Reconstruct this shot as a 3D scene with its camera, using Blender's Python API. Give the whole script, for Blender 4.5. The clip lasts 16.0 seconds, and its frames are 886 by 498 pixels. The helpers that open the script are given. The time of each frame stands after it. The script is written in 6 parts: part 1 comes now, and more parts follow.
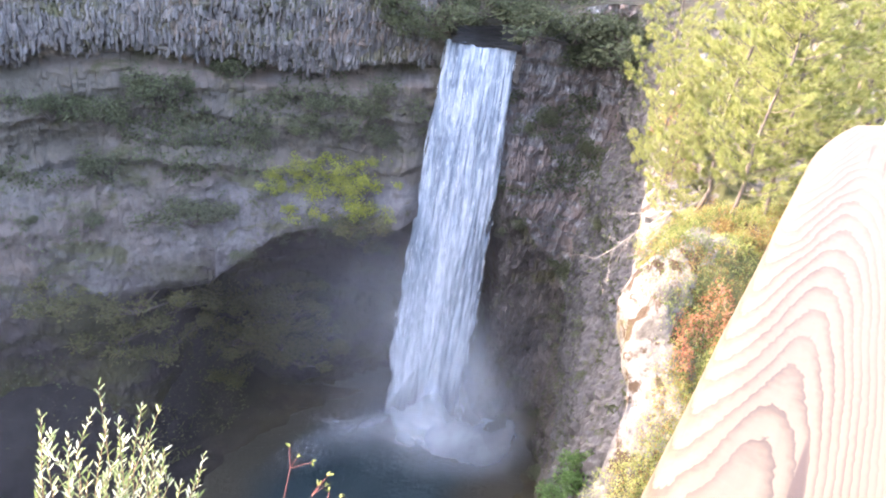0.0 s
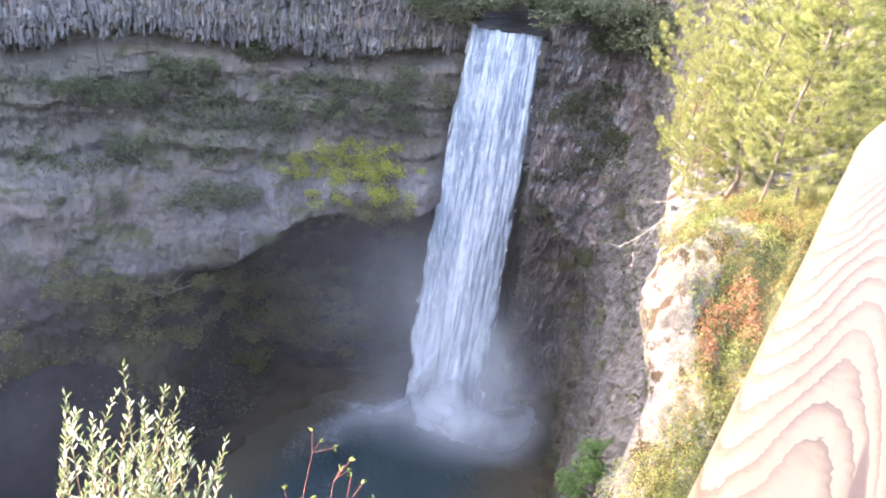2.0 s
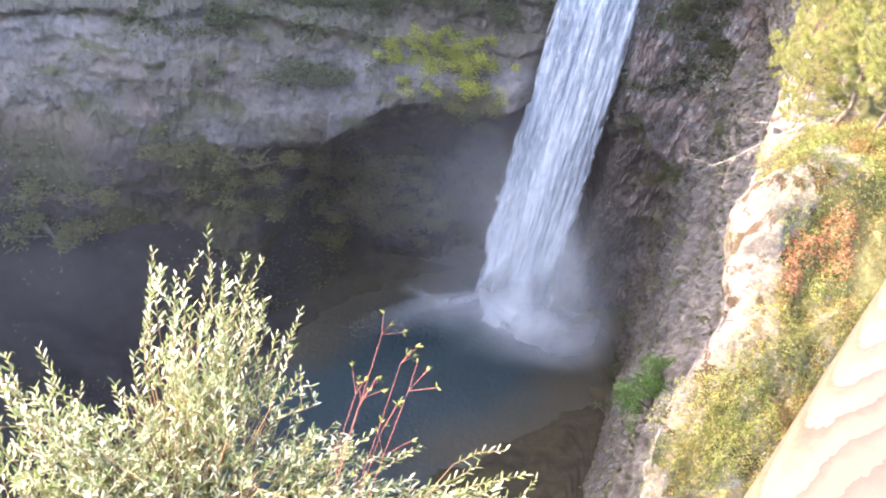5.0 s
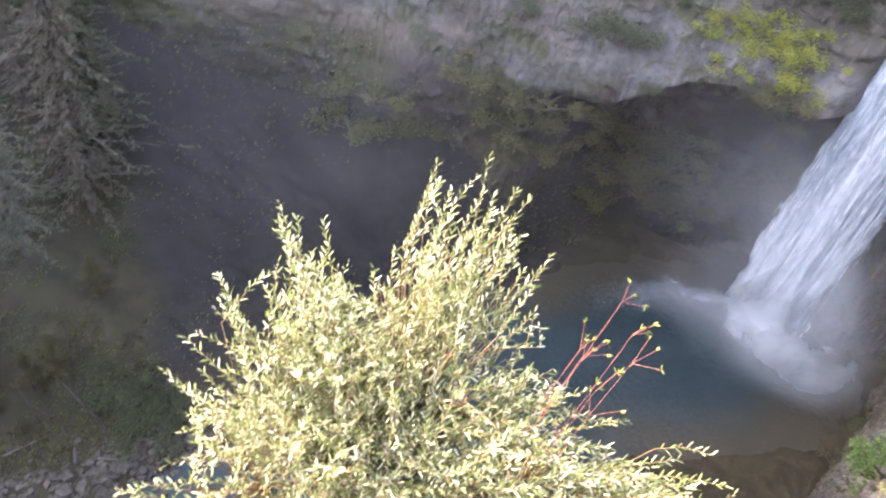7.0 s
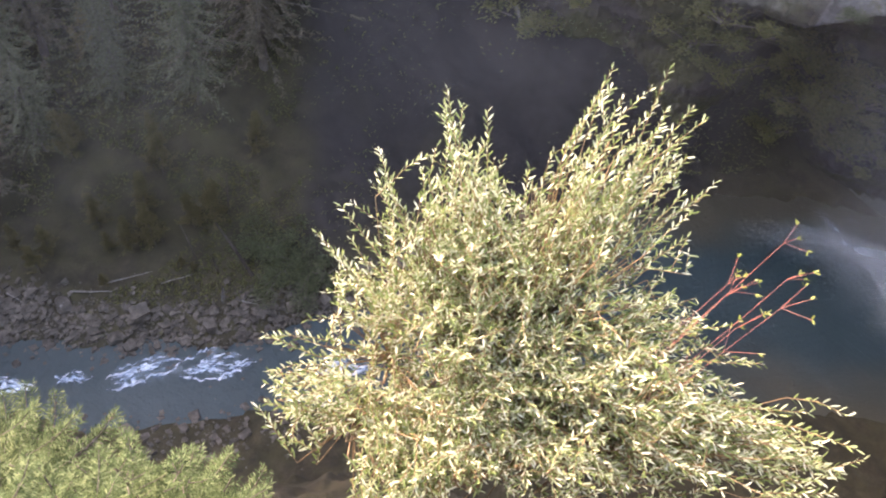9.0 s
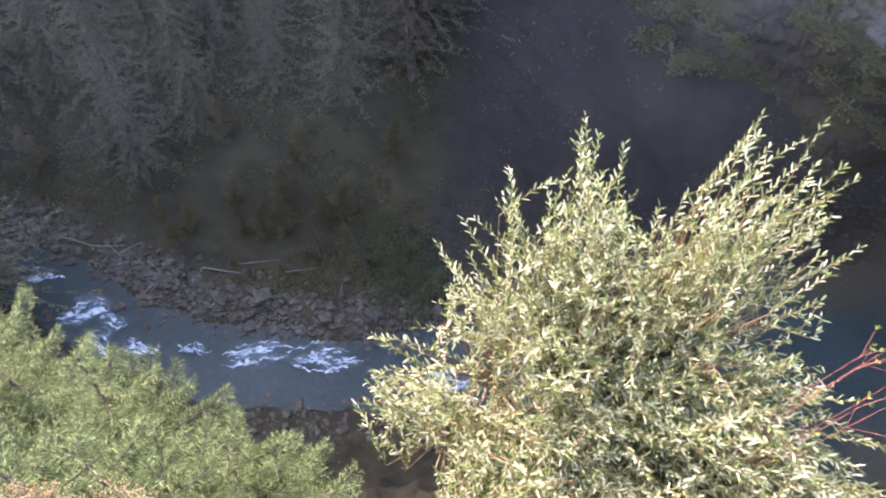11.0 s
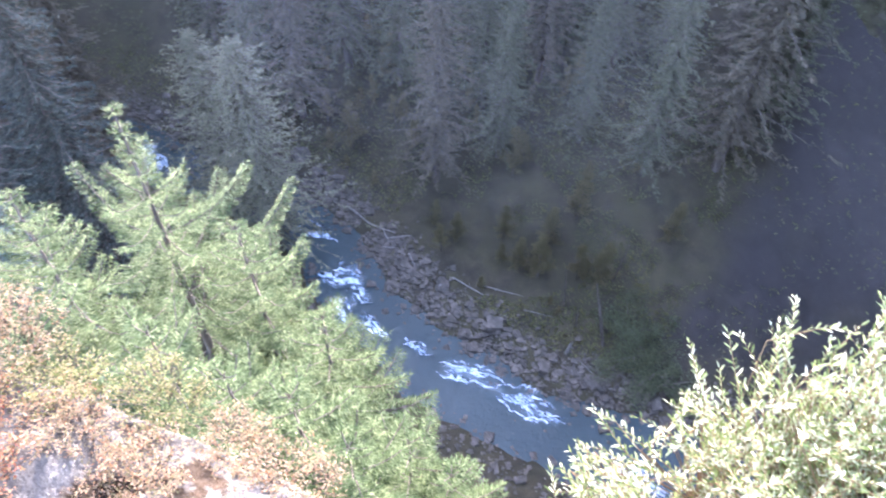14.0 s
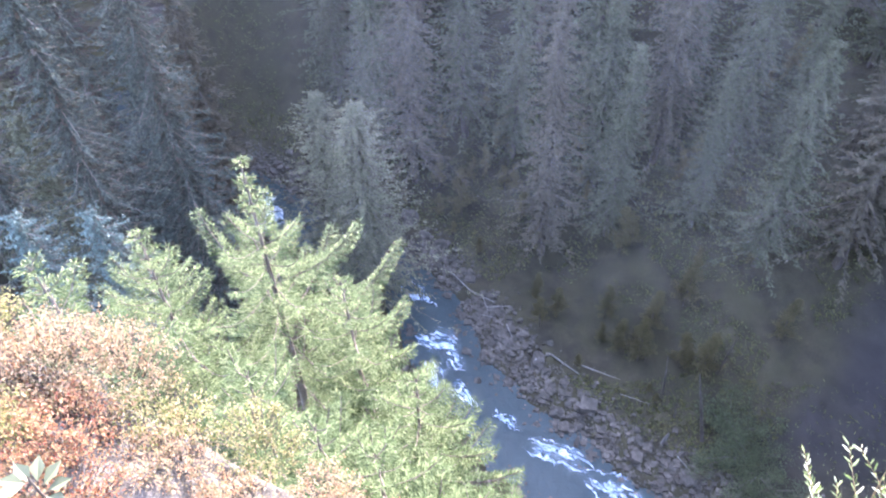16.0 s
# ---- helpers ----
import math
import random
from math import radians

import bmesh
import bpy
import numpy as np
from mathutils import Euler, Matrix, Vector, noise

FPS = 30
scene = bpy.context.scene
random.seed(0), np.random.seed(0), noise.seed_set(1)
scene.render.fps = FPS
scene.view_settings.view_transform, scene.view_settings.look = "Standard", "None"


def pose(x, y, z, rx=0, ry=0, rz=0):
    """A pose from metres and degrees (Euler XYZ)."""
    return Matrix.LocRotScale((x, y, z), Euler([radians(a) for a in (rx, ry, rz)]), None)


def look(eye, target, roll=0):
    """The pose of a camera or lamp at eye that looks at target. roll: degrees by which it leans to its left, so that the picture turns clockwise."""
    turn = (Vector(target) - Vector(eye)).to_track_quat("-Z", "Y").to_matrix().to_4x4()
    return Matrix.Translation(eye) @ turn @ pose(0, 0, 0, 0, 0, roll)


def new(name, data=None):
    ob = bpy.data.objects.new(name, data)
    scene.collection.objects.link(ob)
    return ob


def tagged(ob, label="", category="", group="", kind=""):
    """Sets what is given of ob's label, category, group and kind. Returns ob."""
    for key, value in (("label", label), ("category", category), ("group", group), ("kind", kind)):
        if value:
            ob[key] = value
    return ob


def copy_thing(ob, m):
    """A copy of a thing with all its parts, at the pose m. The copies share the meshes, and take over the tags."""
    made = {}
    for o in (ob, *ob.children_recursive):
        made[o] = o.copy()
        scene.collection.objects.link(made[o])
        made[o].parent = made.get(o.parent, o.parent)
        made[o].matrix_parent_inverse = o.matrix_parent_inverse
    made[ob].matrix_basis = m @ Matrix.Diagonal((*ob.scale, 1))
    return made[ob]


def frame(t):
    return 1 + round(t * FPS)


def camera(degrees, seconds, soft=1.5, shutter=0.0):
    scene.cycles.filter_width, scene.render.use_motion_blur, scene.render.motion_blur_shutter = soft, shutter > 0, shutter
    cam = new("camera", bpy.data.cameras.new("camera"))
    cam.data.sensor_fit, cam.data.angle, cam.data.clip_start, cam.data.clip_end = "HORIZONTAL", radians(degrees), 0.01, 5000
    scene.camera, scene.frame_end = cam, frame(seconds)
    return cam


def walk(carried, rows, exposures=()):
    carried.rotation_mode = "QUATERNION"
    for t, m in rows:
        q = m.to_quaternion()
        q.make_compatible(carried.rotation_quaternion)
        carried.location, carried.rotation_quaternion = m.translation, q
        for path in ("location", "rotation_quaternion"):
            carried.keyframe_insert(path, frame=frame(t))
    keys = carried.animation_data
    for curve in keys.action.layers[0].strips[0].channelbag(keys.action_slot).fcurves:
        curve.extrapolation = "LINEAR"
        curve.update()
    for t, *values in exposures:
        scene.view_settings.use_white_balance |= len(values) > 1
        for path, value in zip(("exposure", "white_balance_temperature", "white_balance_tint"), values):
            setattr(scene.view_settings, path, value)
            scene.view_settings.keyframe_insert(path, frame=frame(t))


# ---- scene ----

# ---------------- camera and its way ----------------
EYE_Z = 93.87
cam = camera(58.45, 16.0, soft=2.0, shutter=0.4)
PATH = [
    (0.0, 0.000, 0.000, 93.873, 60.26, -6.83, 3.85),
    (0.5, -0.007, 0.006, 93.861, 58.67, -6.42, 4.54),
    (1.0, -0.013, 0.016, 93.856, 57.94, -6.75, 5.17),
    (1.5, -0.013, 0.025, 93.854, 58.61, -7.07, 5.59),
    (2.0, -0.011, 0.031, 93.850, 59.05, -6.67, 5.64),
    (2.5, -0.013, 0.038, 93.843, 58.97, -6.71, 6.21),
    (3.0, -0.015, 0.045, 93.837, 58.32, -7.07, 7.97),
    (3.2, -0.016, 0.048, 93.835, 57.11, -7.68, 8.60),
    (5.3, -0.025, 0.078, 93.809, 50.10, -8.57, 15.98),
    (5.5, -0.024, 0.084, 93.809, 49.95, -8.75, 18.05),
    (6.0, -0.020, 0.073, 93.808, 49.76, -8.94, 26.96),
    (6.5, -0.026, 0.039, 93.819, 48.07, -8.01, 33.77),
    (7.0, -0.025, 0.008, 93.836, 43.69, -8.11, 38.64),
    (7.5, -0.035, -0.014, 93.845, 41.22, -7.50, 42.29),
    (8.0, -0.044, -0.021, 93.844, 37.79, -6.55, 46.61),
    (8.5, -0.050, -0.014, 93.835, 35.86, -5.41, 48.61),
    (8.7, -0.049, -0.013, 93.834, 35.23, -5.75, 50.05),
    (10.8, -0.045, -0.007, 93.830, 34.70, -3.70, 62.66),
    (11.0, -0.044, -0.007, 93.829, 35.06, -3.45, 63.81),
    (11.5, -0.044, -0.005, 93.829, 35.28, -3.53, 67.35),
    (12.0, -0.042, -0.003, 93.828, 35.10, -2.54, 70.13),
    (12.5, -0.047, -0.005, 93.829, 34.78, -2.09, 73.53),
    (13.0, -0.055, -0.013, 93.829, 35.09, -1.61, 78.72),
    (13.5, -0.059, -0.026, 93.833, 36.03, -2.08, 84.57),
    (14.0, -0.058, -0.039, 93.836, 37.70, -1.21, 91.15),
    (14.5, -0.061, -0.051, 93.832, 38.82, 0.09, 94.32),
    (15.0, -0.063, -0.059, 93.829, 39.52, 0.64, 95.70),
    (15.5, -0.065, -0.066, 93.836, 40.54, 0.84, 97.42),
    (16.0, -0.062, -0.066, 93.846, 42.69, 1.06, 99.78),
]
walk(cam, [(t, pose(x, y, z, rx, ry, rz)) for t, x, y, z, rx, ry, rz in PATH],
     exposures=[(0.0, 4.12, 7050, 25), (3.2, 4.12, 7150, 24), (5.5, 4.17, 7500, 26), (7.5, 4.2, 8100, 26),
                (8.2, 4.0, 8200, 26), (8.7, 3.78, 8200, 26), (11.0, 3.57, 7250, 25), (12.0, 3.67, 7000, 25), (12.5, 4.03, 6600, 26), (13.1, 4.27, 6150, 27), (14.5, 4.5, 6150, 27), (16.0, 4.57, 6300, 27)])

# ---------------- daylight ----------------
SUN_AZ, SUN_EL = -92.0, 28.0          # azimuth from +y towards +x, degrees
world = bpy.data.worlds.new("sky")
scene.world = world
world.use_nodes = True
wn = world.node_tree
sky = wn.nodes.new("ShaderNodeTexSky")
sky.sky_type = "NISHITA"
sky.sun_disc = False
sky.dust_density = 3.0
sky.ozone_density = 0.7
sky.sun_elevation = radians(SUN_EL)
sky.sun_rotation = radians(SUN_AZ % 360)
wn.nodes["Background"].inputs["Strength"].default_value = 0.15
wn.links.new(sky.outputs["Color"], wn.nodes["Background"].inputs["Color"])
SUN_DIR = Vector((math.sin(radians(SUN_AZ)) * math.cos(radians(SUN_EL)),
                  math.cos(radians(SUN_AZ)) * math.cos(radians(SUN_EL)), math.sin(radians(SUN_EL))))
sun_data = bpy.data.lights.new("sun", "SUN")
sun_data.energy, sun_data.angle, sun_data.color = 1.55, radians(0.5), (1.0, 0.94, 0.84)
sun = new("sun", sun_data)
sun.matrix_world = look(SUN_DIR * 400, (0, 0, 0))


# ---------------- small helpers ----------------
def mesh_of(name, verts, faces, smooth=False):
    me = bpy.data.meshes.new(name)
    me.from_pydata([tuple(v) for v in verts], [], [tuple(f) for f in faces])
    if smooth:
        me.polygons.foreach_set("use_smooth", [True] * len(me.polygons))
    me.update()
    return me


def fast_mesh(name, verts, quads, smooth=False):
    """A mesh of four-sided faces from numpy arrays."""
    verts, quads = np.asarray(verts, dtype=np.float32), np.asarray(quads, dtype=np.int32)
    k = quads.shape[1]
    me = bpy.data.meshes.new(name)
    me.vertices.add(len(verts))
    me.vertices.foreach_set("co", verts.ravel())
    me.loops.add(quads.size)
    me.loops.foreach_set("vertex_index", quads.ravel())
    me.polygons.add(len(quads))
    me.polygons.foreach_set("loop_start", np.arange(len(quads), dtype=np.int32) * k)
    me.polygons.foreach_set("use_smooth", np.full(len(quads), smooth))
    me.update(calc_edges=True)
    me.validate()
    return me


def part(name, me, material, parent=None, label=""):
    """One mesh object under a thing (or on its own)."""
    ob = new(name, me)
    if material and not me.materials:
        me.materials.append(material)
    if parent:
        ob.parent = parent
    if label:
        tagged(ob, label)
    return ob


def thing(name, at, label, category, group="", kind=""):
    ob = new(name)
    ob.location = at
    ob.empty_display_size = 0.2
    return tagged(ob, label, category, group, kind)


def grid_quads(nu, nv):
    i, j = np.meshgrid(np.arange(nu - 1), np.arange(nv - 1), indexing="ij")
    a = (i * nv + j).ravel()
    return np.stack([a, a + nv, a + nv + 1, a + 1], 1)


def hash2(i, j, seed=0):
    v = np.sin(i * 127.1 + j * 311.7 + seed * 74.7) * 43758.5453
    return v - np.floor(v)


def vnoise(x, y, seed=0):
    """Smooth value noise in the plane, 0 to 1."""
    xi, yi = np.floor(x), np.floor(y)
    fx, fy = x - xi, y - yi
    fx, fy = fx * fx * (3 - 2 * fx), fy * fy * (3 - 2 * fy)
    a, b = hash2(xi, yi, seed), hash2(xi + 1, yi, seed)
    c, d = hash2(xi, yi + 1, seed), hash2(xi + 1, yi + 1, seed)
    return (a * (1 - fx) + b * fx) * (1 - fy) + (c * (1 - fx) + d * fx) * fy


def fbm(x, y, octaves=4, seed=0):
    s, w, n = 0.0, 0.5, 0.0
    for k in range(octaves):
        s = s + w * vnoise(x * 2 ** k, y * 2 ** k, seed + k)
        n += w
        w *= 0.5
    return s / n


def step(a, b, x):
    u = np.clip((x - a) / (b - a), 0, 1)
    return u * u * (3 - 2 * u)


def polar(az, r):
    a = np.radians(az)
    return r * np.sin(a), r * np.cos(a)


# ---------------- materials ----------------
def material(name, rough=0.8, metal=0.0):
    m = bpy.data.materials.new(name)
    m.use_nodes = True
    nt = m.node_tree
    b = nt.nodes["Principled BSDF"]
    b.inputs["Roughness"].default_value = rough
    b.inputs["Metallic"].default_value = metal
    return m, nt, b


def ramp(nt, fac, stops):
    r = nt.nodes.new("ShaderNodeValToRGB")
    el = r.color_ramp.elements
    while len(el) < len(stops):
        el.new(0.5)
    for e, (p, c) in zip(el, stops):
        e.position, e.color = p, (*c, 1)
    nt.links.new(fac, r.inputs["Fac"])
    return r.outputs["Color"]


def noise_node(nt, vec, scale, detail=6, rough=0.6, distortion=0.0):
    n = nt.nodes.new("ShaderNodeTexNoise")
    n.inputs["Scale"].default_value = scale
    n.inputs["Detail"].default_value = detail
    n.inputs["Roughness"].default_value = rough
    n.inputs["Distortion"].default_value = distortion
    nt.links.new(vec, n.inputs["Vector"])
    return n.outputs["Fac"]


def coords(nt, scale=(1, 1, 1), which="Object"):
    t = nt.nodes.new("ShaderNodeTexCoord")
    m = nt.nodes.new("ShaderNodeMapping")
    m.inputs["Scale"].default_value = scale
    nt.links.new(t.outputs[which], m.inputs["Vector"])
    return m.outputs["Vector"]


def mix(nt, fac, a, b, mode="MIX"):
    n = nt.nodes.new("ShaderNodeMix")
    n.data_type, n.blend_type = "RGBA", mode
    for sock, v in ((n.inputs[0], fac), (n.inputs[6], a), (n.inputs[7], b)):
        if isinstance(v, (int, float)):
            sock.default_value = v
        elif isinstance(v, tuple):
            sock.default_value = (*v, 1)
        else:
            nt.links.new(v, sock)
    return n.outputs[2]


def bump(nt, b, height, strength=0.5, dist=0.1):
    n = nt.nodes.new("ShaderNodeBump")
    n.inputs["Strength"].default_value = strength
    n.inputs["Distance"].default_value = dist
    nt.links.new(height, n.inputs["Height"])
    nt.links.new(n.outputs["Normal"], b.inputs["Normal"])


def rock_material(name, dark, mid, light, scale=0.35, streak=(1, 1, 0.25), moss=None, moss_at=0.62, rough=0.85, fine=3.0, dist=0.25, by_piece=False, stain=None, soft=0.1):
    m, nt, b = material(name, rough)
    v, vs = coords(nt), coords(nt, streak)
    n1 = noise_node(nt, vs, scale, 8, 0.62, 0.4)
    c = ramp(nt, n1, [(0.28, dark), (0.5, mid), (0.72, light)])
    n2 = noise_node(nt, v, fine, 6, 0.7)
    c = mix(nt, 0.55, c, ramp(nt, n2, [(0.3, (0.35, 0.35, 0.36)), (0.55, (0.8, 0.8, 0.8)), (0.75, (1.15, 1.13, 1.1))]), "MULTIPLY")
    if by_piece:
        info = nt.nodes.new("ShaderNodeObjectInfo")
        c = mix(nt, 0.8, c, ramp(nt, info.outputs["Random"], [(0.0, (0.66, 0.64, 0.62)), (0.5, (0.86, 0.84, 0.81)), (1.0, (1.08, 1.07, 1.05))]), "MULTIPLY")
    if stain:
        n5 = noise_node(nt, coords(nt, (0.5, 0.5, 1.3)), scale * 0.45, 6, 0.6, 0.5)
        c = mix(nt, ramp(nt, n5, [(0.43, (0, 0, 0)), (0.55, (0.85, 0.85, 0.85))]), c, mix(nt, n2, stain, tuple(q * 1.7 for q in stain)))
    if moss:
        n3 = noise_node(nt, v, scale * 0.7, 7, 0.65)
        f = ramp(nt, n3, [(moss_at, (0, 0, 0)), (moss_at + soft, (1, 1, 1))])
        c = mix(nt, f, c, mix(nt, n2, moss, tuple(q * 1.8 for q in moss)))
    nt.links.new(c, b.inputs["Base Color"])
    bump(nt, b, mix(nt, 0.5, n1, n2), 0.9, dist)
    return m


def leaf_material(name, cols, rough=0.5, through_leaf=0.35, island=True, gloss=0.5):
    """Foliage: colour varies from leaf to leaf, light passes through."""
    m, nt, b = material(name, rough)
    b.inputs["Specular IOR Level"].default_value = gloss
    g = nt.nodes.new("ShaderNodeNewGeometry")
    n = noise_node(nt, coords(nt), 0.8, 3, 0.5)
    if island:
        a = nt.nodes.new("ShaderNodeMath")
        a.operation = "MULTIPLY_ADD"
        nt.links.new(g.outputs["Random Per Island"], a.inputs[0])
        a.inputs[1].default_value = 0.7
        s = nt.nodes.new("ShaderNodeMath")
        s.operation = "MULTIPLY"
        nt.links.new(n, s.inputs[0])
        s.inputs[1].default_value = 0.4
        nt.links.new(s.outputs[0], a.inputs[2])
        n = a.outputs[0]
    k = len(cols) - 1
    c = ramp(nt, n, [(0.12 + 0.76 * i / k, q) for i, q in enumerate(cols)])
    nt.links.new(c, b.inputs["Base Color"])
    t = nt.nodes.new("ShaderNodeBsdfTranslucent")
    nt.links.new(c, t.inputs["Color"])
    x = nt.nodes.new("ShaderNodeMixShader")
    x.inputs[0].default_value = through_leaf
    nt.links.new(b.outputs[0], x.inputs[1])
    nt.links.new(t.outputs[0], x.inputs[2])
    nt.links.new(x.outputs[0], nt.nodes["Material Output"].inputs["Surface"])
    return m


M_BASALT = rock_material("basalt", (0.075, 0.073, 0.073), (0.175, 0.17, 0.166), (0.29, 0.282, 0.272), 0.5, (1.6, 1.6, 0.22), None, fine=1.6, by_piece=True)
M_CLIFF = rock_material("cliff_rock", (0.085, 0.08, 0.077), (0.178, 0.17, 0.163), (0.3, 0.29, 0.278), 0.2, (0.45, 0.45, 1.5), (0.06, 0.058, 0.036), 0.5, fine=1.5, stain=(0.115, 0.088, 0.068))
nt = M_CLIFF.node_tree
b = nt.nodes["Principled BSDF"]
c = b.inputs["Base Color"].links[0].from_socket
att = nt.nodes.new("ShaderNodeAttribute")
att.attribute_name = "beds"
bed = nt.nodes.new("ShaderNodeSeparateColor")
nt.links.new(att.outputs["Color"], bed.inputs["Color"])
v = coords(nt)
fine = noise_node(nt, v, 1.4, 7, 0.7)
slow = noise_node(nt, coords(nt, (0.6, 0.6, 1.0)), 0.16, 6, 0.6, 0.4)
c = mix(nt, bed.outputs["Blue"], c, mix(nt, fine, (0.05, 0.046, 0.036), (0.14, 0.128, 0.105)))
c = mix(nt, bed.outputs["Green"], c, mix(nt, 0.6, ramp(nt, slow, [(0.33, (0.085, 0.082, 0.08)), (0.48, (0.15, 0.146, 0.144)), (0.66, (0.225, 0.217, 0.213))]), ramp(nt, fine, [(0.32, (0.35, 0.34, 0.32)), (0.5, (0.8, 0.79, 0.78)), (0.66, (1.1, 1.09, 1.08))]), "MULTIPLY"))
mossy = noise_node(nt, coords(nt, (0.5, 0.5, 0.9)), 0.3, 7, 0.68, 0.6)
c = mix(nt, ramp(nt, mossy, [(0.54, (0, 0, 0)), (0.62, (0.9, 0.9, 0.9))]), c, mix(nt, fine, (0.04, 0.042, 0.018), (0.11, 0.11, 0.05)))
# shade under the overhang put into the colour, brown with patches of moss
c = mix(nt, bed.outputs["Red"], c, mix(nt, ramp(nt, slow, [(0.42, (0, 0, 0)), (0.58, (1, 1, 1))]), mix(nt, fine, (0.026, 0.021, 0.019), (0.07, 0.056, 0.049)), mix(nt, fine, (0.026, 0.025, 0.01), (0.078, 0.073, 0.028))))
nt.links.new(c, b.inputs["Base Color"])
M_WETROCK = rock_material("wet_rock", (0.059, 0.050, 0.043), (0.113, 0.096, 0.081), (0.194, 0.166, 0.138), 0.25, (0.6, 0.6, 0.8), (0.054, 0.052, 0.017), 0.54, 0.6, fine=1.5)
M_MOSSROCK = rock_material("mossy_rock", (0.035, 0.033, 0.031), (0.1, 0.096, 0.093), (0.21, 0.204, 0.198), 1.5, (1.2, 1.2, 0.5), (0.034, 0.038, 0.016), 0.55, fine=6.0, dist=0.3)
M_GROUND = rock_material("forest_floor", (0.021, 0.018, 0.011), (0.046, 0.038, 0.022), (0.08, 0.064, 0.036), 0.35, (1, 1, 1), (0.033, 0.03, 0.012), 0.4, 0.95, soft=0.35)
M_BOULDER = rock_material("boulder", (0.039, 0.033, 0.026), (0.089, 0.076, 0.061), (0.184, 0.160, 0.129), 0.8, (1, 1, 1), (0.065, 0.060, 0.026), 0.62, fine=4, dist=0.1)
M_FLUTED = rock_material("fluted_rock", (0.09, 0.087, 0.085), (0.25, 0.245, 0.24), (0.5, 0.49, 0.48), 1.3, (1.2, 1.2, 0.4), (0.06, 0.064, 0.028), 0.66, fine=4.5, dist=0.4, stain=(0.13, 0.1, 0.085))

# ---------------- the canyon: shape of its walls and floor ----------------
WALL_AZ = np.array([-175, -150, -130, -112, -95, -78, -62, -50, -40, -30, -20, -12, -5, 0, 4, 7, 9.5, 12, 14, 15.4, 16.6, 19, 24, 32], float)
WALL_R = np.array([120, 150, 160, 150, 142, 134, 124, 116, 110, 108, 107.5, 108, 109, 109, 110, 113, 115, 111, 98, 82, 66, 44, 24, 14], float)
# rim raised out of view between -79 and -46 to shade the right wall
RIM_AZ = np.array([-175, -120, -84, -79, -46, -38, -30, -8, -2.6, -1.5, 3.6, 4.8, 9, 13, 16, 22, 32], float)
RIM_Z = np.array([90, 92, 96, 110, 110, 88, 76, 72, 70, 65.5, 65.5, 69.5, 72, 74, 80, 86, 88], float)


def _line(az):
    x, y = np.interp(az, WALL_AZ, WALL_R) * np.sin(np.radians(az)), np.interp(az, WALL_AZ, WALL_R) * np.cos(np.radians(az))
    return x, y


FINE_AZ = np.arange(-176, 32.5, 0.1)
LX, LY = _line(FINE_AZ)
SOFT = np.ones(13) / 13
DX, DY = np.convolve(np.gradient(LX), SOFT, "same"), np.convolve(np.gradient(LY), SOFT, "same")
ALONG = np.cumsum(np.hypot(np.gradient(LX), np.gradient(LY)))
ALONG = ALONG - np.interp(11.0, FINE_AZ, ALONG) + math.radians(11.0) * 108.0
NX, NY = DY / np.hypot(DX, DY), -DX / np.hypot(DX, DY)      # towards the canyon's middle


def wall_arc(az):
    """Length along the wall: by the bearing on the far side, by the true line where the wall turns to the viewer."""
    return np.where(az < 11.0, np.radians(az) * 108.0, np.interp(az, FINE_AZ, ALONG))


def wall_r(az):
    return np.interp(az, WALL_AZ, WALL_R)


RIVER = np.array([(2, 98), (-8, 88), (-22, 70), (-31, 48), (-37, 32), (-43.5, 15), (-51, 2), (-62, -10.5), (-72, -16), (-80, -26), (-87, -42), (-98, -62), (-120, -95)], float)
RIVER_W = np.array([17, 19, 15, 9, 6.2, 5.2, 5.0, 5.0, 4.8, 4.4, 4.6, 4.5, 5], float)


def river_gap(x, y):
    """How far a place lies outside the water's edge, and its signed side (positive: far bank)."""
    best = np.full(np.shape(x), 1e9)
    side = np.zeros(np.shape(x))
    for k in range(len(RIVER) - 1):
        (ax, ay), (bx, by) = RIVER[k], RIVER[k + 1]
        ux, uy = bx - ax, by - ay
        s = np.clip(((x - ax) * ux + (y - ay) * uy) / (ux * ux + uy * uy), 0, 1)
        d = np.hypot(x - ax - s * ux, y - ay - s * uy) - (RIVER_W[k] * (1 - s) + RIVER_W[k + 1] * s)
        near = d < best
        best = np.where(near, d, best)
        side = np.where(near, np.sign(uy * (x - ax) - ux * (y - ay)), side)
    return best, side


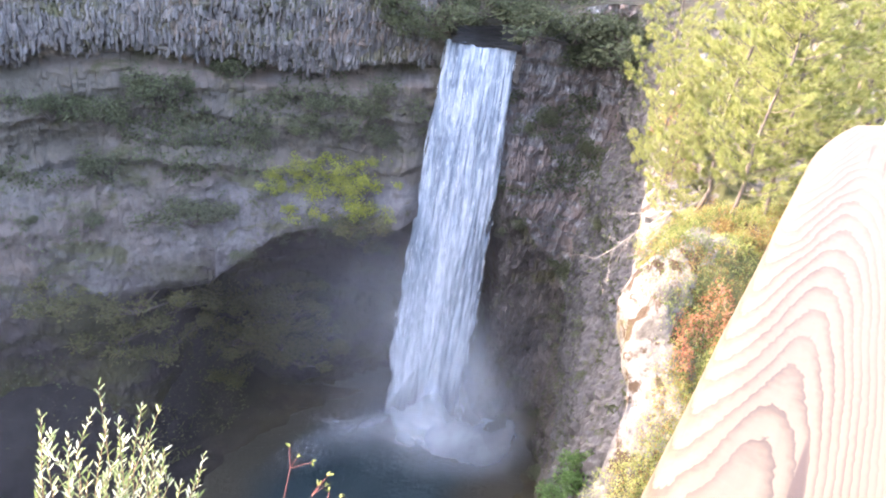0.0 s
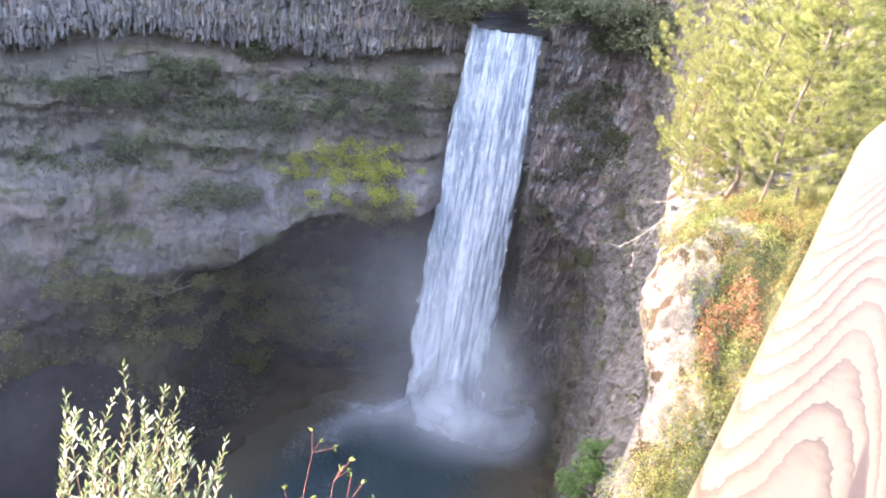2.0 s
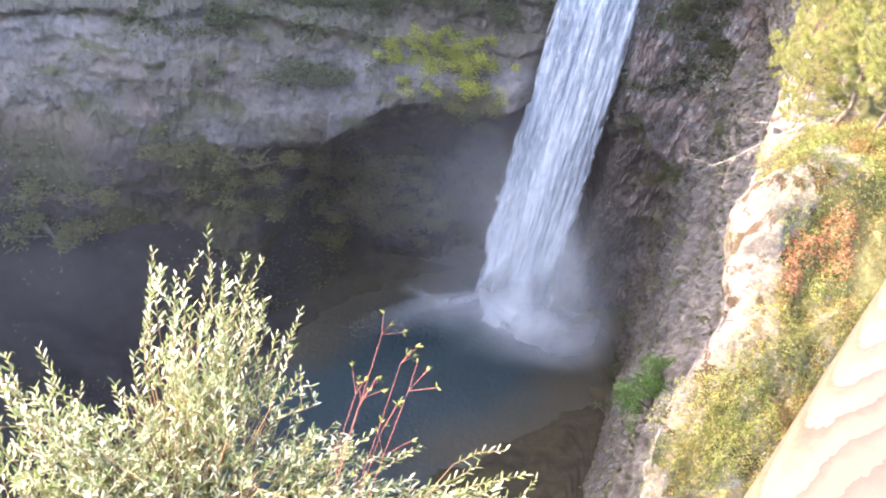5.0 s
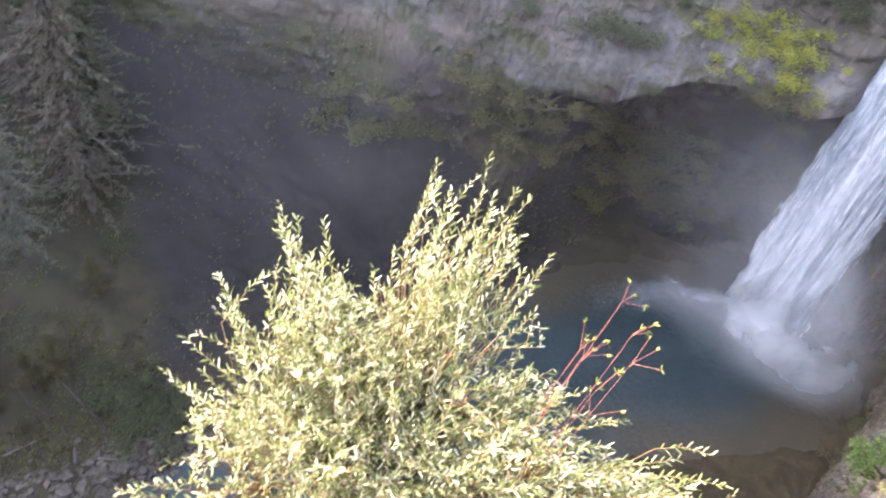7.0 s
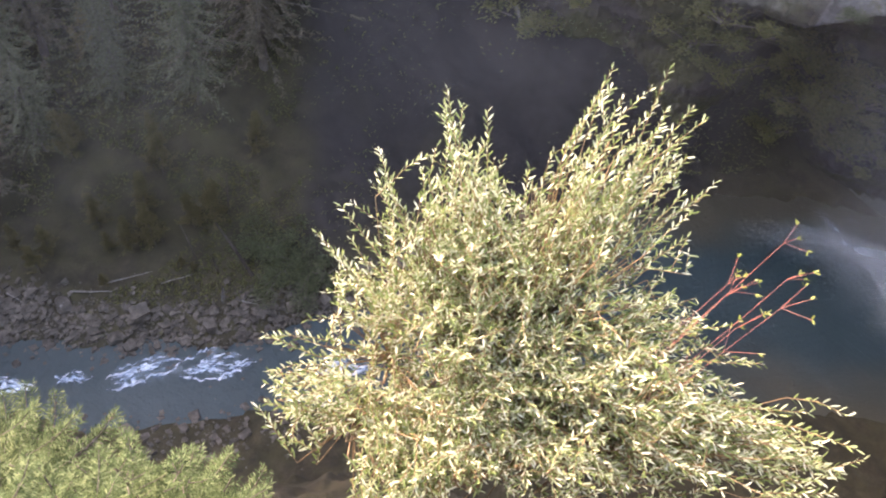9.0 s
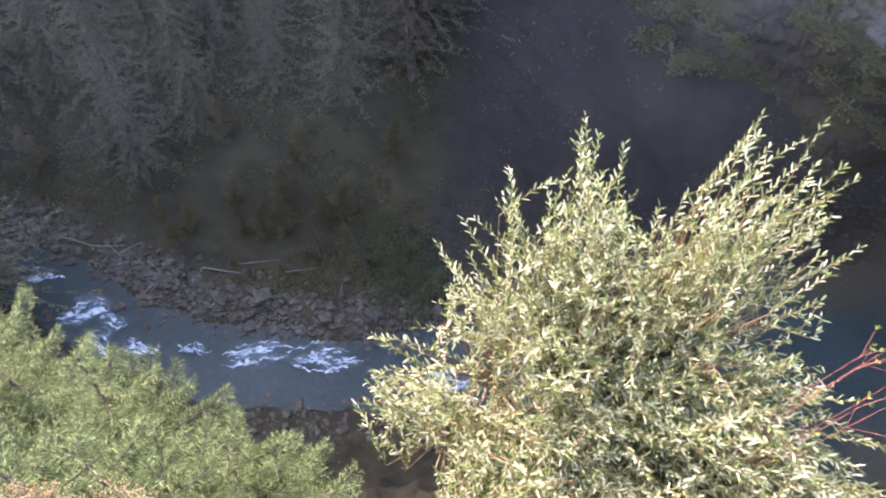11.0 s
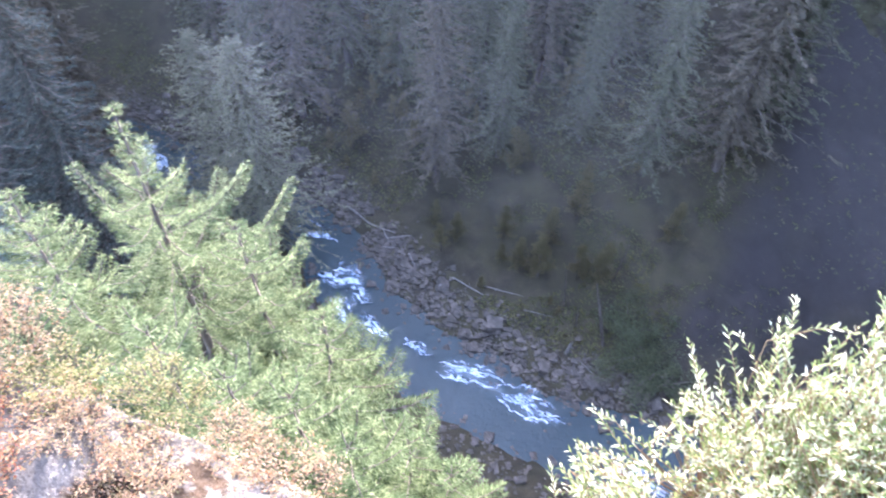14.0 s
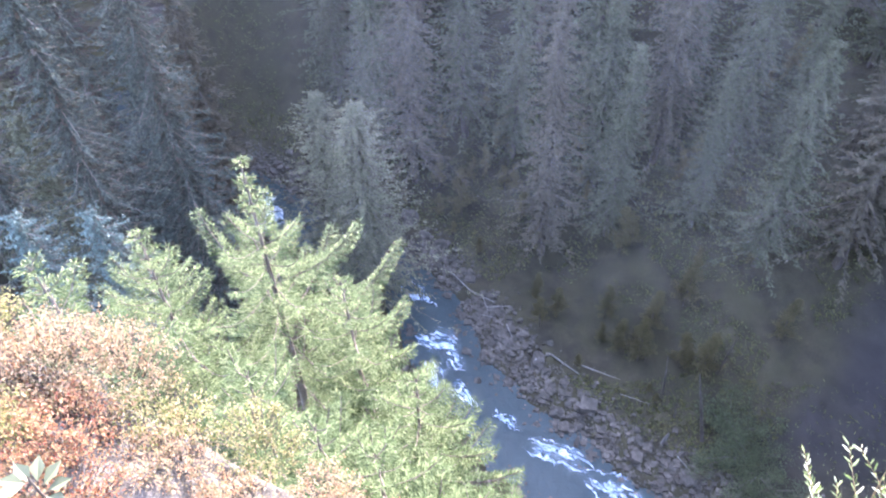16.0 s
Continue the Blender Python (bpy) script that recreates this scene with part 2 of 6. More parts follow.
def floor_z(x, y):
    d, side = river_gap(x, y)
    d = d + (fbm(x * 0.22, y * 0.22, 3, 3) - 0.5) * 4
    az, r = np.degrees(np.arctan2(x, y)), np.hypot(x, y)
    up = np.where(d < 0, d * 0.6 - 0.3, np.minimum(d, 4) * 0.3 + np.clip(d - 4, 0, 8) * 0.12 + np.clip(d - 12, 0, 60) * 0.5)
    back = np.clip((r - (wall_r(az) - 26)) / 26, 0, 1) * np.interp(az, [-60, -30, -14, -7, 6, 12], [30, 24, 17, 4, 3, 9])
    side_z = np.where((side > 0) & (d > 3.5), np.maximum(up, back * step(3, 17, d)), up)
    rough = (fbm(x * 0.5, y * 0.5, 4, 9) - 0.5) * 1.3 + (fbm(x * 0.1, y * 0.1, 3, 5) - 0.5) * 3 * np.clip(d / 12, 0, 1)
    z = np.where(d > -1, side_z + rough * np.clip((d + 1) / 4, 0, 1), side_z)
    crag = EYE_Z - 7.0 - 2.9 * np.maximum(r - 1.0, 0) + (fbm(x * 0.25, y * 0.25, 4, 15) - 0.5) * np.clip(r, 0, 12) * 0.9
    return np.maximum(z, crag)


def rim_z(az):
    return np.interp(az, RIM_AZ, RIM_Z)


FOOT_AZ = np.array([-70, -46, -39, -32, -27, -19, -15.5, -14, -10.5, -3.0], float)
FOOT_Z = np.array([28, 35, 33, 33.5, 28.5, 27.5, 33.5, 36, 37.6, 38], float)


def layer_z(az, z):
    """Height in the pile of layers: the overhang's lip lies at 29 all along."""
    lip = np.interp(az, FOOT_AZ, FOOT_Z)
    return np.where(z < lip, z * 29.2 / lip, np.where(z < 46, 29.2 + (z - lip) * (46 - 29.2) / (46 - lip), z))


def is_wet(az, z):
    """Dark wet rock beside the fall's foot, and the darkened hollow under the overhang."""
    low_r = np.interp(az, [2, 4, 5.6, 7.9, 12, 15, 17], [46, 44, 40, 34, 24, 14, 4])
    return np.where(az > 1.5, z < low_r, (layer_z(az, z) < 28.6) & (az > -75))


def wall_push(az, z):
    """How far the rock stands out towards the canyon's middle, in metres, at a bearing and a height."""
    arc = wall_arc(az)
    wob = (fbm(arc * 0.05, z * 0.0 + 2, 3, 21) - 0.5) * 5 * (0.25 + 0.75 * step(38, 46, z))
    zz = layer_z(az, z) + wob
    left = 1 - step(-4.0, -1.0, az)
    right = step(3.2, 5.0, az)
    # layered wall: columns on top, an undercut, stepped ledges, a pale apron, a dark undercut foot
    lay = np.interp(zz, [-5, 14, 22, 27.5, 29.5, 31, 36, 45, 46.5, 48, 52, 53, 57.5, 58.6, 60.0, 60.6, 61.5, 90],
                    [2.0, 1.0, -2.5, -3.0, 5.5, 7.5, 6.2, 3.6, 4.4, 2.6, 2.0, 2.6, 1.2, -1.8, -1.6, 1.0, 1.6, 0.0])
    lay_r = np.interp(zz, [0, 20, 34, 40, 52, 56, 60, 72, 90], [3.5, 2.6, 3.6, 2.2, 1.8, -0.6, 0.8, 0.6, -1])
    edge = az + (fbm(z * 0.16 + 3, arc * 0.05, 4, 51) - 0.5) * 9
    cave = step(-25, -8.5, edge) * (1 - step(2, 6, az)) * (1 - step(27.5, 29.5, zz)) * 11.0
    # downstream of the hollow the foot runs out in a mossy slope instead of an overhang
    foot = np.interp(zz, [-5, 8, 18, 26, 30, 36, 45, 46.5, 48, 52, 53, 57.5, 58.6, 60.0, 60.6, 61.5, 90],
                     [13.0, 10.6, 8.9, 7.7, 7.2, 6.2, 3.6, 4.4, 2.6, 2.0, 2.6, 1.2, -1.8, -1.6, 1.0, 1.6, 0.0])
    over = step(-25, -18.0, az)
    p = (lay * over + foot * (1 - over)) * left + lay_r * right - cave
    # jointed columns under the rim
    u = arc / 0.5 + fbm(arc * 0.3, z * 0.2, 3, 141) * 5
    cell = np.floor(u)
    bit = hash2(cell, np.floor(z / 0.9 + hash2(cell, 2.0, 143) * 3), 145)
    ragged = zz + (hash2(cell, 1.0, 147) - 0.5) * 1.6 + (fbm(arc * 0.22, arc * 0 + 7, 3, 25) - 0.5) * 3
    p = p + (0.32 * (1 - (2 * (u - cell) - 1) ** 2) + 0.65 * bit - 0.3) * step(60.0, 60.5, ragged) * left
    p = p + (0.3 * (1 - (2 * (u - cell) - 1) ** 2) + 0.7 * bit - 0.4) * right * (1 - 0.6 * step(10.5, 12.5, az))
    row, big = np.floor(z / 0.95 + fbm(arc * 0.2, z * 0.2, 2, 4)), np.floor(z / 2.4 + fbm(arc * 0.12, z * 0.1, 2, 6))
    blocks = (hash2(np.floor(arc / 1.15 + hash2(row, 3.0, 5) * 3), row, 8) - 0.5) * 1.0 + (hash2(np.floor(arc / 3.1 + hash2(big, 5.0, 5) * 3), big, 9) - 0.5) * 1.5
    rough = (fbm(arc * 0.1, z * 0.11, 3, 31) - 0.5) * 3.4 + (0.5 - np.abs(fbm(arc * 0.5, z * 0.4, 4, 37) - 0.5) * 4) * (0.5 + 0.4 * right)
    shelf = fbm(arc * 0.035 + 3, z * 0.55 + fbm(arc * 0.15, z * 0.1, 3, 45) * 1.5, 4, 47)
    rough = rough + (np.floor(shelf * 9) / 9 + shelf - 1.0) * (0.35 + 0.6 * step(44, 48, zz)) * left
    ribs = (np.abs(((arc / 2.6 + fbm(arc * 0.1, z * 0.03, 2, 40) * 4) % 1) - 0.5) - 0.25) * 2.2 * step(20, 30, z)
    return p + rough + blocks * step(24, 34, zz) * (0.16 + 0.34 * step(44, 50, zz)) * (1 - 0.65 * step(10, 13, az)) + ribs * (0.22 + 0.25 * right) * (1 - 0.9 * step(8.5, 12.0, az))


def wall_at(az, z):
    """A place on the canyon wall."""
    push = wall_push(az, z)
    f = step(10.5, 13.0, az)
    ux, uy = polar(az, 1.0)
    nx = -ux * (1 - f) + np.interp(az, FINE_AZ, NX) * f
    ny = -uy * (1 - f) + np.interp(az, FINE_AZ, NY) * f
    x, y = polar(az, wall_r(az))
    x, y = x + nx * push, y + ny * push
    return np.stack([x, y, np.broadcast_to(z, np.shape(x))], -1)


az_line = np.concatenate([np.arange(-175, -62, 0.8), np.arange(-62, -46, 0.4), np.arange(-46, 11.5, 0.085), np.arange(11.5, 21, 0.045), np.arange(21, 32.1, 0.25)])
t_line = np.linspace(0, 1, 250)
AZ, TT = np.meshgrid(az_line, t_line, indexing="ij")
ZZ = -6 + (rim_z(AZ) + 6) * TT
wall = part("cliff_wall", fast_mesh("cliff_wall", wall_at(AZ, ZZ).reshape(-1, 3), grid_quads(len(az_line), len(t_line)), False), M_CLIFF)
wall.data.materials.append(M_WETROCK)
wall.data.materials.append(M_MOSSROCK)
wall.data.materials.append(M_FLUTED)
corner = grid_quads(len(az_line), len(t_line))[:, 0]
far_right = np.where(AZ > 11.5 + hash2(ZZ, AZ * 7, 3), 2, np.where(AZ > 3.0, 3, 0))
wall.data.polygons.foreach_set("material_index", np.where(is_wet(AZ, ZZ) & (AZ > 1.5), 1, far_right).ravel()[corner].astype(np.int32))
# left wall's beds: foot of moss and painted shade, pale ash bed, dark earthy ledges
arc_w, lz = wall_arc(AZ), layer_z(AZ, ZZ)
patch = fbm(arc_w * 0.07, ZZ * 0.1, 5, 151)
# overhang's shade painted in below its lip; mossy foot farther left
shady = np.where(AZ > -18.5, 1 - step(28.2, 29.2, lz), 1 - step(25, 36, ZZ + (patch - 0.5) * 22))
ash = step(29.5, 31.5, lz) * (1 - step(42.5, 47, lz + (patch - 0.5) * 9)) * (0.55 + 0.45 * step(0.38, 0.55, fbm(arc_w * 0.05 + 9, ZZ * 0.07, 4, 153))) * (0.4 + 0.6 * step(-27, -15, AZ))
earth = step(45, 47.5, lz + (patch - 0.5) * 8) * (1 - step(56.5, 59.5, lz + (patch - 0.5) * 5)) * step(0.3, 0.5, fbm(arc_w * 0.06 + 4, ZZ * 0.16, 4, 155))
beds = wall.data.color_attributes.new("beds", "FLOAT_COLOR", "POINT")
beds.data.foreach_set("color", np.stack([shady, ash, earth, np.ones_like(ash)], -1).astype(np.float32).ravel())
tagged(wall, "layered grey volcanic canyon cliff with mossy ledges", "cliff", kind="structure")

# canyon floor: one sheet from the foot of the near rock to the walls
az_f = np.arange(-175, 32, 0.7)
r_f = np.concatenate([np.linspace(0.004, 0.2, 24), np.linspace(0.21, 1.02, 190)])
AF, RF = np.meshgrid(az_f, r_f, indexing="ij")
XF, YF = polar(AF, RF * wall_r(AF))
ground = part("ground", fast_mesh("ground", np.stack([XF, YF, floor_z(XF, YF)], -1).reshape(-1, 3), grid_quads(len(az_f), len(r_f)), True), M_GROUND)
# deep shade painted near-black on the hollow between the fall's pool and the woods
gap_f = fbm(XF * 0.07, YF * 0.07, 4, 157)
hollow_shade = step(-64, -58, AF + (gap_f - 0.5) * 6) * (1 - step(-26, -11, AF + (gap_f - 0.5) * 14)) * step(0.46, 0.72, RF + (gap_f - 0.5) * 0.4)
shade_attr = ground.data.color_attributes.new("hollow_shade", "FLOAT_COLOR", "POINT")
shade_attr.data.foreach_set("color", np.repeat(hollow_shade[..., None], 4, -1).astype(np.float32).ravel())
nt = M_GROUND.node_tree
b = nt.nodes["Principled BSDF"]
# mixes the near-black shade tone into the ground colour
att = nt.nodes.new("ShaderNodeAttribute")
att.attribute_name = "hollow_shade"
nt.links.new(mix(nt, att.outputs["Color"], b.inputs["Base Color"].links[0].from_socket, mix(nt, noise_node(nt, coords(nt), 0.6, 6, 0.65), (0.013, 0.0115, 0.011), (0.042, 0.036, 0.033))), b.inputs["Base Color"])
tagged(ground, "dark mossy canyon floor and talus slopes", "ground", kind="structure")

# plateau behind the rim, out to the horizon
r_p = np.concatenate([np.linspace(0, 60, 16), np.geomspace(75, 3500, 18)])
AP, RP = np.meshgrid(np.arange(-175, 32.1, 1.0), r_p, indexing="ij")
inner = wall_r(AP) - wall_push(AP, rim_z(AP))
XP, YP = polar(AP, inner + RP)
ZP = rim_z(AP) + RP * 0.06 * step(0, 60, RP) + (fbm(XP * 0.08, YP * 0.08, 3, 61) - 0.5) * 3 * step(0, 12, RP)
plateau = part("plateau", fast_mesh("plateau", np.stack([XP, YP, ZP], -1).reshape(-1, 3), grid_quads(AP.shape[0], AP.shape[1]), True), M_GROUND)
tagged(plateau, "forested plateau behind the canyon rim", "ground", kind="structure")

# ---------------- water ----------------
m, nt, b = material("pool_water", 0.3)
v = coords(nt)
n = noise_node(nt, v, 0.05, 4, 0.5)
deep = ramp(nt, n, [(0.3, (0.02, 0.038, 0.042)), (0.7, (0.04, 0.062, 0.066))])
bed = nt.nodes.new("ShaderNodeAttribute")
bed.attribute_name = "shallow"
nt.links.new(mix(nt, bed.outputs["Color"], deep, mix(nt, n, (0.04, 0.038, 0.028), (0.095, 0.084, 0.056))), b.inputs["Base Color"])
bump(nt, b, noise_node(nt, v, 1.0, 6, 0.65), 0.7, 0.3)
b.inputs["IOR"].default_value = 1.33
b.inputs["Specular IOR Level"].default_value = 0.55
M_WATER = m
m, nt, b = material("dark_stream", 0.35)
nt.links.new(ramp(nt, noise_node(nt, coords(nt, (0.6, 0.2, 1)), 1.0, 5, 0.6), [(0.3, (0.01, 0.009, 0.008)), (0.7, (0.035, 0.032, 0.028))]), b.inputs["Base Color"])
b.inputs["Specular IOR Level"].default_value = 0.15
M_STREAM = m
n_w = 170
XW, YW = np.meshgrid(np.linspace(-135, 34, n_w), np.linspace(-110, 122, n_w), indexing="ij")
keep = river_gap(XW, YW)[0] < 6
quads = grid_quads(n_w, n_w)
quads = quads[keep.ravel()[quads].all(1)]
zw = (fbm(XW * 0.4, YW * 0.4, 3, 71) - 0.5) * 0.25
water = part("water", fast_mesh("water", np.stack([XW, YW, zw], -1).reshape(-1, 3), quads, True), M_WATER)
lie = step(-11.0, -2.0, river_gap(XW, YW)[0] + (fbm(XW * 0.12, YW * 0.12, 3, 75) - 0.5) * 7) * 0.9 * step(58, 74, YW)
shallow = water.data.color_attributes.new("shallow", "FLOAT_COLOR", "POINT")
if len(shallow.data) == lie.size:
    shallow.data.foreach_set("color", np.repeat(lie.ravel()[:, None], 4, 1).astype(np.float32).ravel())
tagged(water, "dark teal plunge pool and shallow river", "water", kind="structure")


# ---------------- leaves and twigs from arrays ----------------
def unit(v):
    return v / np.maximum(np.linalg.norm(v, axis=-1, keepdims=True), 1e-9)


def blades(P, D, N, length, width, fold=0.25, belly=0.45):
    """Pointed leaves: each four corners and two triangles, folded along the midrib."""
    n = len(P)
    length = np.broadcast_to(length, n)[:, None]
    width = np.broadcast_to(width, n)[:, None]
    D = unit(D)
    S = unit(np.cross(D, N))
    U = np.cross(S, D)
    mid = P + D * length * belly + U * width * fold
    V = np.stack([P, mid - S * width / 2, P + D * length - U * width * fold, mid + S * width / 2], 1).reshape(-1, 3)
    k = np.arange(n)[:, None] * 4
    F = np.concatenate([k + [0, 1, 2], k + [0, 2, 3]])
    return V, F


def ovals(P, D, N, length, width, fold=0.25):
    """Oblong leaves: six corners and four triangles each."""
    n = len(P)
    length = np.broadcast_to(length, n)[:, None]
    width = np.broadcast_to(width, n)[:, None]
    D = unit(D)
    S = unit(np.cross(D, N))
    U = np.cross(S, D)
    a, c = P + D * length * 0.3 + U * width * fold, P + D * length * 0.72 + U * width * fold * 0.8
    V = np.stack([P, a - S * width * 0.46, c - S * width * 0.42, P + D * length, c + S * width * 0.42, a + S * width * 0.46], 1).reshape(-1, 3)
    k = np.arange(n)[:, None] * 6
    return V, np.concatenate([k + [0, 1, 2], k + [0, 2, 3], k + [0, 3, 4], k + [0, 4, 5]])


def flecks(P, size, rg):
    """Single loose triangles."""
    n = len(P)
    V = P[:, None] + rg.normal(0, 1, (n, 3, 3)) * size
    return V.reshape(-1, 3), np.arange(3 * n).reshape(-1, 3)


def sticks(A, B, ra, rb, sides=5):
    """Tapered rods from the points A to the points B."""
    A, B = np.asarray(A, float), np.asarray(B, float)
    n = len(A)
    D = unit(B - A)
    h = np.where(np.abs(D[:, 2:3]) < 0.9, np.array([[0, 0, 1.0]]), np.array([[1.0, 0, 0]]))
    S = unit(np.cross(D, h))
    U = np.cross(D, S)
    ra, rb = np.broadcast_to(ra, n)[:, None], np.broadcast_to(rb, n)[:, None]
    V = []
    for k in range(sides):
        c, s = math.cos(2 * math.pi * k / sides), math.sin(2 * math.pi * k / sides)
        V += [A + (S * c + U * s) * ra, B + (S * c + U * s) * rb]
    V = np.stack(V, 1).reshape(-1, 3)
    base = np.arange(n)[:, None] * 2 * sides
    F = np.concatenate([base + [2 * k, (2 * k + 2) % (2 * sides), (2 * k + 3) % (2 * sides), 2 * k + 1] for k in range(sides)])
    return V, F


def tube(pts, radii, sides=8):
    """One closed rod along a bent line."""
    pts, radii = np.asarray(pts, float), np.asarray(radii, float)
    T_ = unit(np.gradient(pts, axis=0))
    S = unit(np.cross(T_, [0.13, 0.31, 0.94] if abs(T_[0, 2]) < 0.8 else [1.0, 0.2, 0.1]))
    U = np.cross(T_, S)
    a = np.arange(sides) * 2 * math.pi / sides
    V = pts[:, None] + (S[:, None] * np.cos(a)[None, :, None] + U[:, None] * np.sin(a)[None, :, None]) * radii[:, None, None]
    n = len(pts)
    V = np.concatenate([V.reshape(-1, 3), pts[:1], pts[-1:]])
    F = [(i * sides + k, i * sides + (k + 1) % sides, (i + 1) * sides + (k + 1) % sides, (i + 1) * sides + k) for i in range(n - 1) for k in range(sides)]
    F += [(n * sides, (k + 1) % sides, k) for k in range(sides)] + [(n * sides + 1, (n - 1) * sides + k, (n - 1) * sides + (k + 1) % sides) for k in range(sides)]
    return V, F


def join(*pieces):
    V, F, o = [], [], 0
    for v, f in pieces:
        V.append(v)
        F.append(f + o)
        o += len(v)
    return np.concatenate(V), np.concatenate(F)


def sphere_dirs(rng, n):
    return unit(rng.normal(size=(n, 3)))


M_BARK = rock_material("bark", (0.05, 0.04, 0.032), (0.11, 0.09, 0.075), (0.2, 0.17, 0.15), 2.5, (1, 1, 0.15), None, fine=12, dist=0.03)
M_DEADWOOD = rock_material("bleached_wood", (0.12, 0.107, 0.095), (0.22, 0.2, 0.18), (0.33, 0.31, 0.28), 2.5, (1, 1, 0.2), None, fine=10, dist=0.02)
M_SPRUCE = leaf_material("spruce_needles", [(0.065, 0.07, 0.042), (0.09, 0.096, 0.058), (0.115, 0.12, 0.074), (0.14, 0.139, 0.09)], 0.9, 0.2, gloss=0.2)
M_SPRUCE_BROWN = leaf_material("lichened_spruce_needles", [(0.08, 0.073, 0.051), (0.1, 0.09, 0.064), (0.122, 0.105, 0.074), (0.145, 0.123, 0.088)], 0.9, 0.2, gloss=0.2)
M_SPRUCE_DARK = leaf_material("dark_spruce_needles", [(0.028, 0.036, 0.03), (0.042, 0.053, 0.045), (0.06, 0.073, 0.06), (0.085, 0.097, 0.08)], 0.9, 0.2, gloss=0.2)
M_SPRUCE_OLIVE = leaf_material("olive_spruce_needles", [(0.092, 0.095, 0.053), (0.135, 0.135, 0.079), (0.178, 0.172, 0.105), (0.227, 0.210, 0.138)], 0.85, 0.2)
M_BLUEFIR = leaf_material("blue_green_needles", [(0.03, 0.055, 0.045), (0.07, 0.11, 0.1), (0.12, 0.17, 0.155)], 0.6, 0.2)
M_FIR = leaf_material("sunlit_fir_needles", [(0.013, 0.026, 0.006), (0.033, 0.057, 0.015), (0.062, 0.096, 0.033), (0.128, 0.163, 0.074)], 0.7, 0.22, gloss=0.3)
M_PINE = leaf_material("pine_needles", [(0.05, 0.07, 0.01), (0.14, 0.175, 0.034), (0.25, 0.275, 0.085), (0.37, 0.36, 0.18)], 0.6, 0.42)
M_SHRUB = leaf_material("ledge_shrub_leaves", [(0.046, 0.057, 0.03), (0.085, 0.103, 0.052), (0.138, 0.154, 0.084)], 0.7, 0.25, gloss=0.3)
M_LIME = leaf_material("yellow_green_leaves", [(0.12, 0.155, 0.018), (0.25, 0.29, 0.03), (0.41, 0.43, 0.055)], 0.55, 0.35)
M_RED = leaf_material("autumn_red_leaves", [(0.26, 0.075, 0.04), (0.42, 0.15, 0.085), (0.46, 0.25, 0.15)], 0.5, 0.35)

# ---------------- basalt columns under the rim ----------------


def hex_prism(r, h, twist=0.0, top_tilt=0.15):
    V, n = [], 6
    for z in (0, h):
        for k in range(n):
            a = 2 * math.pi * k / n + twist
            V.append((r * math.cos(a) * (0.85 + 0.3 * ((k * 7) % 5) / 5), r * math.sin(a), z + (top_tilt * r * math.cos(a))))
    F = [(k, (k + 1) % n, n + (k + 1) % n, n + k) for k in range(n)] + [tuple(range(n - 1, -1, -1)), tuple(range(n, 2 * n))]
    return V, F


rng = np.random.default_rng(5)
column_meshes = []
for k in range(8):
    me = mesh_of("basalt_column", *hex_prism(0.15 + 0.05 * (k % 4), 0.6 + 0.17 * k, 0.3 * k, 0.9))
    me.materials.append(M_BASALT)
    column_meshes.append(me)


def column_foot(az):
    arc = math.radians(az) * 108.0
    return 60.3 - (float(fbm(np.array(arc * 0.05), np.array(2.0), 3, 21)) - 0.5) * 5 + 4.5 * (float(fbm(np.array(arc * 0.22), np.array(7.0), 3, 25)) - 0.5)


for row in range(4):
    for az in np.arange(-33.5 + 0.13 * row, -3.0, 0.42):
        az = az + rng.uniform(-0.14, 0.14)
        z = column_foot(az) + (-0.2, 1.2, 3.0, 5.0)[row] + rng.uniform(-0.5, 1.4)
        x, y = polar(az, float(wall_r(az)) - float(wall_push(np.array(az), np.array(z + 1.5))) + rng.uniform(-0.12, 0.16))
        ob = part("basalt_column", column_meshes[int(rng.integers(8))], None, wall)
        ob.location = (x, y, z)
        ob.rotation_euler = (rng.uniform(-0.14, 0.14), rng.uniform(-0.14, 0.14), rng.uniform(0, 6.3))
# shorter broken columns between them, joined
V, F = [], []
for _ in range(5200):
    az = rng.uniform(-46, -2.8)
    hv, hf = hex_prism(rng.uniform(0.1, 0.26), rng.uniform(0.25, 1.3), rng.uniform(0, 1), 0.9)
    z = column_foot(az) + rng.uniform(-0.5, 12.0)
    x, y = polar(az, float(wall_r(az)) - float(wall_push(np.array(az), np.array(z + 0.8))) + rng.uniform(-0.1, 0.2))
    o = 12 * len(V)
    V.append([(a + x, b_ + y, c_ + z) for a, b_, c_ in hv])
    F += [tuple(q + o for q in f_) for f_ in hf]
stub = part("broken_column", mesh_of("broken_column", [q for p in V for q in p], F), M_BASALT, wall)
tagged(stub, "short broken basalt columns", kind="stuff")
# ---------------- the waterfall ----------------
m, nt, b = material("falling_water", 0.5)
n1 = noise_node(nt, coords(nt, (0.6, 0.3, 0.06)), 1.0, 5, 0.6, 0.6)
n2 = noise_node(nt, coords(nt, (1.5, 0.5, 0.3)), 1.0, 7, 0.68, 1.0)
lumps = mix(nt, 0.55, n1, n2)
high = ramp(nt, lumps, [(0.38, (0.14, 0.19, 0.24)), (0.48, (0.29, 0.36, 0.42)), (0.62, (0.64, 0.71, 0.76))])
low = ramp(nt, lumps, [(0.36, (0.36, 0.44, 0.5)), (0.48, (0.52, 0.6, 0.65)), (0.6, (0.74, 0.81, 0.85))])
veil_a = nt.nodes.new("ShaderNodeAttribute")
veil_a.attribute_name = "body"
lay = nt.nodes.new("ShaderNodeSeparateColor")
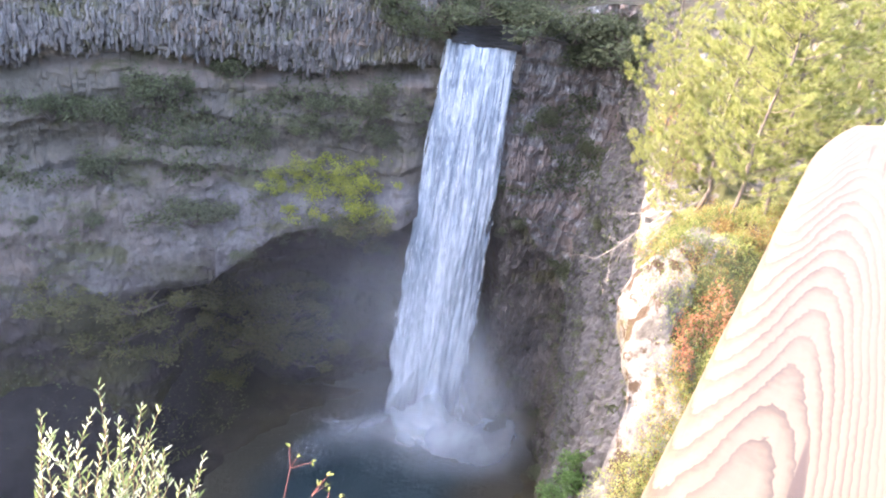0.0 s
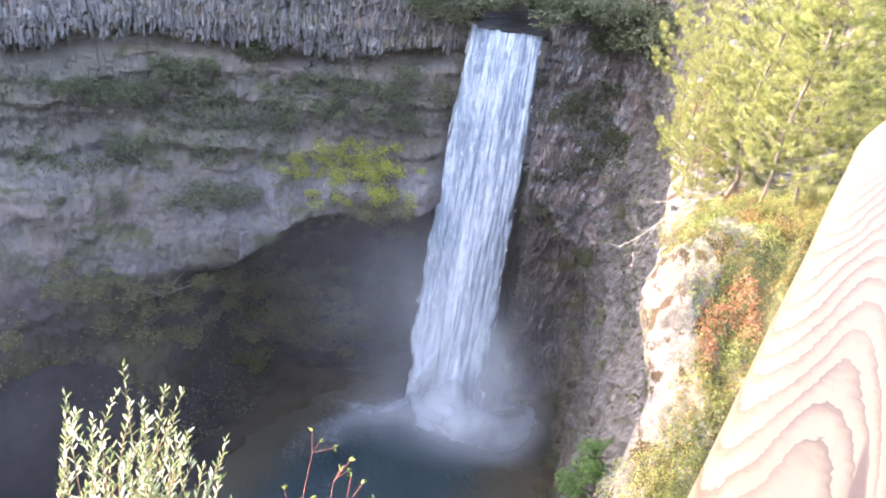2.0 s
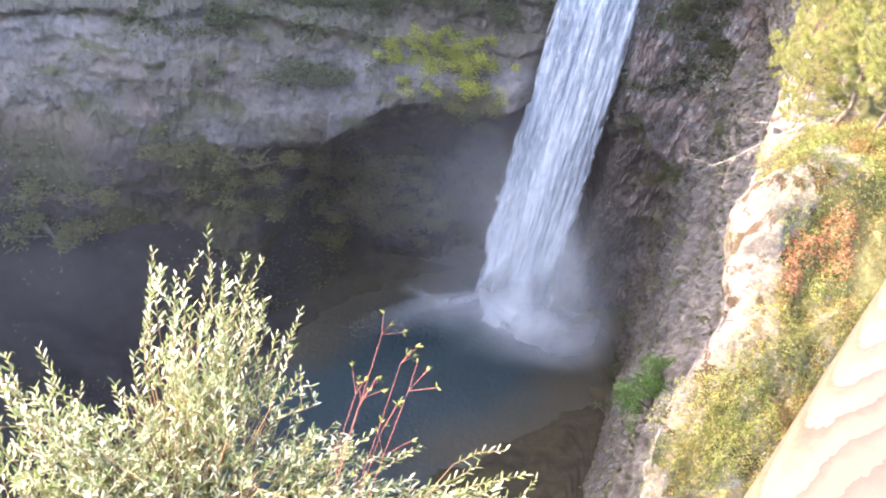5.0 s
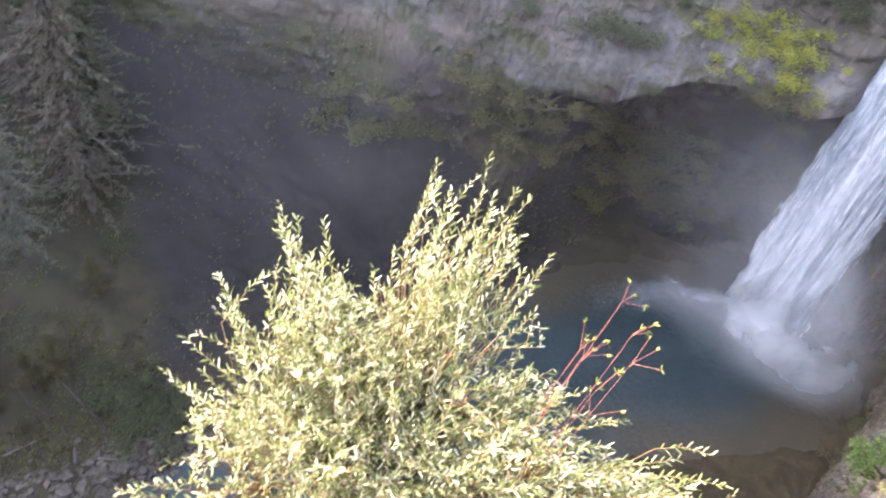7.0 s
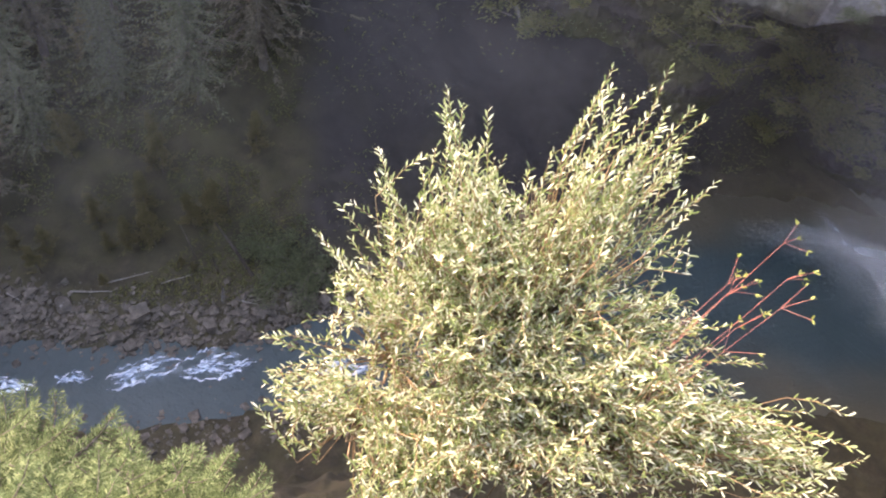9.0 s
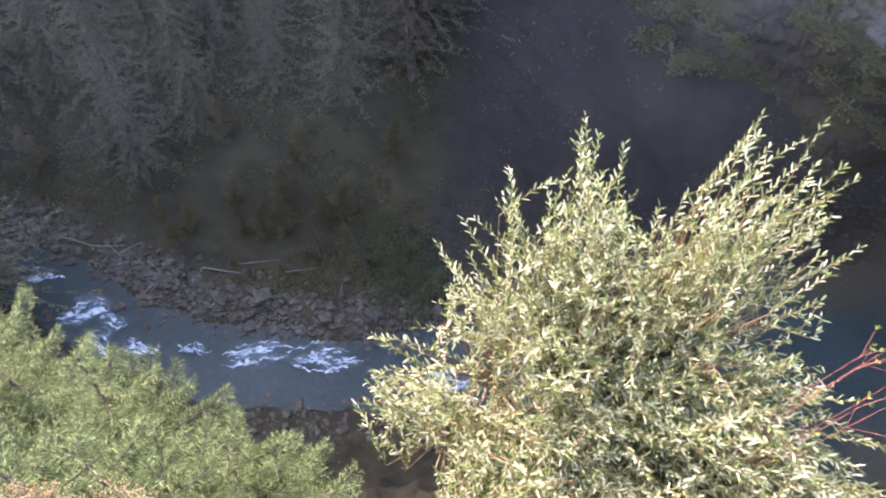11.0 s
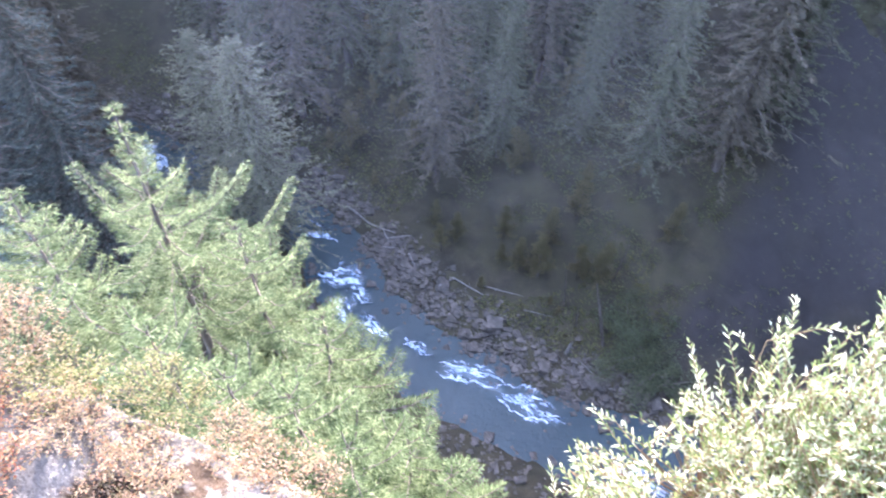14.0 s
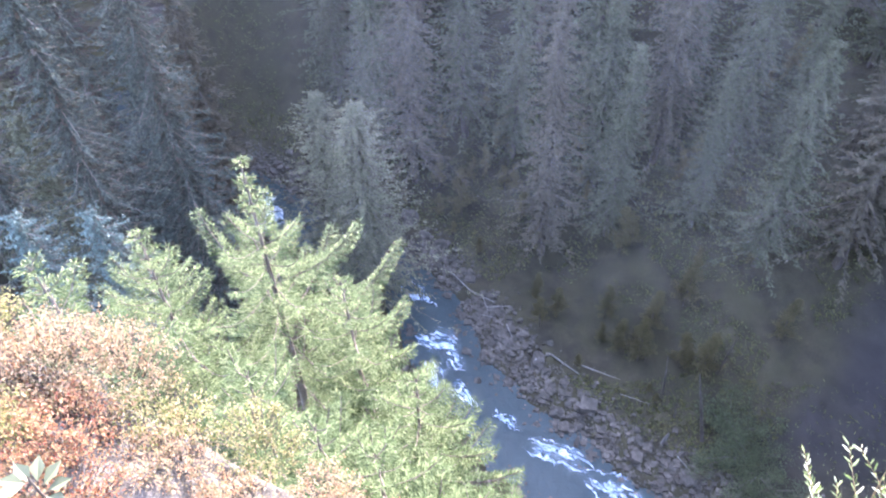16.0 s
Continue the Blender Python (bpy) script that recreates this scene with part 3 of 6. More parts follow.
nt.links.new(veil_a.outputs["Color"], lay.inputs["Color"])
c = mix(nt, lay.outputs["Green"], high, low)
nt.links.new(c, b.inputs["Base Color"])
bump(nt, b, mix(nt, 0.5, n1, n2), 0.35, 0.35)
clear = nt.nodes.new("ShaderNodeBsdfTransparent")
mx = nt.nodes.new("ShaderNodeMixShader")
nt.links.new(lay.outputs["Red"], mx.inputs[0])
nt.links.new(clear.outputs[0], mx.inputs[1])
nt.links.new(b.outputs[0], mx.inputs[2])
nt.links.new(mx.outputs[0], nt.nodes["Material Output"].inputs["Surface"])
M_FALL = m
m, nt, b = material("white_water", 0.5)
n1 = noise_node(nt, coords(nt), 0.9, 6, 0.7)
nt.links.new(ramp(nt, n1, [(0.35, (0.5, 0.58, 0.64)), (0.6, (0.84, 0.88, 0.9))]), b.inputs["Base Color"])
M_FOAM = m

m, nt, b = material("rapid_water", 0.4)
flow = nt.nodes.new("ShaderNodeAttribute")
flow.attribute_name = "flow"
n1 = noise_node(nt, flow.outputs["Vector"], 2.2, 8, 0.7, 0.5)
nt.links.new(ramp(nt, n1, [(0.38, (0.16, 0.26, 0.38)), (0.5, (0.4, 0.5, 0.6)), (0.64, (0.8, 0.85, 0.89))]), b.inputs["Base Color"])
body = nt.nodes.new("ShaderNodeAttribute")
body.attribute_name = "body"
clear = nt.nodes.new("ShaderNodeBsdfTransparent")
mx = nt.nodes.new("ShaderNodeMixShader")
nt.links.new(mix(nt, 1.0, ramp(nt, n1, [(0.3, (0.15, 0.15, 0.15)), (0.56, (1, 1, 1))]), body.outputs["Color"], "MULTIPLY"), mx.inputs[0])
nt.links.new(clear.outputs[0], mx.inputs[1])
nt.links.new(b.outputs[0], mx.inputs[2])
nt.links.new(mx.outputs[0], nt.nodes["Material Output"].inputs["Surface"])
M_RAPID = m

fall = thing("waterfall", (1.5, 104.5, 0), "tall white plunging waterfall in shade over a basalt lip", "waterfall")
S, Q = np.meshgrid(np.linspace(-1, 1, 90), np.linspace(0, 1, 260), indexing="ij")
half = 5.0 + 0.65 * Q + 1.15 * (1 - (1 - Q) ** 2)
hx = 0.0 + 0.15 * Q - 1.15 * (1 - (1 - Q) ** 2) - 0.5 * Q * Q
ridge = (fbm(S * 7 + 4, Q * 4, 3, 81) - 0.5) * 1.3 + (fbm(S * 20, Q * 10, 3, 85) - 0.5) * 0.5 * (0.4 + Q)
edge_in = (fbm(Q * 9, S * 0 + 3, 3, 88) - 0.5) * 1.2 * Q
curtain = np.stack([hx + S * half + edge_in * np.sign(S) * np.abs(S) ** 3, 2.2 - 3.0 * np.sqrt(np.clip(Q, 0, 1)) - ridge + 1.2 * S * S * 1.2,
                    65.6 * (1 - Q) - 0.15 + 0.5 * np.exp(-Q * 60) * (fbm(S * 9, S * 0, 3, 3) - 0.5)], -1)
sheet = part("water_curtain", fast_mesh("water_curtain", curtain.reshape(-1, 3), grid_quads(90, 260), True), M_FALL, fall)
frayed = np.clip((1 - np.abs(S)) * (9 - 4 * Q) + (fbm(S * 14, Q * 22, 3, 87) - 0.45) * 1.6, 0, 1) 
col = sheet.data.color_attributes.new("body", "FLOAT_COLOR", "POINT")
col.data.foreach_set("color", np.stack([frayed, step(0.1, 0.9, Q), Q, Q * 0 + 1], -1).astype(np.float32).ravel())
# loose strands and thrown water on its face and edges
n = 420
q = rng.uniform(0.02, 0.97, n)
s = rng.uniform(-1.04, 1.04, n)
half_q = 4.8 + 0.35 * q + 1.15 * (1 - (1 - q) ** 2)
P = np.stack([0.1 + 0.35 * q - 1.15 * (1 - (1 - q) ** 2) + s * half_q, 2.2 - 3.0 * np.sqrt(q) + 1.4 * s * s - rng.uniform(0.3, 1.3, n), 65.6 * (1 - q)], -1)
D = np.stack([rng.normal(0, 0.02, n), rng.normal(-0.03, 0.02, n), -np.ones(n)], -1)
V, F = blades(P, D, np.tile([0, -1.0, 0], (n, 1)) + rng.normal(0, 0.3, (n, 3)), rng.uniform(0.8, 3.0, n) * (0.5 + q), rng.uniform(0.04, 0.15, n) * (0.6 + q))
part("water_strand", fast_mesh("water_strand", V, F), M_FOAM, fall, "loose white strands of falling water")
tagged(fall.children[-1], kind="stuff")
# boil of white water at the foot
n_u, n_v = 96, 40
U, W = np.meshgrid(np.linspace(0, 2 * math.pi, n_u), np.linspace(0, 1, n_v), indexing="ij")
rad = W * (1.8 + 7.5 * fbm(np.cos(U) * 3.2 + 5, np.sin(U) * 3.2 + 5, 4, 90))
boil_z = 2.2 * np.exp(-(W / 0.4) ** 2) + (fbm(rad * np.cos(U) * 0.9 + 9, rad * np.sin(U) * 0.9, 4, 91) - 0.5) * 1.8 * (1 - W) - 0.1 + 0.3 * (1 - W)
W_boil = W
boil = np.stack([rad * np.cos(U) * 1.1 - 0.6, rad * np.sin(U) * 0.7 - 0.2, boil_z], -1)
# lip: dark wet sill with the stream behind
bm = bmesh.new()
bmesh.ops.create_cube(bm, size=1.0)
bmesh.ops.subdivide_edges(bm, edges=bm.edges[:], cuts=9, use_grid_fill=True)
for vert in bm.verts:
    k = noise.noise(vert.co * 6) * 0.08
    vert.co = Vector((vert.co.x * 10.6 + k * 3, vert.co.y * 16 + k * 3, vert.co.z * 4 + k * 8))
me = bpy.data.meshes.new("lip_rock")
bm.to_mesh(me)
bm.free()
sill = part("lip_rock", me, M_BOULDER)
sill.location = (1.9, 115.6, 62.7)
tagged(sill, "dark wet rock sill under the river's lip", "rock", kind="structure")
S, Q = np.meshgrid(np.linspace(-1, 1, 24), np.linspace(0, 1, 40), indexing="ij")
stream = np.stack([2.1 + S * (4.6 + 0.5 * np.sin(Q * 5)), 106.5 + Q * 14, 65.55 + Q * 0.4 + (fbm(S * 6, Q * 20, 3, 95) - 0.5) * 0.35], -1)
top_water = part("stream", fast_mesh("stream", stream.reshape(-1, 3), grid_quads(24, 40), True), M_STREAM)
tagged(top_water, "dark stream above the fall's lip", "stream", kind="structure")

# dark wooded bank behind the lip
U, W = np.meshgrid(np.linspace(0, 1, 70), np.linspace(0, 1, 30), indexing="ij")
bank = np.stack([-12 + 30 * U, 117.0 + 9 * W - 3.5 * np.sin(U * 6) * (1 - W), 63.5 + 9.5 * W ** 0.7 + (fbm(U * 9, W * 6, 4, 97) - 0.5) * 2.6], -1)
tagged(part("stream_bank", fast_mesh("stream_bank", bank.reshape(-1, 3), grid_quads(70, 30), True), M_GROUND), "dark wooded bank behind the fall's lip", "bank", kind="structure")

# foam and streaks on the pool, broken by dark water
n_f = 150
XS, YS = np.meshgrid(np.linspace(-26, 17, n_f), np.linspace(76, 110, n_f), indexing="ij")
far = np.hypot((XS - 0.5) * 0.8, (YS - 101) * 1.0)
far_l = np.hypot((XS + 10) * 0.5, (YS - 101) * 1.6)
cover = np.maximum(1.05 - far / 7.5, 0.55 - far_l / 9.0) + (fbm(XS * 0.35 + YS * 0.1, YS * 0.6, 5, 101) - 0.5) * 1.5
quads = grid_quads(n_f, n_f)
quads = quads[(cover.ravel()[quads] > 0.25).all(1)]
zs_ = 0.2 + (fbm(XS * 0.8, YS * 0.8, 4, 103) - 0.4) * 0.8 * np.clip(1.3 - far / 9, 0.1, 1)
foam_mesh = fast_mesh("foam", np.stack([XS, YS, zs_], -1).reshape(-1, 3), quads, True)
tone = np.clip((cover - 0.25) * 0.6, 0, 0.5)
col = foam_mesh.color_attributes.new("thickness", "FLOAT_COLOR", "POINT")
col.data.foreach_set("color", np.repeat(tone.ravel()[:, None], 4, 1).astype(np.float32).ravel())

# spray: fine drops hanging over the foot and drifting down the pool
m, nt, b = material("spray", 0.6)
b.inputs["Base Color"].default_value = (0.82, 0.86, 0.9, 1)
t = nt.nodes.new("ShaderNodeBsdfTranslucent")
t.inputs["Color"].default_value = (0.82, 0.86, 0.9, 1)
x = nt.nodes.new("ShaderNodeMixShader")
nt.links.new(b.outputs[0], x.inputs[1])
nt.links.new(t.outputs[0], x.inputs[2])
nt.links.new(x.outputs[0], nt.nodes["Material Output"].inputs["Surface"])
M_SPRAY = m
n = 32000
k = rng.random(n)
P = np.empty((n, 3))
a = k < 0.55
P[a] = rng.normal(0, 1, (a.sum(), 3)) * [5.0, 4.0, 4.0] + [1.0, 99, 2]
c_ = (k >= 0.55) & (k < 0.8)
P[c_] = rng.normal(0, 1, (c_.sum(), 3)) * [6.0, 2.5, 1.5] + [-9.0, 101, 0.5]
e = (k >= 0.8)
P[e] = rng.normal(0, 1, (e.sum(), 3)) * [4.0, 3.0, 12.0] + [1.0, 101, 12]
P[:, 2] = np.abs(P[:, 2]) + 0.1
P = P[(wall_r(np.degrees(np.arctan2(P[:, 0], P[:, 1]))) - 2 > np.hypot(P[:, 0], P[:, 1]))]
V, F = flecks(P, 0.016, rng)
spray = part("spray", fast_mesh("spray", V, F), M_SPRAY)
tagged(spray, "fine white spray drifting over the plunge pool", "spray", kind="stuff")

# veils of mist standing round the foot of the fall, thinning upwards and outwards
def mist_material(name, tint):
    m, nt, b = material(name, 1.0)
    b.inputs["Specular IOR Level"].default_value = 0.0
    b.inputs["Base Color"].default_value = (*tint, 1)
    t = nt.nodes.new("ShaderNodeBsdfTranslucent")
    t.inputs["Color"].default_value = (*tint, 1)
    body = nt.nodes.new("ShaderNodeMixShader")
    body.inputs[0].default_value = 0.25
    nt.links.new(b.outputs[0], body.inputs[1])
    nt.links.new(t.outputs[0], body.inputs[2])
    fade = nt.nodes.new("ShaderNodeAttribute")
    fade.attribute_name = "thickness"
    puff = ramp(nt, noise_node(nt, coords(nt), 0.12, 5, 0.55, 0.6), [(0.3, (0.35, 0.35, 0.35)), (0.7, (1, 1, 1))])
    clear = nt.nodes.new("ShaderNodeBsdfTransparent")
    mx = nt.nodes.new("ShaderNodeMixShader")
    nt.links.new(mix(nt, 1.0, fade.outputs["Color"], puff, "MULTIPLY"), mx.inputs[0])
    nt.links.new(clear.outputs[0], mx.inputs[1])
    nt.links.new(body.outputs[0], mx.inputs[2])
    nt.links.new(mx.outputs[0], nt.nodes["Material Output"].inputs["Surface"])
    return m


M_MIST = mist_material("mist", (0.84, 0.94, 1.0))
# pale warm haze, painted on thin sheets to lift the darks behind them
M_PAINTED_HAZE = mist_material("haze", (1.0, 0.92, 0.88))
pool_foam = part("foam", foam_mesh, M_MIST)
tagged(pool_foam, "broken white foam drifting on the plunge pool", "foam", kind="stuff")
mist = thing("mist", (0.5, 101.0, 0), "pale mist round the waterfall's foot, with painted haze sheets downstream", "mist", kind="stuff")
for k, (rad, hgt, thick) in enumerate([(17.0, 25, 1.0), (12.0, 36, 0.45), (7.0, 14.0, 0.9), (9.0, 8.0, 0.5)]):
    A_, H_ = np.meshgrid(np.linspace(-1.5, 1.5, 60), np.linspace(0, 1, 30), indexing="ij")
    r_ = rad * (1 - 0.8 * H_ ** 1.2) * (1.05 + 0.12 * fbm(A_ * 1.3 + k, H_ * 2, 2, 160 + k))
    pts = np.stack([r_ * np.sin(A_) * 1.1 + 0.5, -r_ * np.cos(A_) * 0.8 + 2.6, 0.25 + H_ * hgt * (0.75 + 0.5 * fbm(A_ * 2 + k, A_ * 0, 3, 170))], -1)
    me = fast_mesh("veil", pts.reshape(-1, 3), grid_quads(60, 30), True)
    tone = thick * (1 - H_) ** 1.1 * np.cos(A_ / 1.5 * math.pi / 2) ** 1.2 * step(0.0, 0.3 if k > 1 else 0.4, H_) * (1.5 if k > 1 else 1.2)
    if k < 2:
        tone = tone * (0.42 + 0.58 * np.clip(np.sin(A_) * 1.3, -0.4, 1)) * 1.15
    col = me.color_attributes.new("thickness", "FLOAT_COLOR", "POINT")
    col.data.foreach_set("color", np.repeat(tone.ravel()[:, None], 4, 1).astype(np.float32).ravel())
    part("veil", me, M_MIST, mist)
splash = fast_mesh("splash", boil.reshape(-1, 3), grid_quads(n_u, n_v), True)
col = splash.color_attributes.new("thickness", "FLOAT_COLOR", "POINT")
col.data.foreach_set("color", np.repeat(np.clip(1.5 * (1 - W_boil) ** 1.9, 0, 1)[..., None], 4, -1).astype(np.float32).ravel())
part("splash", splash, M_MIST, fall, "white boiling foot of the fall")
# low drift of spray over the pool's far side
U, W = np.meshgrid(np.linspace(0, 2 * math.pi, 60), np.linspace(0, 1, 16), indexing="ij")
lo, wi = W * np.cos(U) * 18.0, W * np.sin(U) * (4.6 - 0.8 * np.cos(U))
drift = np.stack([-10.0 + lo * 0.78 - wi * 0.62, -2.0 + lo * 0.62 + wi * 0.78, 0.35 + 1.8 * (1 - W * W)], -1)
me = fast_mesh("drift", drift.reshape(-1, 3), grid_quads(60, 16), True)
tone = 0.62 * (1 - W) ** 1.2 * (0.8 + 0.2 * np.clip(lo / 12, -1, 1))
col = me.color_attributes.new("thickness", "FLOAT_COLOR", "POINT")
col.data.foreach_set("color", np.repeat(tone.ravel()[:, None], 4, 1).astype(np.float32).ravel())
part("veil", me, M_MIST, mist)
# mist behind and beside the fall; painted haze sheets before the wall and woods downstream
for az0, az1, z0, z1, dist, thick, stuff_of in ((-17.0, -1.0, 0.5, 40.0, 110.0, 0.34, M_MIST), (-62.0, -20.0, 4.0, 62.0, 84.0, 0.066, M_PAINTED_HAZE), (-34.0, 12.0, 6.0, 66.0, 90.0, 0.06, M_PAINTED_HAZE),
                                                  (2.0, 12.5, -2.0, 32.0, 97.0, 0.3, M_MIST), (-119.0, -62.0, 4.0, 80.0, 74.0, 0.05, M_PAINTED_HAZE), (-142.0, -116.0, 10.0, 84.0, 46.0, 0.01, M_PAINTED_HAZE)):
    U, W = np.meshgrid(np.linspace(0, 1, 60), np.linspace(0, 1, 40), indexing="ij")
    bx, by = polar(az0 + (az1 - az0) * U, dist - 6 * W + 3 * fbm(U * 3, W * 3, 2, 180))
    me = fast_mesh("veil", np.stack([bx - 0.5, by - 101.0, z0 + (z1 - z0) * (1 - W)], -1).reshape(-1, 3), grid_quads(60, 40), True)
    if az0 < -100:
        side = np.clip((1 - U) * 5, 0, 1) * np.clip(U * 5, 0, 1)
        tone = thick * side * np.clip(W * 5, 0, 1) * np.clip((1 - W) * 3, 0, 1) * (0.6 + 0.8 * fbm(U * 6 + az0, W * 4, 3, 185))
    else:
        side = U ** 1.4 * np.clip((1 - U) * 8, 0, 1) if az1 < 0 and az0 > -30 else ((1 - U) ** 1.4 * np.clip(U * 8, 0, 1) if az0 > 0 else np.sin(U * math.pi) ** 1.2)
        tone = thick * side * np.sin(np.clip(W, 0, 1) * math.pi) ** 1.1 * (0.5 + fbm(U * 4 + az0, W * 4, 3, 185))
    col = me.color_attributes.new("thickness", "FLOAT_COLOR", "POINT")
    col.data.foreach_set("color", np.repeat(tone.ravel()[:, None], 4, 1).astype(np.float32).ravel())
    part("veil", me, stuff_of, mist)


# ---------------- growth on the ledges ----------------
def wall_spot(az, el):
    """The first place of wall or floor met from the viewpoint at a bearing and a slope."""
    z = np.linspace(95, -2, 500)
    p = wall_at(np.full(500, float(az)), z)
    slope = np.degrees(np.arctan2(z - EYE_Z, np.hypot(p[:, 0], p[:, 1])))
    r = np.linspace(20, 125, 500)
    fx, fy = polar(np.full(500, float(az)), r)
    fz = floor_z(fx, fy)
    on_floor = np.degrees(np.arctan2(fz - EYE_Z, r)) > el
    i = int(np.argmax(slope < el))
    q = p[i]
    if on_floor.any():
        j = int(np.argmax(on_floor))
        if r[j] < np.hypot(q[0], q[1]) - 0.5:
            return Vector((float(fx[j]), float(fy[j]), float(fz[j])))
    return Vector((float(q[0]), float(q[1]), float(q[2])))


def shrub(name, mat, seed, n=520, leaf=0.3, label="", category="shrub", group=""):
    """A low shrub, one metre in radius: stems and leaves in uneven clumps."""
    rg = np.random.default_rng(seed)
    ob = thing(name, (0, 0, 0), label, category, group)
    centres = np.stack([rg.normal(0, 0.5, 9), rg.normal(0, 0.5, 9), rg.uniform(0.15, 0.75, 9)], -1)
    pick = rg.integers(0, 9, n)
    P = centres[pick] + sphere_dirs(rg, n) * (rg.random(n) ** 0.5 * rg.uniform(0.25, 0.5, 9)[pick])[:, None]
    P[:, 2] = np.maximum(P[:, 2], 0.02)
    D = sphere_dirs(rg, n) + (P - [0, 0, 0.2]) * 0.8
    V, F = blades(P, D, sphere_dirs(rg, n) + [0, 0, 0.8], rg.uniform(0.6, 1.2, n) * leaf, rg.uniform(0.35, 0.6, n) * leaf)
    part("foliage", fast_mesh("leaves", V, F), mat, ob)
    V, F = sticks(np.zeros((9, 3)) - [0, 0, 0.25], centres, 0.04, 0.012)
    tagged(part("stemwork", fast_mesh("stemwork", V, F), M_BARK, ob), kind="stuff")
    return ob


def plant(src, spots, first=True):
    """The thing src at the first spot, copies of it at the others: (place, turn, size)."""
    for i, (p, turn, size) in enumerate(spots):
        m = Matrix.Translation(p) @ Matrix.Rotation(turn, 4, "Z") @ Matrix.Diagonal((size, size, size * 0.9, 1))
        if i == 0 and first:
            src.matrix_basis = m
        else:
            copy_thing(src, m)


DARK = [(-20.5, -19.2, 3.8), (-23.5, -18.9, 3.1), (-16.4, -17.9, 3.1), (-10.5, -19.9, 3.2), (-7.5, -20.7, 3.0), (-12.1, -21.8, 2.4), (-21.8, -27.7, 3.1), (-18.2, -27.6, 3.7)]
DARK_B = [(-25.9, -21.0, 3.1), (-29.1, -20.6, 3.1), (-5.6, -19.2, 3.0), (-5.6, -21.4, 2.6), (-25.9, -24.4, 3.1), (-31.5, -27.3, 1.4), (-27.8, -28.0, 1.9), (-14.1, -26.0, 1.9), (-22.0, -19.6, 3.4), (-9.0, -21.6, 2.4), (-6.2, -22.0, 2.4), (-27.5, -20.4, 3.0), (-20.0, -27.9, 3.0), (-11.6, -20.9, 2.2), (-14.6, -22.4, 1.8), (-13.2, -29.4, 1.7), (-11.0, -28.7, 1.9), (-9.2, -28.4, 2.1), (-7.3, -28.2, 2.0), (-16.5, -30.6, 1.8)]
LIME = [(-14.4, -25.0, 2.0), (-11.3, -24.7, 2.5), (-8.6, -25.6, 2.8), (-7.1, -26.2, 2.8), (-6.9, -27.2, 2.2), (-12.8, -27.4, 1.8), (-10.6, -25.9, 1.7), (-7.2, -24.4, 2.3), (-7.7, -25.3, 2.2), (-9.6, -25.0, 2.2), (-7.9, -26.8, 2.0), (-13.2, -25.6, 1.6), (-12.2, -24.6, 1.9), (-10.2, -24.2, 1.9)]
FOOT = [(-28.0, -32.6, 4.2), (-24.8, -33.5, 3.5), (-15.4, -34.6, 4.2), (-13.0, -36.8, 3.5), (-11.2, -37.9, 3.1), (-16.4, -36.3, 3.8), (-6.0, -29.3, 2.6), (-7.8, -28.1, 3.1), (-20.0, -35.0, 3.1), (-30.4, -32.5, 3.5), (-39.1, -35.0, 4.0), (-40.7, -37.1, 4.0), (-17.6, -33.2, 3.6), (-14.2, -33.4, 3.4), (-12.4, -34.6, 3.4), (-18.8, -36.6, 3.4), (-10.6, -35.4, 3.0), (-14.4, -35.8, 3.6), (-9.4, -36.8, 2.8), (-12.2, -33.0, 2.8), (-21.6, -33.6, 3.4), (-22.6, -36.4, 3.2), (-16.8, -38.6, 3.0), (-26.2, -35.4, 3.4)]
RIGHT = [(6.1, -19.0, 2.3), (8.0, -20.1, 1.8), (10.1, -20.6, 1.7), (4.9, -19.8, 1.9), (5.2, -26.9, 2.0), (9.4, -28.8, 2.0), (11.3, -29.7, 2.3), (10.9, -31.8, 1.8), (13.7, -25.4, 1.5), (12.5, -24.1, 1.5), (13.0, -34.0, 1.6), (14.4, -37.0, 1.5), (15.4, -33.0, 1.2), (15.8, -41.0, 1.4), (14.2, -43.5, 1.6), (12.8, -39.5, 1.6), (15.0, -46.0, 1.5), (16.2, -36.0, 1.0)]
RIM = [(7.9, -13.6, 4.6), (9.6, -13.2, 5.0), (10.6, -13.8, 4.2), (9.2, -14.6, 3.4), (7.2, -12.8, 4.0), (12.2, -13.2, 3.0), (8.4, -12.6, 3.8), (9.6, -14.1, 2.8), (6.7, -12.3, 2.8), (-6.0, -13.5, 2.6), (-3.9, -14.0, 2.2), (4.9, -13.0, 2.3), (-2.6, -13.0, 2.6), (10.6, -12.4, 3.0), (11.8, -12.8, 2.6), (-1.4, -12.3, 3.0), (0.4, -11.9, 3.0), (2.2, -12.1, 3.2), (3.6, -12.6, 2.6), (-4.8, -12.4, 2.6)]
rng = np.random.default_rng(11)


placed = set()


def scatter_on_wall(bases, spots, grow=0.66):
    for i, (az, el, size) in enumerate(spots):
        src = bases[i % len(bases)]
        p = wall_spot(az, el - 0.4)
        p -= Vector((p.x, p.y, 0)).normalized() * size * 0.12
        m = Matrix.Translation(p) @ Matrix.Rotation(rng.uniform(0, 6.28), 4, "Z") @ Matrix.Diagonal((size * grow, size * grow, size * grow * 0.8, 1))
        if src not in placed:
            placed.add(src)
            src.matrix_basis = m
        else:
            copy_thing(src, m)


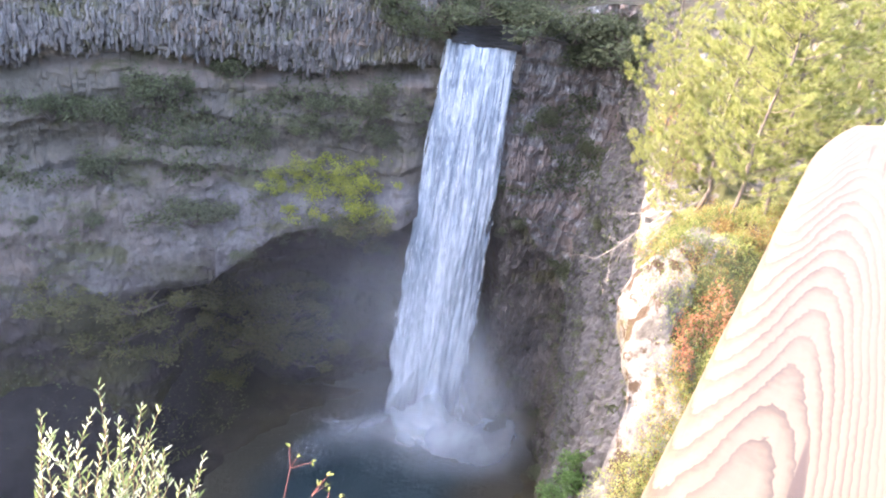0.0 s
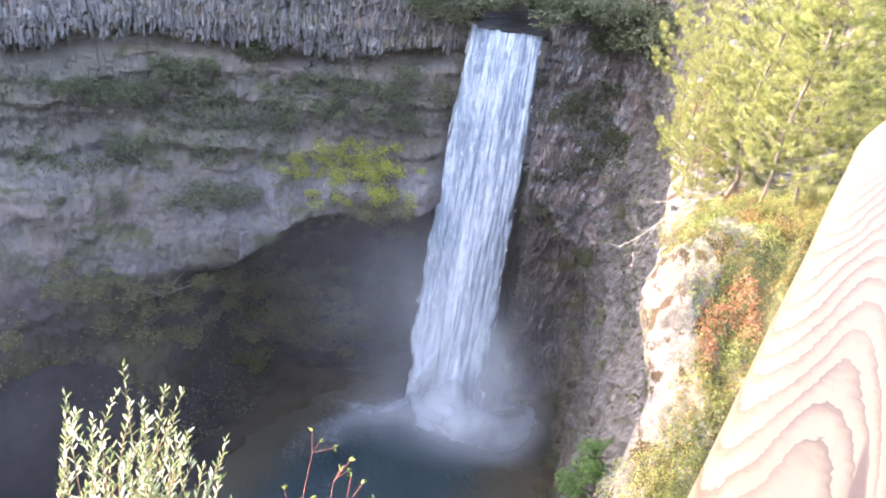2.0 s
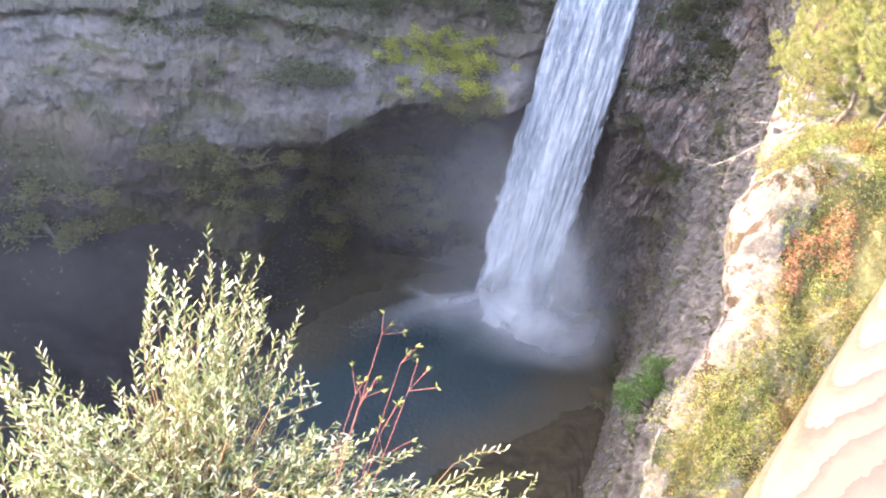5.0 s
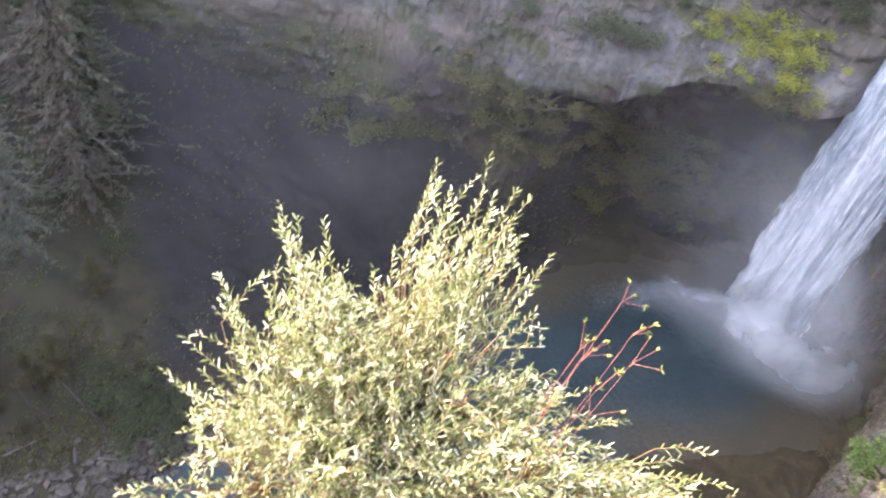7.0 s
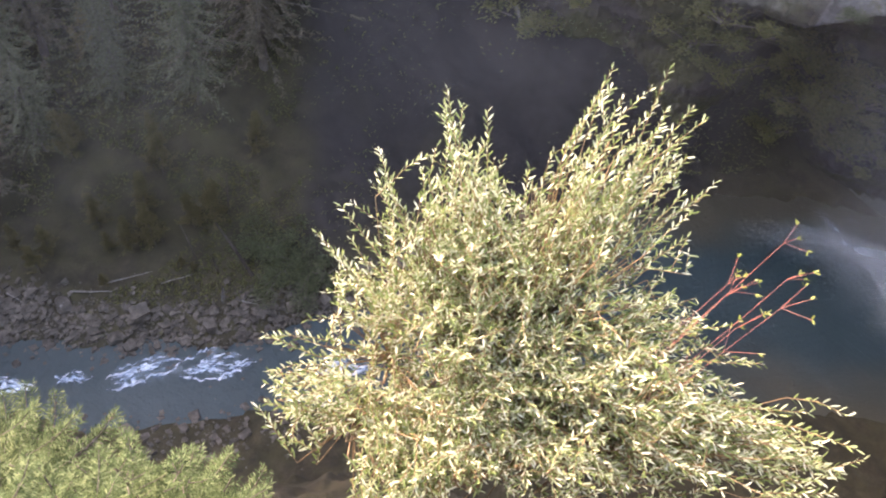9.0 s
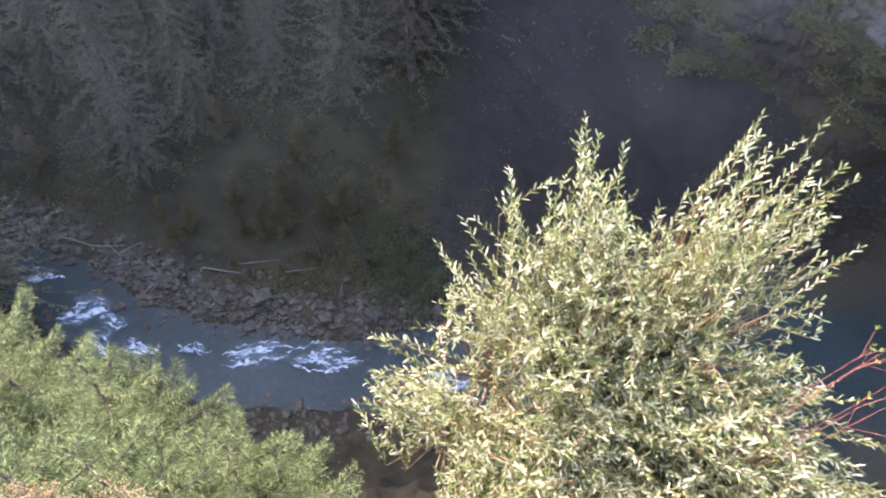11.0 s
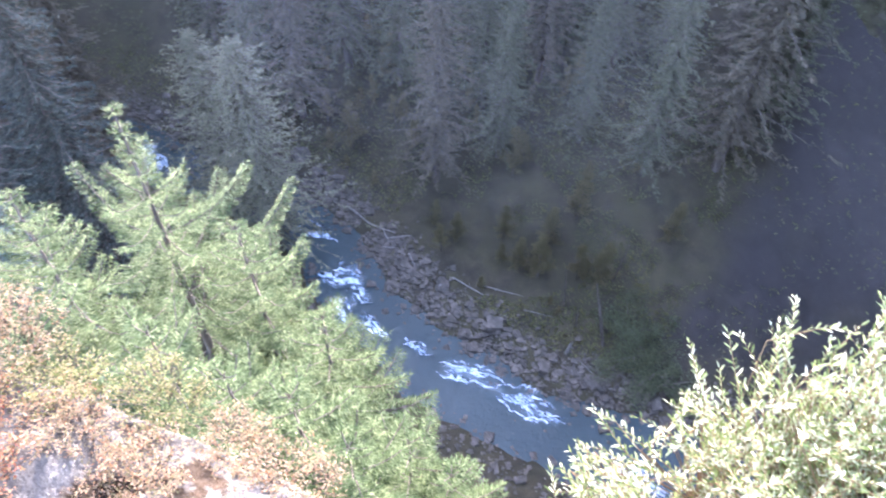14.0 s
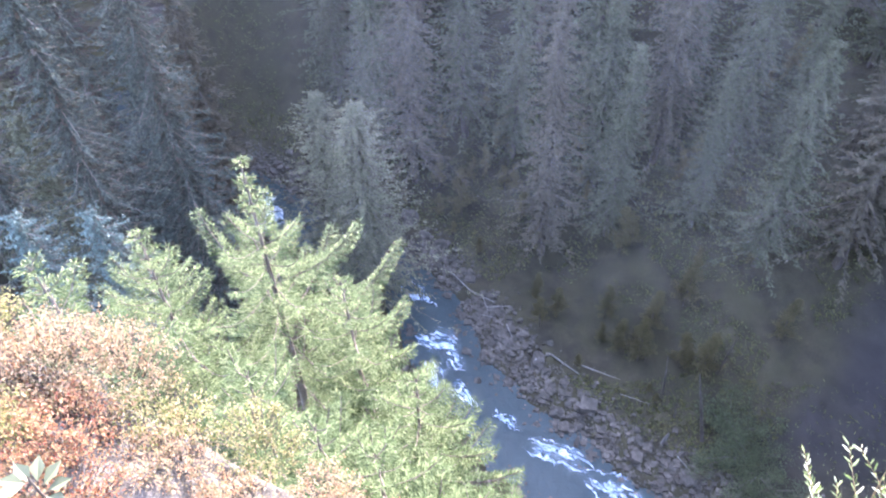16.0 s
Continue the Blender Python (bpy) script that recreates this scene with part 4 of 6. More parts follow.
scatter_on_wall([shrub("shrub", M_SHRUB, 1, 1500, 0.095, "dense dark green shrub rooted on a cliff ledge", group="dark shrubs on the ledges"),
                 shrub("shrub", M_SHRUB, 2, 1300, 0.11, "dense dark green shrub rooted on a cliff ledge", group="dark shrubs on the ledges")], DARK + DARK_B + RIGHT, 0.7)
scatter_on_wall([shrub("shrub", M_LIME, 3, 1200, 0.1, "yellow-green leafy shrub on a pale rock ledge", group="yellow-green shrubs by the fall"),
                 shrub("shrub", M_LIME, 4, 1200, 0.11, "yellow-green leafy shrub on a pale rock ledge", group="yellow-green shrubs by the fall")], LIME, 0.85)
M_MOSSY = leaf_material("fern_fronds", [(0.06, 0.068, 0.022), (0.1, 0.105, 0.034), (0.14, 0.13, 0.05)], 0.7, 0.25)
scatter_on_wall([shrub("fern_clump", M_MOSSY, 5, 1300, 0.11, "olive ferns on the damp talus below the cliff", "fern", "ferns below the cliff")], FOOT)
scatter_on_wall([shrub("shrub", M_SHRUB, 6, 1500, 0.1, "bushy evergreen shrub hanging over the rim", group="shrubs along the rim"),
                 shrub("shrub", M_SHRUB, 7, 1500, 0.1, "bushy evergreen shrub hanging over the rim", group="shrubs along the rim")], RIM)

# low growth along the ledges and the talus that cannot be counted
n = 42000
az = rng.uniform(-60, 20.5, n)
z = np.where(rng.random(n) < 0.75, rng.uniform(44, 59, n), rng.uniform(10, 74, n))
w1 = fbm(wall_arc(az) * 0.09, z * 0.12, 4, 77)
keep = w1 > np.where(az < 1, 0.56, 0.6)
az, z = az[keep], z[keep]
az = np.concatenate([az, rng.uniform(11.5, 20.5, 5200)])
z = np.concatenate([z, rng.uniform(2, 76, 5200)])
P = wall_at(az, z)
n = len(P)
out = -unit(P * [1, 1, 0])
V, F = blades(P + out * 0.1, out * 0.6 + sphere_dirs(rng, n), out + [0, 0, 0.7], rng.uniform(0.3, 0.75, n), rng.uniform(0.15, 0.35, n))
tagged(part("ledge_plants", fast_mesh("ledge_plants", V, F), M_SHRUB), "small dark plants along the cliff ledges", "plants", kind="stuff")
n = 150000
az = rng.uniform(-128, 12, n)
rr = wall_r(az) * rng.uniform(0.3, 1.0, n)
x, y = polar(az, rr)
gap, side = river_gap(x, y)
keep = (gap > 5) & (side > 0) & (fbm(x * 0.12, y * 0.12, 3, 55) > 0.37) & ((az < -61) | (az > -24) | (rng.random(n) < 0.12))
x, y = x[keep], y[keep]
P = np.stack([x, y, floor_z(x, y)], -1)
n = len(P)
V, F = blades(P, sphere_dirs(rng, n) * [1, 1, 0.4] + [0, 0, 0.7], sphere_dirs(rng, n) + [0, 0, 1], rng.uniform(0.25, 0.8, n), rng.uniform(0.1, 0.28, n))
tagged(part("undergrowth", fast_mesh("undergrowth", V, F), M_MOSSY), "olive undergrowth on the canyon talus", "undergrowth", kind="stuff")

# ---------------- river: boulders, rapids, driftwood ----------------


def boulder_mesh(seed):
    bm = bmesh.new()
    bmesh.ops.create_icosphere(bm, subdivisions=2, radius=1.0)
    off = Vector((seed * 3.7, seed * 1.3, 0))
    for v_ in bm.verts:
        k = noise.noise(v_.co * 1.1 + off) * 0.45 + noise.noise(v_.co * 2.7 + off) * 0.2
        v_.co = v_.co * (1 + k)
        v_.co.z *= 0.72
    me = bpy.data.meshes.new("boulder")
    bm.to_mesh(me)
    bm.free()
    me.materials.append(M_BOULDER)
    return me


boulders = [boulder_mesh(k) for k in range(7)]
rng = np.random.default_rng(21)
count = 0
while count < 250:
    k = rng.uniform(3.2, 10)
    i = int(k)
    c = RIVER[i] * (1 - k + i) + RIVER[i + 1] * (k - i)
    w = RIVER_W[i] * (1 - k + i) + RIVER_W[i + 1] * (k - i)
    d = unit(RIVER[i + 1] - RIVER[i])
    nrm = np.array([d[1], -d[0]])                      # towards the far bank
    f = rng.random()
    off = w + rng.uniform(-1.2, 5.5) if f < 0.68 else (-w - rng.uniform(-1.0, 6.0) if f < 0.88 else rng.uniform(-w, w))
    x, y = c + nrm * off + rng.normal(0, 0.6, 2)
    size = float(rng.lognormal(-0.75, 0.5))
    size = 0.85 * min(size, 1.9) * (0.7 if abs(off) < w - 0.5 else 1.0)
    ob = part("boulder", boulders[int(rng.integers(7))], None)
    ob.location = (x, y, max(float(floor_z(np.array(x), np.array(y))), -0.15) + size * 0.12)
    ob.scale = (size * rng.uniform(0.8, 1.4), size * rng.uniform(0.8, 1.2), size * rng.uniform(0.7, 1.1))
    ob.rotation_euler = (rng.uniform(-0.4, 0.4), rng.uniform(-0.4, 0.4), rng.uniform(0, 6.3))
    tagged(ob, "grey boulder on the river's stony bank", "boulder", "boulders along the river")
    count += 1
# cobbles too many to count
n = 9500
k = rng.uniform(2.6, 10.9, n)
i = k.astype(int)
fr = (k - i)[:, None]
c = RIVER[i] * (1 - fr) + RIVER[i + 1] * fr
w = RIVER_W[i] * (1 - fr[:, 0]) + RIVER_W[i + 1] * fr[:, 0]
d = unit(RIVER[i + 1] - RIVER[i])
off = (w + rng.normal(2.4, 2.0, n)) * np.where(rng.random(n) < 0.8, 1, -1)
xy = c + np.stack([d[:, 1], -d[:, 0]], -1) * off[:, None]
cube = np.array([(a, b_, c_) for a in (-1, 1) for b_ in (-1, 1) for c_ in (-1, 1)], float) * [0.5, 0.5, 0.4]
cf = np.array([(0, 1, 3, 2), (4, 6, 7, 5), (0, 4, 5, 1), (2, 3, 7, 6), (0, 2, 6, 4), (1, 5, 7, 3)])
sz = rng.lognormal(-1.4, 0.55, n)
jit = cube[None] * sz[:, None, None] + rng.normal(0, 0.13, (n, 8, 3)) * sz[:, None, None]
P = np.stack([xy[:, 0], xy[:, 1], np.maximum(floor_z(xy[:, 0], xy[:, 1]), -0.1)], -1)
V = (jit + P[:, None]).reshape(-1, 3)
F = (np.arange(n)[:, None, None] * 8 + cf[None]).reshape(-1, 4)
tagged(part("cobbles", fast_mesh("cobbles", V, F), M_BOULDER), "grey river cobbles and stone debris", "cobbles", kind="stuff")

# rapids: white water stepping over stones
RAPIDS = [((-52.6, 0.1), (-50.2, 9.2), 1.2), ((-49.0, 8.0), (-46.0, 15.5), 1.5), ((-67.7, -17.5), (-66.5, -10.6), 1.3), ((-63.5, -15.5), (-58.6, -12.4), 1.1), ((-89.5, -49.5), (-86.5, -43.5), 1.5), ((-93.0, -47.0), (-90.5, -50), 1.0),
          ((-39.5, 21.5), (-35.0, 29.0), 1.4), ((-33.5, 33), (-31.0, 38), 1.2), ((-66.0, -13.5), (-62.5, -9.5), 0.9), ((-56.5, -4.5), (-54.0, -0.5), 0.7), ((-48.5, 10.5), (-44.5, 17.5), 0.8), ((-60.5, -11.0), (-56.5, -7.0), 0.6), ((-77.0, -21.5), (-73.0, -15.5), 0.9)]
for i, (a, b_, wd) in enumerate(RAPIDS):
    a, b_ = np.array(a), np.array(b_)
    ln = np.linalg.norm(b_ - a)
    d = (b_ - a) / ln
    nrm = np.array([d[1], -d[0]])
    S, Q = np.meshgrid(np.linspace(-1, 1, 46), np.linspace(0, 1, 90), indexing="ij")
    taper = np.sin(np.pi * np.clip(Q * 0.9 + 0.1, 0, 1)) ** 0.5 * (0.7 + 0.9 * fbm(Q * 6 + i, Q * 0, 3, 5))
    X = a[0] + d[0] * Q * ln + nrm[0] * S * wd * taper * 1.7 + (fbm(S * 2 + i, Q * 6, 3, 7) - 0.5) * 0.9
    Y = a[1] + d[1] * Q * ln + nrm[1] * S * wd * taper * 1.7 + (fbm(S * 2, Q * 6 + i, 3, 8) - 0.5) * 0.9
    Z = 0.1 + (fbm(S * 3 + i * 5, Q * 9, 4, 99) - 0.42) * 1.1 * (1 - S * S)
    foam = fbm(S * 4.5 + 7 * i, Q * ln * 0.35, 5, 107)
    body = np.clip((1 - S * S) * np.sin(np.pi * Q) ** 0.8 * 1.25 + (foam - 0.5) * 3.4 - 0.35, 0, 1)
    me = fast_mesh("rapid", np.stack([X, Y, Z], -1).reshape(-1, 3), grid_quads(46, 90), True)
    for key, val in (("flow", np.stack([S * wd * 1.6, Q * ln * 0.3, S * 0 + i, S * 0 + 1], -1)), ("body", np.repeat(body[..., None], 4, -1))):
        col = me.color_attributes.new(key, "FLOAT_COLOR", "POINT")
        col.data.foreach_set("color", val.astype(np.float32).ravel())
    ob = part("rapid", me, M_RAPID)
    tagged(ob, "foaming white rapid between river boulders", "rapid", "rapids in the river")


def log(length, r, seed):
    """A bent tapering log with a few broken stubs."""
    rg = np.random.default_rng(seed)
    t_ = np.linspace(0, 1, 9)
    pts = np.stack([t_ * length - length / 2, np.cumsum(rg.normal(0, 0.02, 9)) * length * 0.3, np.cumsum(rg.normal(0, 0.01, 9)) * length * 0.3], -1)
    V, F = tube(pts, r * (1 - 0.6 * t_))
    ob = part("log", mesh_of("log", V, F, True), M_DEADWOOD)
    for k in rg.integers(2, 8, 4):
        d = sphere_dirs(rg, 1)[0] * rg.uniform(0.3, 0.9)
        V, F = tube([pts[k], pts[k] + d * 0.5, pts[k] + d * [1, 1, 0.9]], [r * 0.3, r * 0.2, r * 0.08], 5)
        part("stub", mesh_of("stub", V, F, True), M_DEADWOOD, ob)
    return ob


LOGS = [(-64.6, 4.2, 1.0, 7, 0.16), (-63.9, 9.0, 1.3, 8, 0.14), (-75.2, -9.0, 1.2, 6, 0.16), (-73.5, -6.0, 1.9, 5, 0.14), (-74.2, -8.2, 0.4, 5, 0.12), (-69.0, -4.0, 0.5, 3, 0.13),
        (-65.2, 1.0, 2.2, 3, 0.14), (-60.0, 14.0, 1.4, 6, 0.1), (-77.5, -12.0, 0.9, 6, 0.15), (-71.5, -7.0, 1.6, 4, 0.12), (-52.0, 20.0, 0.7, 3, 0.12), (-46.0, 0.0, 2.0, 3, 0.1)]
for i, (x, y, turn, ln, r) in enumerate(LOGS):
    ob = log(ln * 0.75, r * 0.8, i)
    ob.location = (x, y, float(floor_z(np.array(x), np.array(y))) + r + 0.35)
    ob.rotation_euler = (0, rng.uniform(-0.12, 0.12), turn)
    tagged(ob, "bleached driftwood log stranded on the bank", "log", "driftwood logs")
# a jagged broken stump and standing snags
for i, (x, y, hgt, r, lx, ly) in enumerate([(-54.4, 17.4, 3.0, 0.3, 0.05, 0.1), (-55.6, 22.6, 13.0, 0.24, -0.1, -0.24), (-64.0, 24.0, 9.0, 0.16, 0.08, 0.05), (-61.5, 17.5, 8.0, 0.14, -0.05, -0.1), (-58.5, 19.0, 6.0, 0.13, 0.1, -0.1)]):
    tip = np.array([lx * hgt, ly * hgt, hgt])
    A = np.array([[0, 0, -0.5], tip * 0.5, tip * 0.6, tip * 0.35])
    B = np.array([tip * 0.5, tip, tip * 0.75 + [0.6, 0.3, 0], tip * 0.5 + [-0.5, 0.2, 0]])
    ob = part("snag", fast_mesh("snag", *sticks(A, B, [r, r * 0.8, r * 0.3, r * 0.3], [r * 0.8, r * 0.3, r * 0.1, r * 0.1], 8), True), M_DEADWOOD if i < 1 else M_BARK)
    ob.location = (x, y, float(floor_z(np.array(x), np.array(y))))
    tagged(ob, "broken dead tree trunk standing on the bank", "dead tree", "dead trees by the river")


# ---------------- conifers ----------------
def conifer(name, seed, height, radius, mat, label, group, droop=0.35, n_whorl=44, per=7, spray=0.75, bare=0.1, category="spruce", fronds=24, shape=0.72):
    """A spruce: tapered trunk, whorls of drooping boughs, each with hanging sprays of needles."""
    rg = np.random.default_rng(seed)
    ob = thing(name, (0, 0, 0), label, category, group)
    zs = np.linspace(0, height, 9)
    cx = np.cumsum(rg.normal(0, 0.004, 9)) * height
    pts = np.stack([cx, cx[::-1] * 0.5, zs], -1)
    rr_ = 0.012 * height * (1 - zs / height) + 0.02
    part("trunk", fast_mesh("trunk", *sticks(pts[:-1], pts[1:], rr_[:-1], rr_[1:], 8), True), M_BARK, ob)
    A, B, LP, LD, LN, LL, LW = [], [], [], [], [], [], []
    for i in range(n_whorl):
        t_ = bare + (1 - bare) * (i / n_whorl) ** 0.92
        z = t_ * height
        ln0 = radius * (1 - t_) ** shape * (0.65 + 0.35 * math.sin(i * 2.4)) + 0.25
        for k in range(per):
            ln = ln0 * rg.uniform(0.4, 1.2) * (0.75 + 0.4 * math.sin(k * 2.1 + t_ * 9 + seed) * math.sin(t_ * 17 + seed))
            a = k * 2 * math.pi / per + i * 1.1 + rg.normal(0, 0.2)
            d = np.array([math.cos(a), math.sin(a), 0.0])
            s = np.linspace(0.12, 1, 7)
            bend = -droop * ln * s ** 1.4 + 0.18 * ln * s ** 3
            P = np.stack([d[0] * s * ln, d[1] * s * ln, z + bend + 0.1 * ln * (t_ > 0.8)], -1) + [np.interp(z, zs, cx), np.interp(z, zs, cx[::-1] * 0.5), 0]
            A.append(P[:1])
            B.append(P[4:5])
            side = np.array([-d[1], d[0], 0.0])
            m_ = fronds
            u = rg.uniform(0.04, 1.02, m_)
            base = np.stack([np.interp(u, s, P[:, q_]) for q_ in range(3)], -1)
            sg = np.where(rg.random(m_) < 0.5, -1.0, 1.0)[:, None]
            LP.append(base + rg.normal(0, 0.05, (m_, 3)))
            LD.append(d * 0.75 + side * sg * rg.uniform(0.2, 1.0, (m_, 1)) + np.array([0, 0, -1.0]) * rg.uniform(-0.05, 0.55, (m_, 1)))
            LN.append(np.tile([0, 0, 1.0], (m_, 1)) + rg.normal(0, 0.5, (m_, 3)))
            LL.append(rg.uniform(0.4, 0.95, m_) * spray * (0.55 + 0.45 * (1 - t_)))
            LW.append(rg.uniform(0.16, 0.33, m_) * spray)
    tagged(part("branchwork", fast_mesh("branchwork", *sticks(np.concatenate(A), np.concatenate(B), 0.05, 0.025, 3)), M_BARK, ob), kind="stuff")
    LP, LD, LN = np.concatenate(LP), np.concatenate(LD), np.concatenate(LN)
    V, F = blades(LP, LD, LN, np.concatenate(LL), np.concatenate(LW))
    part("crown", fast_mesh("needles", V, F), mat, ob)
    return ob


def ground_at(az, r):
    x, y = polar(az, r)
    return Vector((x, y, float(floor_z(np.array(x), np.array(y))) - 0.4))


rng = np.random.default_rng(31)
sp = "tall grey-green spruce with drooping lichened boughs"
T = [conifer("spruce", 101, 38.0, 19.0, M_SPRUCE_OLIVE, "tall full olive-green spruce beside the river", "spruces in the canyon", 0.14, 70, 10, 0.8, fronds=42, shape=0.6),
     conifer("spruce", 102, 30.0, 8.2, M_SPRUCE, sp, "spruces in the canyon", 0.4, 46, 8, 0.78, fronds=30),
     conifer("spruce", 103, 30.0, 9.0, M_SPRUCE, sp, "spruces in the canyon", 0.32, 44, 8, 0.8, fronds=30),
     conifer("spruce", 104, 30.0, 7.6, M_SPRUCE_BROWN, sp, "spruces in the canyon", 0.45, 46, 8, 0.72, fronds=30),
     conifer("fir", 105, 45.0, 8.5, M_BLUEFIR, "full blue-green young fir on the canyon slope", "blue-green firs", 0.12, 60, 9, 0.7, category="fir", fronds=30, shape=0.42),
     conifer("spruce", 106, 60.0, 12.0, M_SPRUCE_DARK, "very tall dark spruce with sweeping boughs", "tall spruces downstream", 0.35, 84, 9, 0.8, fronds=34),
     conifer("spruce", 107, 30.0, 5.0, M_SPRUCE, "dark rim spruce, mostly out of view, added to shade the canyon", "spruces along the rim", 0.4, 22, 6, 1.5, fronds=9)]


def put(k, p, size, turn, fresh=False):
    m = Matrix.Translation(p) @ Matrix.Rotation(turn, 4, "Z") @ Matrix.Diagonal((size, size, size, 1))
    if fresh:
        T[k].matrix_basis = m
    else:
        copy_thing(T[k], m)


g = Vector((-72.0, -24.0, 0))
g.z = float(floor_z(np.array(g.x), np.array(g.y))) - 0.3
put(0, g, (38.3 - g.z) / 38.0, 0.4, True)
# (kind, bearing, distance, height of the tip)
STAND = [(0, -111.6, 86, 33), (5, -124.3, 66, 72), (5, -124.8, 84, 66), (5, -131.5, 62, 70), (5, -137.5, 66, 68), (4, -132.2, 50, 54), (4, -137.4, 52, 57), (5, -129.0, 90, 66), (3, -121.0, 100, 50),
         (1, -106.6, 104, 44), (3, -103.3, 100, 34), (2, -94.0, 100, 42), (1, -98.5, 106, 44), (3, -81.5, 96, 41), (2, -71.5, 98, 44), (1, -88.0, 104, 46), (2, -76.5, 108, 48), (3, -66.5, 100, 34)]
used = {0}
taken = [(float(g.x), float(g.y))]
for k, az, r, tip in STAND:
    p = ground_at(az, r)
    base_h = (38.0, 30.0, 30.0, 30.0, 45.0, 60.0)[k]
    put(k, p, max(tip - p.z, 10) / base_h, rng.uniform(0, 6.3), k not in used)
    used.add(k)
    taken.append((p.x, p.y))
tries = made = 0
while made < 38 and tries < 4000:
    tries += 1
    az, r = rng.uniform(-140, -60), rng.uniform(82, 138)
    x, y = polar(az, r)
    gap, side = river_gap(np.array(x), np.array(y))
    if gap < 13 or r > wall_r(az) - 4 or (side < 0 and az > -112) or -119.5 < az < -110 or any(math.hypot(x - a, y - b_) < 6.0 for a, b_ in taken):
        continue
    put(int(rng.integers(1, 4)), ground_at(az, r), rng.uniform(0.75, 1.15), rng.uniform(0, 6.3))
    taken.append((x, y))
    made += 1
# forest on the plateau along the rim: added out of view to shade the canyon
first = True
for az in np.arange(-138, -3.0, 2.0):
    for back in (5, 14, 24, 36):
        if back > 15 and (az < -94 or (back > 30 and -60 < az < -32 and int(az) % 4)):
            continue
        a = az + rng.uniform(-0.5, 0.5)
        x, y = polar(a, float(wall_r(a)) + back + rng.uniform(-1.5, 4))
        # enlarged where the sun would otherwise reach the right-hand wall
        put(6, Vector((x, y, float(rim_z(a)) - 0.5 + 0.04 * back)), rng.uniform(0.95, 1.25) * (1.6 if -94 < a < -62 else 1.25 if -66 < a < -24 else 1.0), rng.uniform(0, 6.3), first)
        first = False
for az, r in ((6.0, 124), (8.5, 121), (11, 126), (13.5, 118), (2.6, 130), (0, 128), (-1.5, 124), (5, 134), (1.2, 126), (3.8, 127), (-3.0, 128)):
    x, y = polar(az, r)
    put(6, Vector((x, y, 71.5)), rng.uniform(0.6, 0.9), rng.uniform(0, 6.3))
# pale broken log lying against the talus
p = wall_spot(-40.8, -38.6)
ob = log(4.5, 0.3, 77)
ob.location = p + Vector((0, 0, 1.2))
ob.rotation_euler = (0.2, 1.2, 0.5)
tagged(ob, "pale broken log propped on the talus", "log", "driftwood logs")
# understorey: slender leafless and half-leaved young trees between the spruces
M_UNDER = leaf_material("dull_olive_leaves", [(0.07, 0.066, 0.03), (0.11, 0.1, 0.046), (0.15, 0.13, 0.064), (0.17, 0.14, 0.085)], 0.8, 0.3, gloss=0.2)


def young_tree(seed, height):
    """A thin trunk with rising twiggy limbs and loose tufts of leaves."""
    rg = np.random.default_rng(seed)
    ob = thing("young_tree", (0, 0, 0), "slender young tree with dull olive leaves", "tree", "young trees on the far bank")
    zs = np.linspace(0, height, 8)
    bend = np.cumsum(rg.normal(0, 0.02, (8, 2)), 0) * height * 0.5
    pts = np.concatenate([bend, zs[:, None]], 1)
    r_ = 0.01 * height * (1 - zs / height) + 0.015
    part("trunk", fast_mesh("trunk", *sticks(pts[:-1], pts[1:], r_[:-1], r_[1:], 6), True), M_BARK, ob)
    k = 46
    z = height * rg.uniform(0.15, 0.98, k)
    A = np.stack([np.interp(z, zs, pts[:, q_]) for q_ in range(3)], -1)
    a = rg.uniform(0, 6.283, k)
    ln = height * rg.uniform(0.1, 0.28, k) * (1.15 - z / height)
    B = A + np.stack([np.cos(a) * ln, np.sin(a) * ln, ln * rg.uniform(0.1, 0.9, k)], -1)
    tagged(part("branchwork", fast_mesh("branchwork", *sticks(A, B, 0.025, 0.01, 4)), M_BARK, ob), kind="stuff")
    n = 3600
    pick = rg.integers(0, k, n)
    u = rg.uniform(0.25, 1.1, (n, 1))
    P = A[pick] * (1 - u) + B[pick] * u + rg.normal(0, 0.14, (n, 3))
    V, F = blades(P, sphere_dirs(rg, n), sphere_dirs(rg, n) + [0, 0, 0.8], rg.uniform(0.12, 0.26, n), rg.uniform(0.06, 0.12, n))
    part("crown", fast_mesh("leaves", V, F), M_UNDER, ob)
    return ob


YOUNG = [young_tree(141, 7.0), young_tree(142, 6.0), young_tree(143, 8.0)]
rg = np.random.default_rng(37)
made = 0
while made < 75:
    az, r = rg.uniform(-113, -63), rg.uniform(62, 112)
    x, y = polar(az, r)
    gap, side = river_gap(np.array(x), np.array(y))
    if gap < 6 or side < 0 or r > wall_r(az) - 4 or (az > -70 and r > 78):
        continue
    m = Matrix.Translation(ground_at(az, r) + Vector((0, 0, 0.3))) @ Matrix.Rotation(rg.uniform(0, 6.3), 4, "Z") @ Matrix.Diagonal((*([rg.uniform(0.55, 1.35)] * 3), 1))
    if made < 3:
        YOUNG[made].matrix_basis = m
    else:
        copy_thing(YOUNG[made % 3], m)
    made += 1
# leafy thicket at the river's far bank
b_src = shrub("bush", M_SHRUB, 8, 3600, 0.055, "dark green broadleaf thicket at the river's edge", "bush", "thickets on the far bank")
